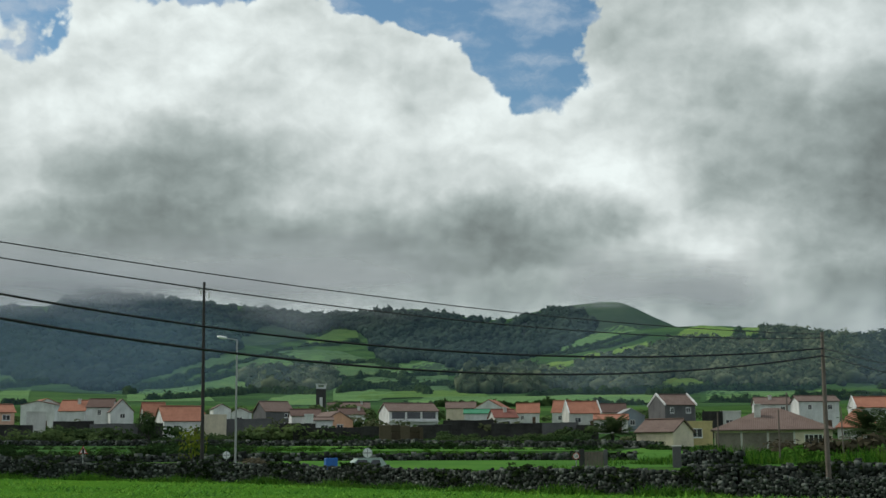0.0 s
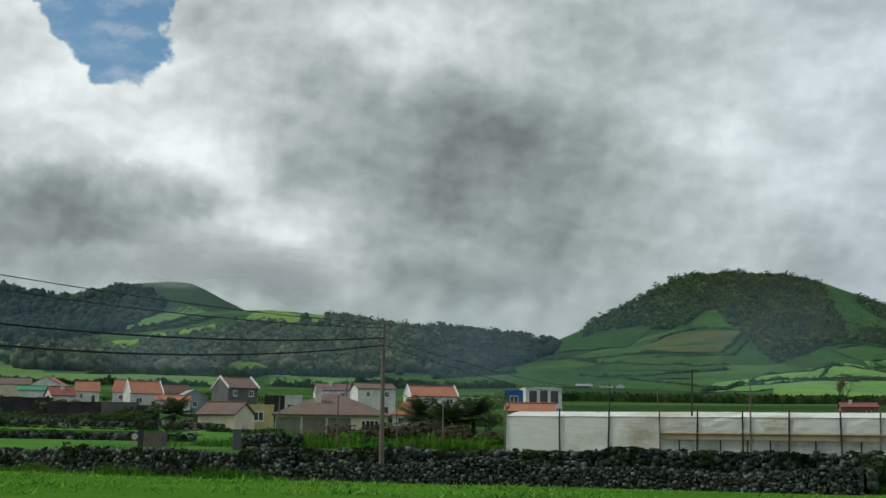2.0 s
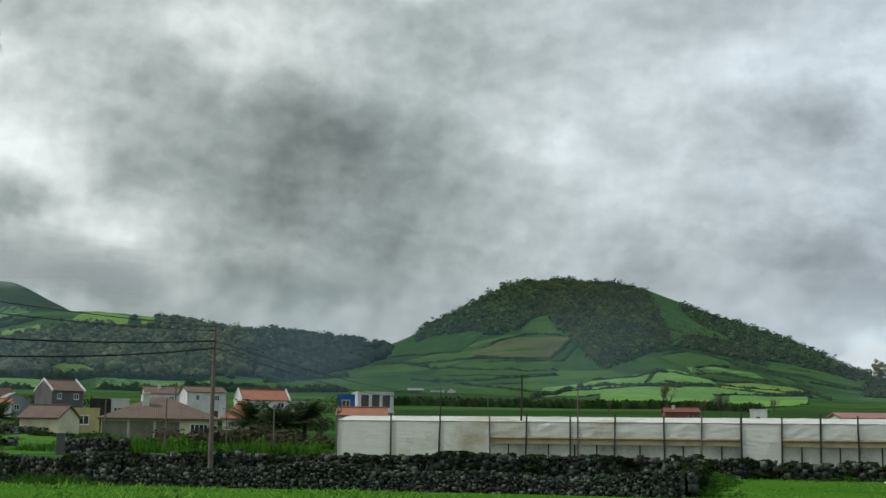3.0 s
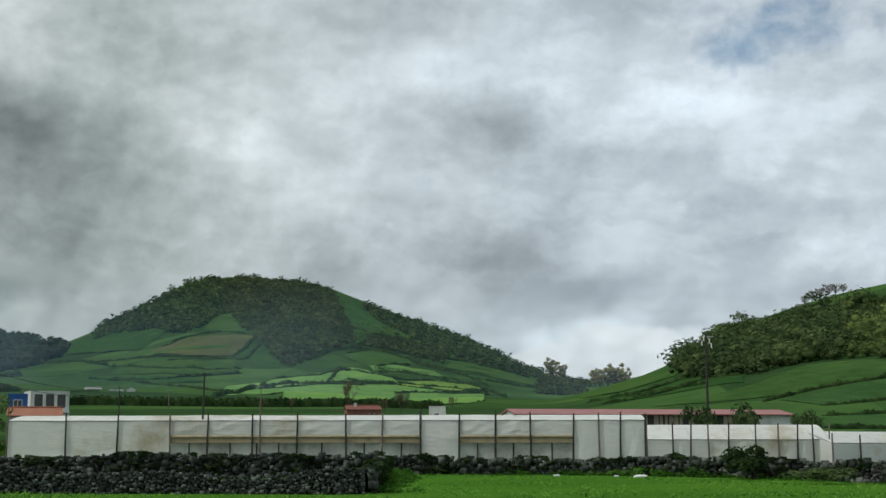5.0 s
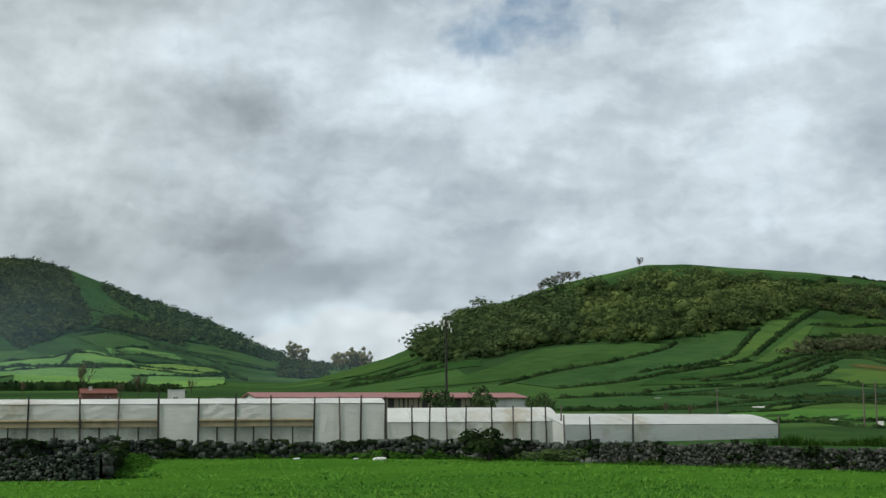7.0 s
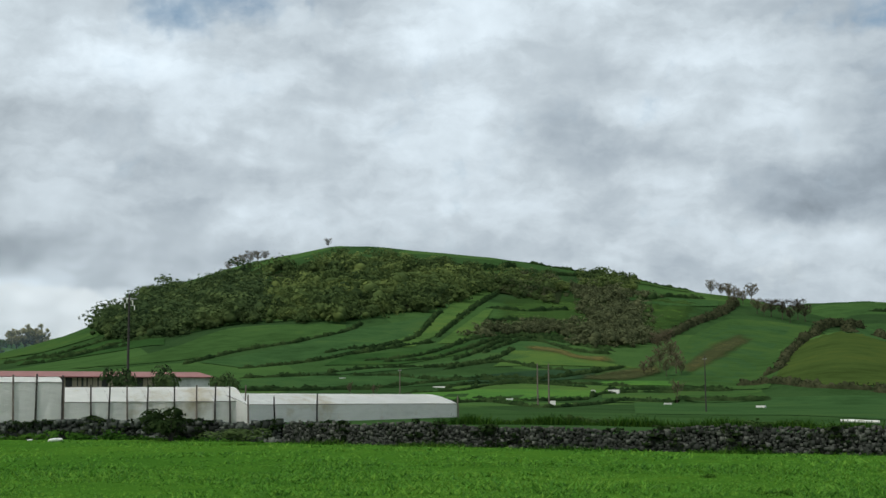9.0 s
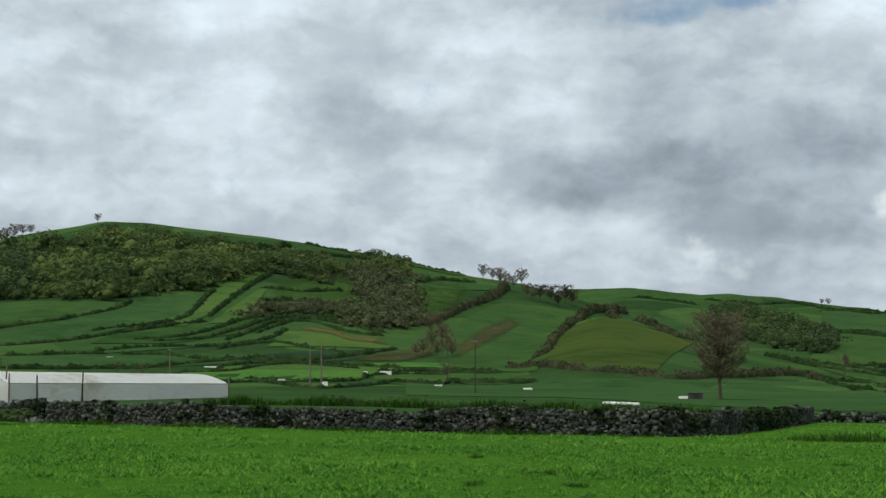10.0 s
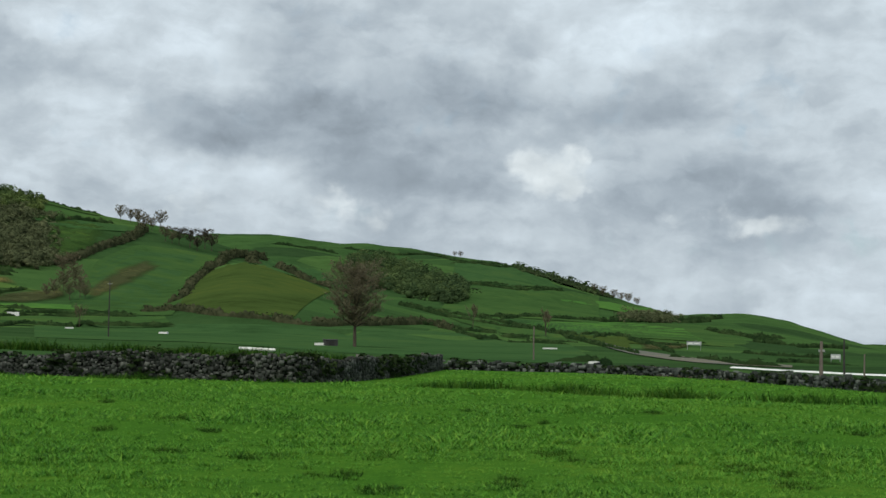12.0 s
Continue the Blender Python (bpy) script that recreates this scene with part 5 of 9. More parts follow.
hedge([(53.04, 461), (55.58, 476), (57.44, 496), (58.84, 521), (60.25, 552), (61.2, 637), (61.43, 650)], 2.6, 1.4)
hedge([(61.19, 557), (61.9, 611), (62.84, 686), (63.79, 766)], 2.6, 1.4)
hedge([(57.44, 496), (58.84, 514), (60.48, 534), (61.19, 542)], 2.6, 1.4)
hedge([(58.84, 477), (60.71, 487), (62.35, 520), (63.53, 558), (64.93, 580), (66.79, 591)], 2.6, 1.4)
hedge([(56.51, 443), (58.84, 461), (61.18, 467), (63.52, 494), (64.46, 533)], 2.6, 1.4)
hedge([(57.44, 438), (59.3, 440), (61.17, 429), (64.9, 434), (66.07, 445), (68.15, 476)], 2.6, 1.4)
hedge([(55.58, 396), (58.37, 401), (61.17, 421), (62.34, 429)], 2.6, 1.4)
hedge([(59.77, 380), (61.87, 388), (63.5, 415), (64.9, 423), (67.67, 415)], 2.6, 1.4)
hedge([(62.56, 352), (65.35, 330), (68.13, 392), (70.41, 405), (73.34, 395)], 2.6, 1.4)
hedge([(63.05, 509), (64.23, 548), (65.4, 578), (66.79, 563), (68.63, 548)], 2.6, 1.4)
hedge([(45.19, 647), (47.38, 627), (48.71, 602)], 2.6, 1.4)
hedge([(53.04, 428), (55.58, 437), (57.44, 438)], 2.6, 1.4)
hedge([(53.73, 390), (55.58, 392), (58.83, 397)], 2.6, 1.4)
hedge([(70.01, 599), (70.93, 653), (71.85, 730), (72.99, 807), (73.45, 892)], 4, 2)
hedge([(62.86, 864), (63.8, 873), (64.51, 909)], 4, 2)
hedge([(74.32, 463), (74.99, 459), (75.54, 541), (76.1, 608), (76.66, 778), (77.23, 857), (78.39, 914)], 4.5, 2.4)
hedge([(77.7, 852), (79.09, 615), (80.26, 574), (81.2, 585)], 4.5, 2.4)
hedge([(73.43, 432), (74.55, 415), (75.46, 384), (76.83, 362), (78.44, 357), (79.83, 361)], 4.5, 2.4)
hedge([(80.07, 356), (81.93, 363), (83.8, 393), (85.2, 441), (86.15, 398)], 4.5, 2.4)
hedge([(84.25, 670), (85.9, 618), (87.78, 594), (89.42, 534), (90.82, 480), (92.22, 327), (93.83, 207)], 3, 1.6)
hedge([(86.15, 398), (87.56, 330), (89.43, 337), (91.06, 331)], 3, 1.6)
hedge([(87.08, 609), (89.41, 651), (90.81, 665), (92.67, 698)], 3, 1.6)
hedge([(92.67, 698), (94.28, 881), (95.65, 827), (96.78, 861)], 3, 1.6)
hedge([(86.59, 904), (87.99, 966), (89.4, 956), (90.8, 1104)], 3, 1.6)
hedge([(83.28, 1228), (85.16, 1301), (86.57, 1221), (88.45, 1326)], 3, 1.6)
hedge([(96.56, 704), (97.69, 643), (99.69, 670)], 3, 1.6)
hedge([(98.36, 561), (99.91, 534), (102.09, 628)], 3, 1.6)
hedge([(91.98, 480), (92.9, 500), (94.06, 429), (95.2, 254)], 3, 1.6)
hedge([(67.97, 409), (70.56, 418), (73.44, 414)], 3, 1.6)
hedge([(68.63, 361), (72.33, 336), (75.02, 337)], 3, 1.6)
hedge([(99.47, 207), (101, 193), (102.52, 191)], 3, 1.6)
hedge([(97.91, 330), (99.91, 305), (101.65, 339)], 3, 1.6)
hedge([(78.6, 1198), (80, 1197), (81.4, 1176)], 3, 1.6)
hedge([(89.9, 133), (91.76, 132), (92.68, 114)], 3, 1.6)
hedge([(81.4, 1295), (83.75, 1279)], 3, 1.6)
wood("dark", [(47.7, 720), (48.71, 631), (50.29, 604), (52.79, 623), (54.18, 609)], [(47.47, 912), (48.24, 912), (49.59, 900), (51.86, 900), (54.17, 866)], 5.6, 7.0)
wood("wood", [(54.18, 609), (56.51, 594), (57.67, 602), (60.26, 631), (61.91, 686), (63.09, 766)], [(54.17, 862), (56.51, 866), (58.62, 868), (60.27, 860), (61.68, 848), (63.09, 836)], 5.6, 6.6)
wood("scrub", [(63.79, 760), (64.96, 744), (66.83, 767), (68.67, 756), (70.52, 850)], [(63.56, 804), (64.97, 847), (66.6, 835), (68, 873), (70.53, 900)], 5.5, 4.5)
wood("scrub", [(66.79, 578), (68.4, 557), (70.24, 596)], [(67.51, 697), (68.9, 768), (70.05, 775)], 5.5, 4.5)
wood("dark", [(81.42, 994), (82.83, 833), (84.25, 756), (86.13, 717), (86.6, 777)], [(81.88, 1120), (83.28, 1156), (84.7, 1074), (86.12, 908), (86.47, 859)], 6, 5.0, True)
wood("dark", [(88.92, 1235), (90.8, 1250), (92.89, 1295)], [(88.45, 1349), (90.1, 1326), (92.66, 1349)], 6, 3.8)
wood("scrub", [(92.9, 696), (94.28, 745), (95.65, 817)], [(92.9, 811), (94.28, 974), (95.65, 951)], 9, 4)
hedge([(99.25, 188), (100.57, 210), (101.87, 216)], 1.2, 1)
# terraces, banks and lesser hedges
field("bank", [(64.76, 527), (66.03, 522), (67.19, 505), (68.57, 503)], [(64.76, 546), (66.04, 545), (67.2, 526), (68.58, 530)])
field("lime2", [(64.17, 496), (65.56, 498), (66.96, 489), (68.23, 492)], [(64.29, 525), (65.57, 523), (66.96, 510), (68.23, 505)])
field("lime2", [(61.82, 399), (64.15, 387), (66.47, 388), (68.78, 398)], [(61.82, 413), (64.15, 422), (66.48, 424), (68.78, 424)])
field("earth", [(66.94, 439), (68.33, 441), (69.71, 456), (70.63, 484)], [(66.95, 458), (68.34, 469), (69.49, 488), (70.41, 526)])
field("mid", [(70.62, 460), (72.43, 444), (73.77, 452)], [(72.04, 676), (73.4, 747), (75.62, 772)])
field("rough", [(68.83, 607), (70.21, 645), (71.6, 737)], [(69.1, 851), (70.49, 909), (72.08, 939)])
hedge([(61.83, 484), (63.0, 520), (63.94, 555), (65.34, 562), (66.5, 544), (67.66, 536), (68.58, 539)], 2.6, 1.4)
hedge([(61.45, 460), (62.76, 478), (63.93, 488), (65.33, 476), (66.95, 468)], 2.6, 1.4)
hedge([(61.45, 432), (63.69, 438), (65.55, 442), (66.95, 463), (68.34, 482), (69.03, 496)], 2.6, 1.4)
hedge([(61.44, 402), (62.99, 420), (65.55, 429), (67.86, 429), (70.15, 419), (73.32, 401)], 2.6, 1.4)
hedge([(61.44, 264), (63.21, 296), (65.53, 228), (67.85, 298), (69.23, 380), (71.96, 330), (74.86, 334)], 2.6, 1.4)
hedge([(63.26, 685), (64.9, 683), (66.77, 712)], 2.6, 1.4)
hedge([(63.02, 625), (64.66, 640), (66.52, 647)], 2.6, 1.4)
hedge([(68.86, 762), (70.48, 857), (72.3, 903)], 2.6, 1.4)
hedge([(62.57, 870), (64.22, 875), (65.62, 881), (67.49, 922), (69.12, 944)], 2.6, 1.4)
hedge([(64.93, 941), (66.57, 949), (68.43, 949), (70.27, 949), (71.86, 949)], 2.6, 1.4)
hedge([(56.46, 500), (57.39, 512), (58.32, 519), (59.49, 529)], 2.6, 1.4)
hedge([(58.09, 480), (59.96, 492), (61.46, 518), (62.54, 554), (63.71, 575), (65.11, 579), (66.74, 581)], 2.6, 1.4)
hedge([(43.7, 684), (45.62, 669), (47.58, 700), (49.36, 616), (51.16, 610)], 2.6, 1.4)
hedge([(53.0, 380), (55.76, 388), (58.08, 401), (61.45, 425)], 2.6, 1.4)
wood("scrub", [(62.3, 558), (64.18, 571), (65.58, 586), (66.75, 606)], [(62.31, 588), (64.19, 623), (65.59, 636), (66.76, 660)], 4.0, 3.6)
wood("scrub", [(66.51, 561), (67.9, 554), (69.28, 574), (70.21, 623)], [(66.52, 618), (67.91, 624), (69.06, 634), (69.99, 669)], 4.0, 3.8)
wood("scrub", [(66.75, 620), (68.14, 622), (69.53, 667)], [(67.25, 802), (68.41, 835), (69.56, 805)], 5.0, 5.0)
wood("wood", [(63.26, 755), (64.67, 744), (66.3, 719)], [(63.51, 853), (64.92, 853), (66.55, 836)], 5.5, 5.5)
wood("wood", [(67.25, 802), (68.41, 853), (69.33, 857)], [(67.03, 915), (68.19, 949), (69.35, 946)], 5.5, 5.0)
wood("scrub", [(49.69, 635), (50.48, 629), (51.38, 635)], [(49.69, 662), (50.47, 660), (51.38, 658)], 4.0, 3.0)
hedge([(83.93, 675), (85.11, 609), (86.51, 577), (88.14, 545), (89.99, 500), (91.13, 485)], 3.4, 1.4)
hedge([(88.14, 610), (89.29, 651), (91.13, 669), (92.96, 706), (95.2, 847), (97.19, 949)], 3.0, 1.4)
hedge([(85.8, 914), (87.44, 923), (88.83, 930), (90.68, 1117)], 3.0, 1.4)
hedge([(86.03, 1207), (87.67, 1216), (89.06, 1349)], 3.0, 1.4)
hedge([(90.9, 481), (92.27, 500), (93.41, 481), (94.3, 373), (95.64, 390)], 2.6, 1.4)
hedge([(82.77, 391), (84.17, 417), (85.81, 438), (87.44, 393), (89.3, 380), (91.36, 373)], 2.6, 1.4)
hedge([(78.56, 353), (80.43, 348), (82.4, 373), (83.94, 411)], 4.0, 1.4)
hedge([(97.19, 689), (98.27, 631), (99.56, 568)], 2.6, 1.4)
hedge([(94.75, 191), (96.52, 180), (98.26, 147), (99.98, 146)], 2.6, 1.4)
field("bright", [(88.83, 530), (91.13, 526), (94.3, 481), (96.52, 481)], [(89.29, 612), (91.13, 642), (93.86, 715), (95.65, 701)])
field("bright", [(92.96, 1042), (94.08, 931), (94.98, 884)], [(88.83, 861), (92.05, 1010), (94.31, 1310)])
field("earth", [(94.08, 331), (94.97, 318), (95.97, 373)], [(93.86, 481), (94.97, 459), (95.97, 481)])
field("olive2", [(91.13, 481), (92.5, 393), (94.08, 394)], [(91.36, 488), (92.5, 500), (93.63, 481)])
hedge([(33.82, 1333), (34.98, 1392), (36.14, 1363), (37.28, 1321), (38.87, 1250), (39.76, 1180)], 3.2, 1.4)
hedge([(34.98, 1209), (36.13, 1228), (37.27, 1212), (38.86, 1152), (40.21, 1129)], 3.2, 1.4)
hedge([(30.8, 1090), (32.66, 1111), (34.29, 1191), (35.9, 1138), (37.73, 1152)], 3.2, 1.4)
hedge([(31.96, 1055), (33.82, 1070), (35.9, 1083), (37.95, 1103), (39.76, 1081)], 3.2, 1.4)
hedge([(33.12, 1077), (33.36, 1125), (33.59, 1203)], 3.2, 1.4)
hedge([(31.96, 1252), (33.59, 1358), (34.99, 1433), (36.14, 1443)], 3.2, 1.4)
hedge([(26.34, 1222), (27.98, 1218), (29.62, 1207), (30.09, 1281), (30.44, 1351)], 3.2, 1.4)
hedge([(24.25, 1237), (26.35, 1170), (28.46, 1132), (29.62, 1146)], 3.2, 1.4)
hedge([(37.06, 1384), (38.65, 1426), (40.45, 1406), (42.0, 1686)], 3.2, 1.4)
hedge([(23.33, 1103), (26.13, 1042), (28.93, 974), (31.73, 1051)], 3.2, 1.4)
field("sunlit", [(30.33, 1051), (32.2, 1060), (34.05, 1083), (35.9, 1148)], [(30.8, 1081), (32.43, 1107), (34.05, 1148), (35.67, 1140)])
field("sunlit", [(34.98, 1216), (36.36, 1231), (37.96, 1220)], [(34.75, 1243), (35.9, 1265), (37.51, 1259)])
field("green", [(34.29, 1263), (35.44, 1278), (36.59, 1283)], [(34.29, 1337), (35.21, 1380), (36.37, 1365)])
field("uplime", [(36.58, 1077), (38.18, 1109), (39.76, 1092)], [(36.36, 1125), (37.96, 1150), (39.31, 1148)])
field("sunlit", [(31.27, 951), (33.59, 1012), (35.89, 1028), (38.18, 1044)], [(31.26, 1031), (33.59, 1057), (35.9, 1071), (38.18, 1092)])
field("mid", [(30.79, 1250), (33.59, 1528), (34.29, 1458)], [(33.59, 1807), (34.06, 1904), (35.68, 1719)])
field("rough", [(33.59, 1377), (34.99, 1446), (36.6, 1426)], [(33.83, 1536), (34.99, 1719), (36.6, 1626)])

# ---- the near meadow, its grass and the lava stone walls ----
FRONT_WALL = [(-24, 108), (-18, 100), (-11, 93), (-6.7, 88), (-2, 80), (5.4, 67), (12, 60.5), (18, 57.5), (24, 55.5), (33.5, 52.5), (34.8, 53)]
SIDE_WALL = [(34.8, 53.2), (35.1, 64), (35.5, 78)]
INNER_WALL = [(10, 84), (18, 80), (26, 77), (35.5, 78)]
BACK_WALL = [(35.5, 79), (42, 79), (50, 75), (55, 69), (60, 63), (64, 60), (73.5, 57), (79, 55), (81.5, 58), (83.5, 68), (85.6, 88)]
RIGHT_WALL = [(85.6, 90), (91, 91), (96.5, 83), (102, 68), (110, 52)]


def meadow():
    """Turf from the eye to the walls."""
    az = np.linspace(-26, 112, 140)
    rim = FRONT_WALL[:-1] + BACK_WALL + RIGHT_WALL
    edge = np.interp(az, [q[0] for q in rim], [q[1] for q in rim])
    v = np.linspace(0, 1, 60)[:, None]
    D = 0.4 + (edge[None] - 0.4) * v ** 1.3
    A = np.broadcast_to(az[None], D.shape)
    P = polar_xyz(A, D, 0.03)
    return tagged(new("meadow", grid_mesh("meadow", P.reshape(-1, 3), 60, 140, MAT_MEADOW)), "lush bright green meadow of long grass", "meadow", kind="structure")


meadow()


def short_tuft(n, seed):
    """A low clump of short grass: single leaning blades, 1 high."""
    r = np.random.default_rng(seed)
    a, w = r.uniform(0, 6.283, n), r.uniform(0.05, 0.09, n)
    root = np.column_stack([r.normal(0, 0.35, n), r.normal(0, 0.35, n), np.zeros(n)])
    side = np.column_stack([-np.sin(a), np.cos(a), np.zeros(n)]) * w[:, None]
    tip = root + np.column_stack([np.cos(a), np.sin(a), np.zeros(n)]) * r.uniform(0.2, 1.0, n)[:, None] + np.column_stack([np.zeros(n), np.zeros(n), r.uniform(0.55, 1.0, n)])
    return np.stack([root - side, root + side, tip], 1).reshape(-1, 3), np.arange(3 * n).reshape(n, 3)


def blade_tuft(n, seed, spread=0.12, thin=1.0):
    """A tuft of bent grass blades, 1 high."""
    r = np.random.default_rng(seed)
    V, F = [], []
    for k in range(n):
        a, lean = r.uniform(0, 6.283), r.uniform(0.2, 0.9)
        root = np.array([r.normal(0, spread), r.normal(0, spread), 0])
        side = np.array([-math.sin(a), math.cos(a), 0]) * r.uniform(0.02, 0.04) * thin
        way = np.array([math.cos(a), math.sin(a), 0])
        h = r.uniform(0.6, 1.0)
        mid, tip = root + way * lean * 0.25 + [0, 0, h * 0.6], root + way * lean * 0.75 + [0, 0, h]
        b = len(V)
        V += [root - side, root + side, mid - side * 0.8, mid + side * 0.8, tip]
        F += [(b, b + 1, b + 3), (b, b + 3, b + 2), (b + 2, b + 3, b + 4)]
    return np.array(V), np.array(F)


TUFT = [short_tuft(7, 60 + s) for s in range(7)]
TUFT_RANK = [blade_tuft(19, 70 + s, 0.34, 0.75) for s in range(5)]


def turf(n, az0, az1, d0, d1, low, high, seed, protos, wide, name="meadow_grass", label="long green meadow grass bending over"):
    r = np.random.default_rng(seed)
    a = r.uniform(az0, az1, n)
    d = np.sqrt(r.uniform(d0 ** 2, d1 ** 2, n))
    edge = FRONT_WALL[:-1] + BACK_WALL
    lim = np.interp(a, [q[0] for q in edge], [q[1] for q in edge], right=88) - 0.6
    ok = d < lim
    a, d = a[ok], d[ok]
    P = polar_xyz(a, d)
    patch = 0.5 + 0.5 * np.sin(P[:, 0] * 0.55 + 1.3 * np.sin(P[:, 1] * 0.4)) * np.cos(P[:, 1] * 0.47 + np.sin(P[:, 0] * 0.23))
    clump = np.sin(P[:, 0] * 6.1 + 2.2 * np.sin(P[:, 1] * 2.3)) * np.sin(P[:, 1] * 4.7 + 2.0 * np.sin(P[:, 0] * 3.1))
    h = (low + (high - low) * patch) * r.uniform(0.7, 1.3, len(a)) * (1 + 0.7 * clump)
    V, F = scatter(protos, P, h * wide, h, r)
    return tagged(new(name, tri_mesh(name, V, F, MAT_BLADE)), label, "grass", kind="stuff")


turf(46000, 42, 108, 13, 24, 0.035, 0.085, 1, TUFT, 2.2)
turf(40000, 30, 108, 24, 44, 0.045, 0.11, 2, TUFT, 2.5)
turf(20000, 20, 108, 44, 92, 0.06, 0.13, 3, TUFT, 3.0)
turf(9000, -20, 24, 44, 108, 0.08, 0.2, 4, TUFT, 2.6)


def hollows():
    """Dark tussocks in trampled hollows of the meadow: bearing, distance, length across."""
    r = np.random.default_rng(12)
    P, H = [], []
    for az, d, wide in HOLLOWS:
        n = int(14 + wide * 26)
        spot = r.normal(0, 0.3, 4)
        a = az + np.degrees((spot[r.integers(0, 4, n)] + r.normal(0, 0.11, n)) * wide / d)
        q = d + r.normal(0, 0.25 + 0.2 * wide, n)
        P.append(polar_xyz(a, q))
        H.append(r.uniform(0.04, 0.12, n))
    P, H = np.concatenate(P), np.concatenate(H)
    V, F = scatter(TUFT_RANK, P, H * 2.2, H, r)
    return tagged(new("tussocks", tri_mesh("tussocks", V, F, MAT_HOLLOW)), "darker tussocks of rank grass in the meadow", "grass", kind="stuff")


HOLLOWS = [(97.2, 20.7, 1.1), (100.1, 23.6, 0.8), (99.2, 26.3, 0.4), (91.7, 20.9, 0.4), (87.0, 35.4, 0.4), (94.4, 36.5, 0.9), (90.0, 30.6, 0.4), (102.8, 29.6, 0.7), (99.4, 18.1, 0.4), (97.8, 23.6, 0.4), (88.8, 29.4, 0.4), (90.3, 22.2, 0.8), (88.4, 17.5, 0.7), (100.0, 19.8, 0.4), (72.1, 26.3, 0.4), (75.1, 29.9, 1.2), (76.2, 26.0, 0.4), (79.5, 30.4, 0.4), (71.9, 36.7, 0.5), (68.7, 48.7, 0.5), (83.0, 21.4, 0.8), (81.0, 18.0, 0.6), (82.7, 16.3, 0.4), (69.9, 20.2, 0.4), (74.6, 21.6, 0.4), (77.9, 20.6, 0.5)]
hollows()


def rock(seed):
    """A broken, roughly squared stone, about 0.75 across."""
    r = np.random.default_rng(seed)
    bm = bmesh.new()
    for x in (-1, 1):
        for y in (-1, 1):
            for z in (-1, 1):
                bm.verts.new(np.array([x, y, z]) * np.array([0.36, 0.32, 0.34]) * r.uniform(0.72, 1.1, 3))
    bmesh.ops.convex_hull(bm, input=bm.verts[:])
    bmesh.ops.delete(bm, geom=[v for v in bm.verts if not v.link_faces], context="VERTS")
    bm.verts.index_update()
    V = np.array([v.co[:] for v in bm.verts])
    F = np.array([[v.index for v in f.verts] for f in bm.faces])
    bm.free()
    return V, F


ROCKS = [rock(s) for s in range(12)]
MAT_WALLCORE = m_plain("wall_rubble_core", (0.012, 0.013, 0.012), 1.0, 3.0, 0.5)


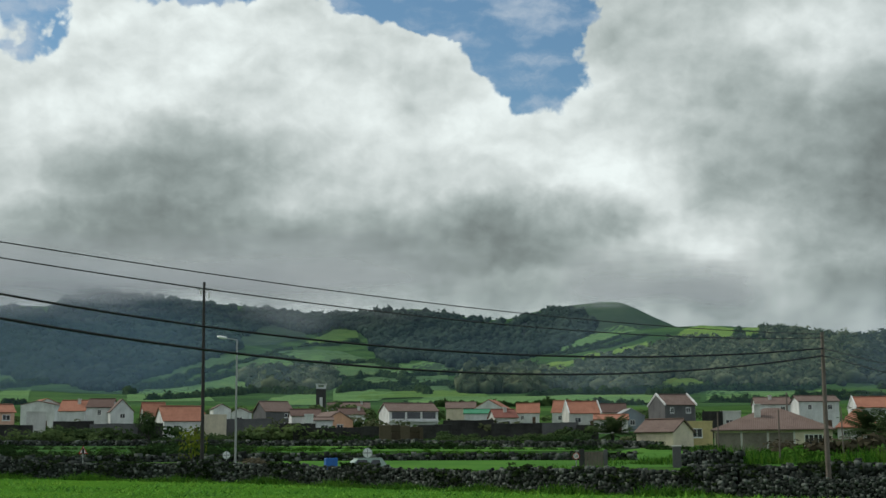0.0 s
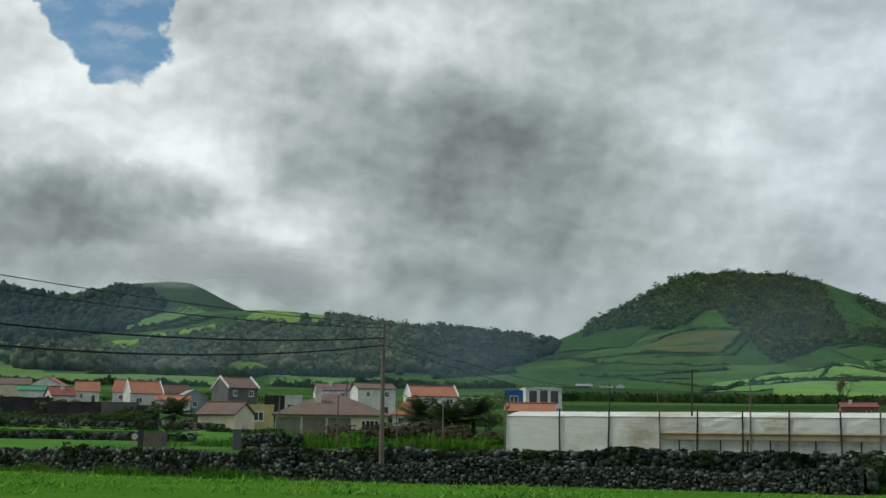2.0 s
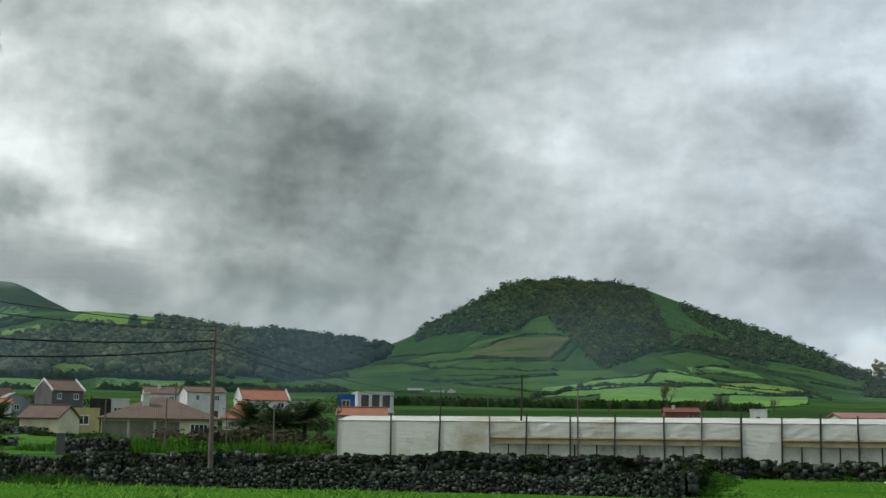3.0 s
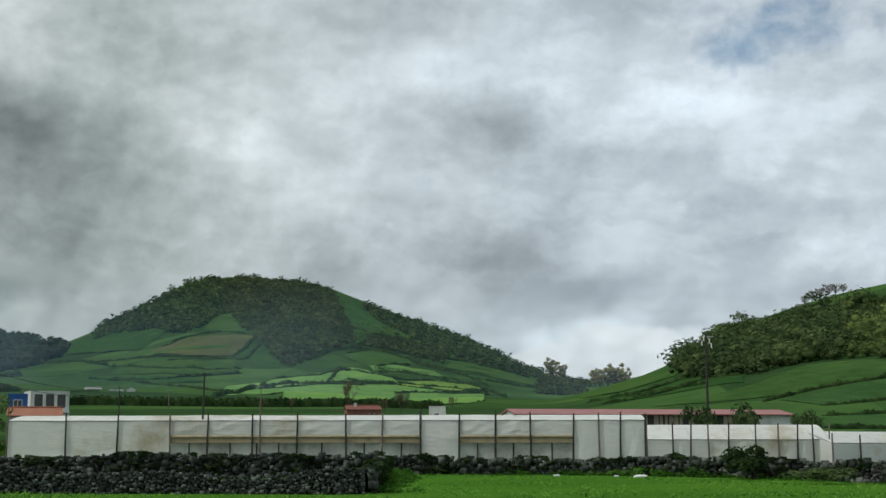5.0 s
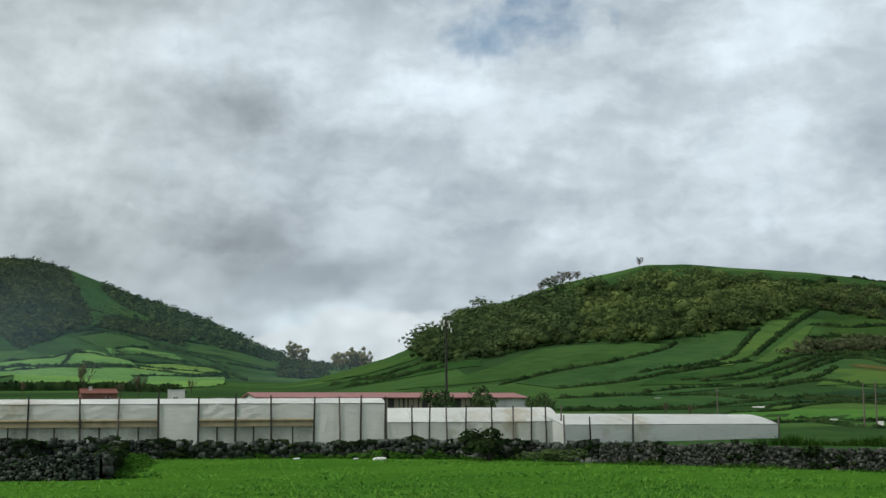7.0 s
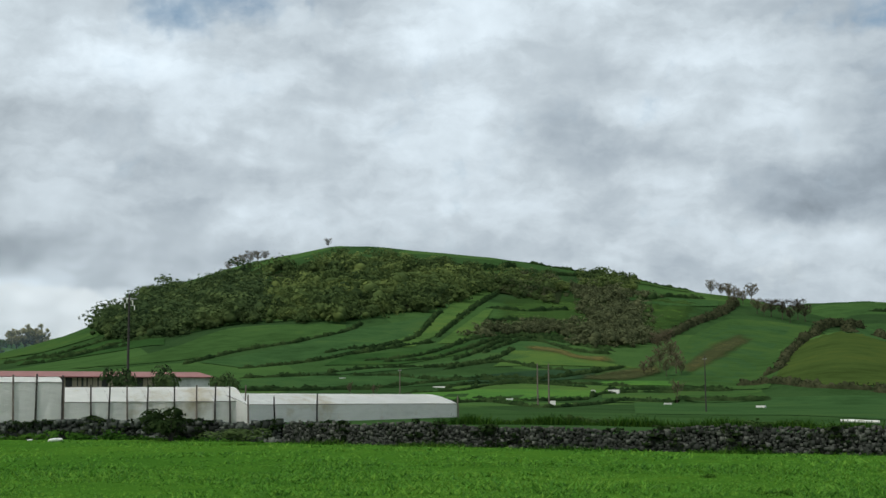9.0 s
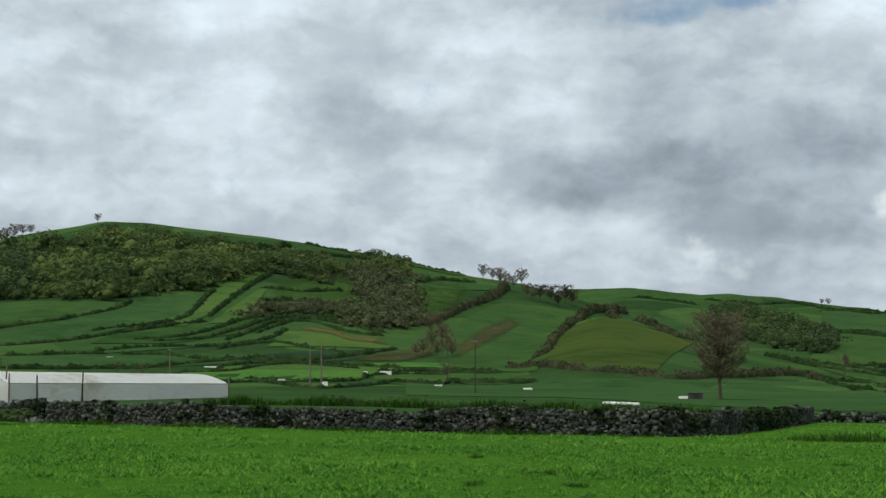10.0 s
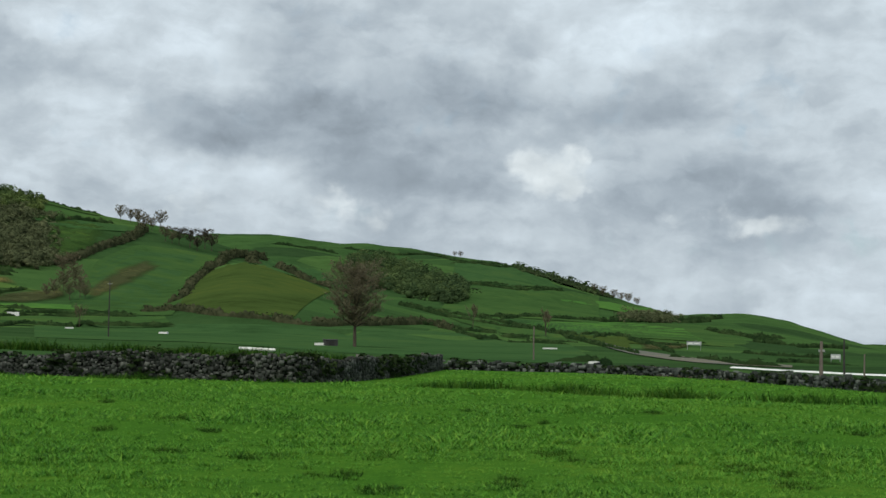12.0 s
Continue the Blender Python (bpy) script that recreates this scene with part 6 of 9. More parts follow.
def stone_wall(line, tall, label, parts=None, seed=0, stone=0.20, tumble=0.12, ivy=0.0, upright=1.0, mat=None):
    """Dry stone wall on the land: a rubble core faced and capped with single stones. parts: bearings whose stones are separate."""
    r = np.random.default_rng(100 + seed)
    p, length = along(line, 0.5)
    xyz = polar_xyz(p[:, 0], p[:, 1])
    wall = thing("stone_wall", Matrix.Translation(xyz[0]), label, "wall", "dry stone walls")
    base = xyz[0]
    tang = np.gradient(xyz[:, :2], axis=0)
    tang /= np.linalg.norm(tang, axis=1)[:, None]
    nrm = np.column_stack([-tang[:, 1], tang[:, 0]])
    toward = -(xyz[:, :2] * nrm).sum(1) > 0
    nrm = np.where(toward[:, None], nrm, -nrm)                    # towards the eye
    s = np.arange(len(p)) * 0.5
    top = tall * (1 + tumble * np.sin(s * 0.31 + seed) * np.sin(s * 0.113 + 2 * seed) + 0.5 * tumble * np.sin(s * 0.9))
    ring = []
    for off, z in ((0.12, -0.3), (0.09, 1.0), (-0.12, 1.0), (-0.16, -0.3)):
        q = np.column_stack([xyz[:, :2] + nrm * off, xyz[:, 2] + (top - 0.2 if z > 0 else z)])
        ring.append(q - base)
    pts = np.stack(ring, 1).reshape(-1, 3)
    n = len(p)
    quads = []
    for k in range(n - 1):
        for j in range(4):
            quads.append((k * 4 + j, k * 4 + (j + 1) % 4, (k + 1) * 4 + (j + 1) % 4, (k + 1) * 4 + j))
    core = new("core", tri_mesh("core", pts, quads, MAT_WALLCORE))
    core.parent = wall
    # stones in uneven courses on the seen face and on top
    rows = max(2, int(tall / (stone * 0.72)))
    P, W, H, A, C, Y = [], [], [], [], [], []
    for row in range(rows + 1):
        q = np.arange(r.uniform(0, stone), length - 0.1, stone)
        q = q + r.normal(0, 0.07, len(q))
        q = q.clip(0, length - 0.01)
        x, y = np.interp(q, s, xyz[:, 0]), np.interp(q, s, xyz[:, 1])
        z = np.interp(q, s, xyz[:, 2])
        tp = np.interp(q, s, top)
        nx, ny = np.interp(q, s, nrm[:, 0]), np.interp(q, s, nrm[:, 1])
        cap = row == rows
        off = r.normal(0.0, 0.10, len(q)) if cap else 0.19 - 0.05 * row / rows + r.normal(0, 0.018, len(q))
        zz = z + tp * ((row + 0.45) / (rows + 0.35)) + r.normal(0, 0.03, len(q))
        if cap:
            zz = z + tp - 0.08 + r.normal(0, 0.05, len(q))
        P.append(np.column_stack([x + nx * off, y + ny * off, zz]))
        w = stone * r.lognormal(0.42, 0.36, len(q)).clip(0.7, 2.8)
        W.append(w)
        H.append(w * r.uniform(0.55, 1.15, len(q)) * (1.0 if cap else upright))
        C.append(np.full(len(q), cap))
        A.append(np.interp(q, s, p[:, 0]))
        Y.append(np.arctan2(ny, nx) + math.pi / 2 + r.normal(0, 0.22, len(q)))
    P, W, H, A, C, Y = (np.concatenate(v) for v in (P, W, H, A, C, Y))
    mat = mat or MAT_STONE
    top_mat = MAT_CAP if mat is MAT_GREYSTONE else mat
    single = np.zeros(len(P), bool)
    if parts:
        idx = np.where((A > parts[0]) & (A < parts[1]))[0][:300]
        single[idx] = True
        kinds = [[tri_mesh("stone", v, f, m) for v, f in ROCKS] for m in (mat, top_mat)]
        for i in idx:
            ob = new("stone", kinds[int(C[i])][i % len(ROCKS)])
            ob.parent = wall
            ob.matrix_local = Matrix.LocRotScale(Vector(P[i] - base), Euler((r.uniform(-0.3, 0.3), r.uniform(-0.3, 0.3), Y[i])), Vector((W[i], W[i], H[i])))
    for pick, m, word in ((~single & ~C, mat, "stones"), (~single & C, top_mat, "cap_stones")):
        V, F = scatter(ROCKS, (P - base)[pick], W[pick], H[pick], r, Y[pick])
        st = new(word, tri_mesh(word, V, F, m))
        st.parent = wall
        st["kind"] = "stuff"
    if ivy:
        m = r.uniform(size=len(P)) < ivy * (0.5 + 0.5 * np.sin(A * 1.9 + seed))
        if m.any():
            V, F = scatter(BUSH, (P - base)[m] + np.array([0, 0, -0.1]), np.full(m.sum(), 0.55) * r.uniform(0.6, 1.5, m.sum()), np.full(m.sum(), 0.4), r)
            iv = new("creeper", tri_mesh("creeper", V, F, LEAF["ivy"]))
            iv.parent = wall
            iv["label"] = "dark creeper and weeds"
            iv["kind"] = "stuff"
    return wall


stone_wall(FRONT_WALL[:7], 1.2, "tumbled black lava stone wall along the meadow", seed=1, ivy=0.10, stone=0.13)
stone_wall(FRONT_WALL[6:], 0.85, "low heap of black lava stones along the meadow", seed=2, tumble=0.25, stone=0.09)
stone_wall(SIDE_WALL, 1.0, "overgrown lava stone wall running back", seed=3, ivy=0.5)
stone_wall(INNER_WALL, 1.25, "dark overgrown lava stone wall before the greenhouse", seed=4, ivy=0.45)
stone_wall(BACK_WALL[:4], 1.0, "dark overgrown lava stone wall before the greenhouse", seed=5, ivy=0.5)
stone_wall(BACK_WALL[3:], 1.0, "weathered grey lava stone wall across the meadow", parts=(67, 74), seed=6, ivy=0.06, stone=0.105, upright=1.05, mat=MAT_GREYSTONE)
stone_wall(RIGHT_WALL, 0.55, "low lava stone wall with brown scrub", seed=7, ivy=0.35)
# terrace walls below the village
stone_wall([(-24, 130), (-11, 127), (-4, 126), (3, 124), (8, 121)], 0.6, "dark terrace wall below the village", seed=8, ivy=0.9, stone=0.3)
stone_wall([(-24, 108), (-12, 106), (-9, 105)], 0.5, "dark terrace wall below the village", seed=9, ivy=0.9, stone=0.3)
stone_wall([(-24, 215), (-12, 205), (-4, 195), (5, 175), (9, 168)], 0.8, "dark terrace wall below the village", seed=10, ivy=0.9, stone=0.35)


def bank(line, tall, leaf, label, step=0.5, wide=1.0, name="overgrown_bank", grass=None):
    """A strip of weeds, shrubs or rank grass."""
    p, length = along(line, step)
    xyz = polar_xyz(p[:, 0], p[:, 1])
    xyz = np.repeat(xyz, 3, axis=0)
    xyz[:, :2] += RNG.normal(0, wide * 0.5, (len(xyz), 2))
    xyz[:, 2] -= 0.1
    n = len(xyz)
    h = tall * RNG.lognormal(0, 0.3, n).clip(0.4, 1.6) * (0.85 + 0.35 * np.sin(np.arange(n) * 0.05 + len(line)))
    V, F = scatter(TUFT_RANK if grass else BUSH_NEAR, xyz, h * 1.3 + 0.15, h, RNG)
    return tagged(new(name, tri_mesh(name, V, F, grass if grass else LEAF[leaf])), label, "vegetation", kind="stuff")


bank([(-24, 107), (-18, 99), (-11, 92), (-6.7, 87), (-2, 79), (5.4, 66), (12, 59.6)], 0.42, "weed", "long weeds along the foot of the stone wall", 0.16, 0.8, grass=MAT_TUSSOCK)
bank([(9.5, 118), (13, 116), (17, 117), (20.8, 116)], 0.9, "weed", "lush green weed bank below the houses", 0.35, 2.6)
bank([(7.5, 113), (11, 112), (15, 111), (20.8, 111)], 0.95, "weed", "long grass on the bank below the houses", 0.3, 2.4, grass=MAT_TUSSOCK)
bank([(9.5, 121), (13, 119.5), (17, 120), (20.8, 119)], 1.5, "brownscrub", "brown brush on top of the weed bank", 0.6, 1.0)
bank([(2, 101), (5, 100), (7.5, 99.5), (9.4, 100)], 0.5, "weed", "long grass before the gate", 0.25, 2.6, grass=MAT_TUSSOCK)
stone_wall([(9.75, 107.5), (10.8, 107.2), (12.2, 106.5)], 1.15, "dark heap of lava stones beside the gate pier", seed=11, ivy=0.2)
bank([(-24, 150), (-10, 148), (0, 146), (8, 140)], 0.5, "weed", "rank grass on the terrace", 0.9, 2.5)
bank([(-24, 190), (-10, 180), (-1, 172), (7, 160)], 0.8, "hedge", "low dark hedge on the terrace", 0.7, 1.2)
bank([(-24, 240), (-10, 238), (0, 228), (8, 205)], 0.9, "hedge", "low dark hedge under the village walls", 0.8, 1.2)
bank([(-24, 138), (-16, 137), (-9, 135)], 0.85, "hedge", "dark brambles on the terrace", 0.5, 2.2)
bank([(-24, 116), (-14, 113), (-6, 111)], 0.5, "hedge", "dark brambles on the terrace", 0.6, 1.4)
bank([(-14, 170), (-7, 165), (-3, 163)], 0.6, "weed", "rank grass on the terrace", 0.7, 3.0)
bank([(35.7, 78.3), (42, 78.2), (50, 74.2), (55, 68.2)], 0.42, "weed", "weeds along the foot of the stone wall", 0.6, 0.9)
bank([(55, 68), (60, 62), (64, 59), (73.5, 56), (79, 54)], 0.26, "weed", "long grass along the foot of the stone wall", 0.16, 0.7, grass=MAT_RANK)
bank([(35.4, 54), (35.7, 65), (36, 77)], 0.5, "weed", "weeds along the foot of the stone wall", 0.5, 0.8)
bank([(61.5, 106), (68, 110), (73, 110), (77, 103), (80.5, 97), (84, 96)], 0.62, "ivy2", "dark grassy bank behind the stone wall", 0.16, 1.4, grass=MAT_BANKGRASS)
bank([(63, 109), (68, 113), (73, 113), (77, 106), (80.5, 100)], 0.55, "ivy2", "dark grassy bank behind the stone wall", 0.4, 1.0)
bank([(84.5, 54), (88.5, 55), (93, 49), (97.5, 48), (101.5, 46.5)], 0.34, "hedge", "strip of tall dark rank grass in the meadow", 0.13, 1.3, grass=MAT_RANK)
bank([(86, 92), (91, 93), (95, 87)], 0.55, "brownscrub", "brown bramble on the low wall", 0.5, 0.8)
bank([(95, 86), (98, 80), (100, 76)], 0.45, "brownscrub", "brown bramble on the low wall", 0.5, 0.8)


def bush(az, d, wide, tall, leaf, label, n=700, seed=0, stem=True, lumps=9, size=0.05):
    """A bush or round tree: short stems and a crown of many leaves."""
    t = thing("bush", facing(az, d), label, "bush")
    if stem:
        bm = bmesh.new()
        for k in range(4):
            rod(bm, (0.05 * k, 0, -0.1), (0.25 * wide * math.cos(1.6 * k), 0.25 * wide * math.sin(1.6 * k), tall * 0.6), 0.04 * tall ** 0.5, 0.015)
        part("stem", bm, MAT_DARKWOOD, t)
    v, f = leaf_ball(n, 300 + seed, lumps, 1.0, size)
    v = v * np.array([wide * 1.05, wide * 1.05, tall])
    ob = new("foliage", tri_mesh("foliage", v, f, LEAF[leaf]))
    ob.parent = t
    return t


LEAF["sapling"] = m_foliage("young_yellow_leaf", (0.070, 0.100, 0.016), (0.125, 0.165, 0.022), (0.190, 0.220, 0.035), 0.6)
bush(50.3, 72.5, 2.3, 2.0, "ivy", "dark ivy-covered bush before the greenhouse", 900, 1)
bush(52.9, 66.5, 2.2, 0.85, "wood", "yellowish grass tussock beside the stone wall", 800, 2, False)
bush(-7.3, 98, 2.9, 1.5, "brownscrub", "brown shrub behind the stone wall", 700, 3)
bush(-12.0, 236, 4.2, 5.4, "dark", "round clipped dark green tree by a house", 1300, 4, True, 12, 0.045)
bush(-13.5, 258, 3.0, 2.6, "dark", "dark green shrub in a village garden", 600, 5)
bush(19.75, 150, 3.2, 4.9, "dark", "dense dark green garden tree", 900, 6)
bush(48.5, 140, 3.2, 4.9, "dark", "dark conifer shrub before the barn", 700, 7)
bush(50.0, 141, 3.6, 4.9, "dark", "dark conifer shrub before the barn", 700, 8)
bush(52.6, 142, 2.6, 4.2, "dark", "dark conifer shrub before the barn", 600, 9)
bush(-10.3, 112, 3.0, 3.7, "sapling", "thin yellow-green young tree by the wall", 300, 10, True, 9, 0.04)
bush(8.6, 330, 3.5, 3.0, "scrub", "grey-green shrub in a village garden", 400, 11)
bush(-14.9, 300, 4.0, 3.6, "scrub", "grey-green tree in a village garden", 400, 12)
bush(-2.9, 300, 3.6, 3.4, "dark", "dark green tree in a village garden", 400, 13)

bank([(-24, 232), (-16, 230), (-9, 228)], 1.6, "dark", "dark garden bushes below the houses", 0.9, 2.0)
bank([(-9, 226), (-4, 222), (-2.8, 222)], 0.9, "hedge", "dark garden bushes below the houses", 0.8, 1.6)
bank([(0, 225), (3, 220), (6, 214)], 1.2, "dark", "dark garden bushes below the houses", 0.8, 1.6)
bank([(8.6, 160), (9.5, 158), (11, 150)], 0.9, "hedge", "dark garden bushes below the houses", 0.5, 1.4)

# garden shrubs among the houses
bank([(-18, 243), (-14, 240), (-10, 238), (-6, 236), (-3, 236)], 2.0, "dark", "dense dark garden hedge before the houses", 0.8, 1.6)
bank([(0, 240), (3, 238), (6, 236)], 1.7, "dark", "dense dark garden hedge before the houses", 0.8, 1.6)
bank([(-24, 146), (-16, 142), (-9, 140), (-6, 139)], 1.1, "hedge", "dark brambles on the terrace", 0.5, 3.2)
bank([(-18.5, 300), (-14, 296), (-9, 292), (-3, 290)], 2.8, "scrub", "grey-green garden trees between the houses", 3.2, 9.0)
bank([(-18.5, 256), (-15, 252), (-12.6, 250)], 2.4, "dark", "dark garden bushes below the houses", 1.6, 2.6)
bank([(-18.5, 420), (-8, 415), (2, 412), (10, 400)], 4.2, "dark", "dark trees behind the village", 3.6, 10.0)
bank([(0, 300), (4, 296), (8, 290)], 2.6, "scrub", "grey-green garden trees between the houses", 3.0, 8.0)
bank([(10.8, 252), (13, 248), (16, 246), (20, 248)], 3.0, "dark", "dark garden bushes below the houses", 2.4, 4.0)
gr = random.Random(21)
for k in range(34):
    az = -17.5 + 28.5 * (k + gr.random()) / 34
    d = gr.uniform(240, 292) if az < 7 else gr.uniform(185, 205)
    wide = gr.uniform(1.8, 4.2)
    bush(az, d, wide, wide * gr.uniform(0.6, 1.0), gr.choice(("dark", "hedge", "scrub", "dark")), "dark green shrub among the village gardens", 150, 60 + k, False, 6, 0.10)

# ---- greenhouses ----
MAT_NET = m_plain("dusty_grey_film", (0.70, 0.72, 0.68), 0.5, 0.7, 0.55, bump=0.2, streak=True)
MAT_EAVE = m_plain("grimy_eave_rail", (0.30, 0.29, 0.26), 0.7, 1.2, 0.5)
MAT_BEAM = m_plain("tan_rolled_film", (0.34, 0.285, 0.185), 0.8, 1.5, 0.4)
MAT_STEEL = m_plain("galvanised_steel", (0.35, 0.36, 0.36), 0.45, 3, 0.2, 0.5, 0.7)


def line_frame(az0, d0, az1, d1):
    """A frame at the first place whose x axis runs to the second; and the length."""
    a, b = at(az0, d0), at(az1, d1)
    z = min(a.z, b.z) - 0.05
    turn = math.degrees(math.atan2(b.y - a.y, b.x - a.x))
    return pose(a.x, a.y, z, 0, 0, turn), math.hypot(b.x - a.x, b.y - a.y), max(a.z, b.z) - z


def sheet(xs, prof, thick, seed, wave=0.04):
    """A film panel: the profile (y, z) swept along xs, a little slack, with thickness."""
    r = np.random.default_rng(seed)
    bm = bmesh.new()
    ph = r.uniform(0, 6.28, 3)
    grid = []
    for x in xs:
        row = []
        for j, (y, z) in enumerate(prof):
            u = (x - xs[0]) / (xs[-1] - xs[0])
            slack = wave * math.sin(math.pi * u) * (math.sin(4.1 * j + ph[0]) * 0.6 + math.sin(9 * u + ph[1]) * 0.4)
            row.append(bm.verts.new((x, y - abs(slack), z + 0.5 * slack * (0 < j < len(prof) - 1) - (0.035 * math.sin(math.pi * u) if j == len(prof) - 1 else 0))))
        grid.append(row)
    fs = []
    for a, b in zip(grid, grid[1:]):
        for j in range(len(prof) - 1):
            fs.append(bm.faces.new((a[j], b[j], b[j + 1], a[j + 1])))
    bmesh.ops.solidify(bm, geom=fs, thickness=thick)
    return bm


def greenhouse(az0, d0, az1, d1, tall, posts, open_bays, label, deep=7.0, eave=0.88, rim=0.12, mid_posts=True):
    """A long film tunnel on timber posts. posts: bearings of the front posts; open_bays: bearings between which the side is rolled up."""
    m, length, rise = line_frame(az0, d0, az1, d1)
    g = thing("greenhouse", m, label, "greenhouse", "film greenhouses")
    a0, a1 = at(az0, d0), at(az1, d1)
    inv = m.inverted()

    def x_of(az):
        # where the bearing meets the front line
        c, s = math.cos(radians(az)), math.sin(radians(az))
        ex, ey = a1.x - a0.x, a1.y - a0.y
        k = (a0.y * s - a0.x * c) / (ex * c - ey * s)
        return k * length

    xs = sorted({0.0, length, *[x_of(p) for p in posts]})
    cuts = [xs[0]]
    for x in xs[1:]:
        if x - cuts[-1] > 0.5:
            cuts.append(x)
    ze = tall * eave
    arch = [(deep * 0.5 * u, ze + (tall - ze) * (1 - (1 - u) ** 1.7)) for u in np.linspace(0, 1, 7)]
    back = [(deep * (1 - 0.5 * u), ze + (tall - ze) * (1 - (1 - u) ** 1.7)) for u in np.linspace(1, 0, 6)] + [(deep, rise)]
    spans = [(x_of(a), x_of(b)) for a, b in open_bays]
    for k, (x0, x1) in enumerate(zip(cuts, cuts[1:])):
        mid = (x0 + x1) / 2
        is_open = any(a - 0.1 < mid < b + 0.1 for a, b in spans)
        pts = np.linspace(x0 + 0.01, x1 - 0.01, 5)
        low = tall * 0.60 if is_open else -0.9
        front = [(0.0, low), (-0.02, low + (ze - low) * 0.35), (-0.02, low + (ze - low) * 0.7)] + arch
        part("film_panel", sheet(pts, front, 0.012, k, 0.08), MAT_FILM, g)
        lip = bmesh.new()
        rod(lip, (x0, -0.035, ze - 0.02), (x1, -0.035, ze - 0.02), 0.035, 0.035, 6, 4, 0.012)
        part("eave_rail", lip, MAT_EAVE, g, "grimy eave rail holding the film")
        part("rear_film", sheet(pts, back, 0.012, 900 + k, 0.02), MAT_FILM, g)
        if is_open:
            roll = bmesh.new()
            rod(roll, (x0, -0.03, low - 0.12), (x1, -0.03, low - 0.12), 0.11, 0.11, 8)
            part("rolled_film", roll, MAT_BEAM, g, "tan rolled-up side film")
            part("beam", boxes((x0, x1, -0.06, 0.06, low - 0.55, low - 0.22)), MAT_BEAM, g, "timber rail")
            part("side_net", sheet(pts, [(0.16, -0.9), (0.15, low * 0.5), (0.14, low)], 0.012, 300 + k, 0.03), MAT_NET, g, "dusty grey inner film")
            if mid_posts:
                bm = bmesh.new()
                rod(bm, (mid, 0.05, -0.1), (mid, 0.05, low), 0.055, 0.05)
                part("short_post", bm, MAT_DARKWOOD, g)
    for k, x in enumerate(cuts):
        bm = bmesh.new()
        h = tall + rim * (0.6 + 0.5 * math.sin(k * 2.1))
        rod(bm, (x, -0.12, -0.2), (x + 0.05 * math.sin(k * 3.7), -0.10, h), 0.075, 0.055, 7, 4, 0.02)
        part("post", bm, MAT_DARKWOOD if k % 3 else MAT_WOOD, g)
        hoop = bmesh.new()
        prof = [(0, ze)] + arch + back[1:-1]
        for p, q in zip(prof, prof[1:]):
            if (Vector((0, *p)) - Vector((0, *q))).length > 0.01:
                rod(hoop, (x, p[0], p[1] - 0.04), (x, q[0], q[1] - 0.04), 0.025, 0.025, 5)
        part("hoop", hoop, MAT_STEEL, g)
    # closed ends
    for x in (0.02, length - 0.02):
        bm = bmesh.new()
        ring = [(0, -0.9)] + arch + back[1:]
        vs = [bm.verts.new((x, y, z - 0.02)) for y, z in ring]
        f = bm.faces.new(vs)
        bmesh.ops.solidify(bm, geom=[f], thickness=0.012)
        part("end_film", bm, MAT_FILM, g)
    return g


POSTS_1 = [22.72, 24.69, 26.79, 28.25, 30.07, 30.38, 31.86, 33.88, 35.33, 36.93, 37.16, 38.51, 40.0, 40.28, 41.45, 43.17, 44.24, 45.09]
greenhouse(20.5, 103, 46.1, 97, 3.62, POSTS_1, [(26.79, 36.93), (38.51, 43.17)], "long white film greenhouse on dark timber posts, sides partly rolled up")
greenhouse(46.15, 108, 53.3, 111, 2.95, [47.2, 47.9, 48.62, 49.4, 50.48, 51.36, 52.09, 52.7], [], "white film greenhouse with grey sides and a low curved roof", eave=0.60)
greenhouse(53.4, 110, 62.0, 134, 2.45, [54.46, 56.2], [], "low white film tunnel greenhouse beyond the stone wall", eave=0.62, rim=-0.3)


# ---- poles, lamps and cables ----
MAT_CABLE = m_plain("black_cable", (0.012, 0.012, 0.013), 0.6, 3, 0.2)
MAT_PORCELAIN = m_plain("white_insulator", (0.75, 0.75, 0.72), 0.25, 3, 0.1, 0.6)
MAT_LAMPGLASS = m_plain("lamp_shell", (0.72, 0.74, 0.74), 0.3, 3, 0.1, 0.5)


def utility_pole(az, d, tall, label, r=0.13, mat=None, arm=0.0, insulators=0, lean=0.0, group="utility poles"):
    t = thing("utility_pole", facing(az, d), label, "pole", group)
    bm = bmesh.new()
    rod(bm, (0, 0, -0.3), (lean * tall, 0, tall), r, r * 0.62, 10, 6, 0.02)
    part("shaft", bm, mat or MAT_WOOD, t)
    if arm:
        part("crossarm", boxes((lean * tall - arm / 2, lean * tall + arm / 2, -0.05, 0.05, tall - 0.55, tall - 0.43)), MAT_STEEL, t)
    for k in range(insulators):
        bm = bmesh.new()
        x = lean * tall + (k % 2 * 2 - 1) * (0.25 + 0.1 * k)
        z = tall - 0.9 - 0.55 * (k // 2) - 0.25 * (k % 2)
        rod(bm, (x, -0.05, z), (x, -0.05, z + 0.45), 0.06, 0.06, 8)
        rod(bm, (x, -0.05, z + 0.45), (lean * tall, 0, z + 0.55), 0.025, 0.025, 5)
        part("insulator", bm, MAT_PORCELAIN, t)
    return t


def top_of(az, d, el):
    """Height above the land at which a thing at that place shows at that angle."""
    return EYE + d * math.tan(radians(el)) - float(height(az, d))


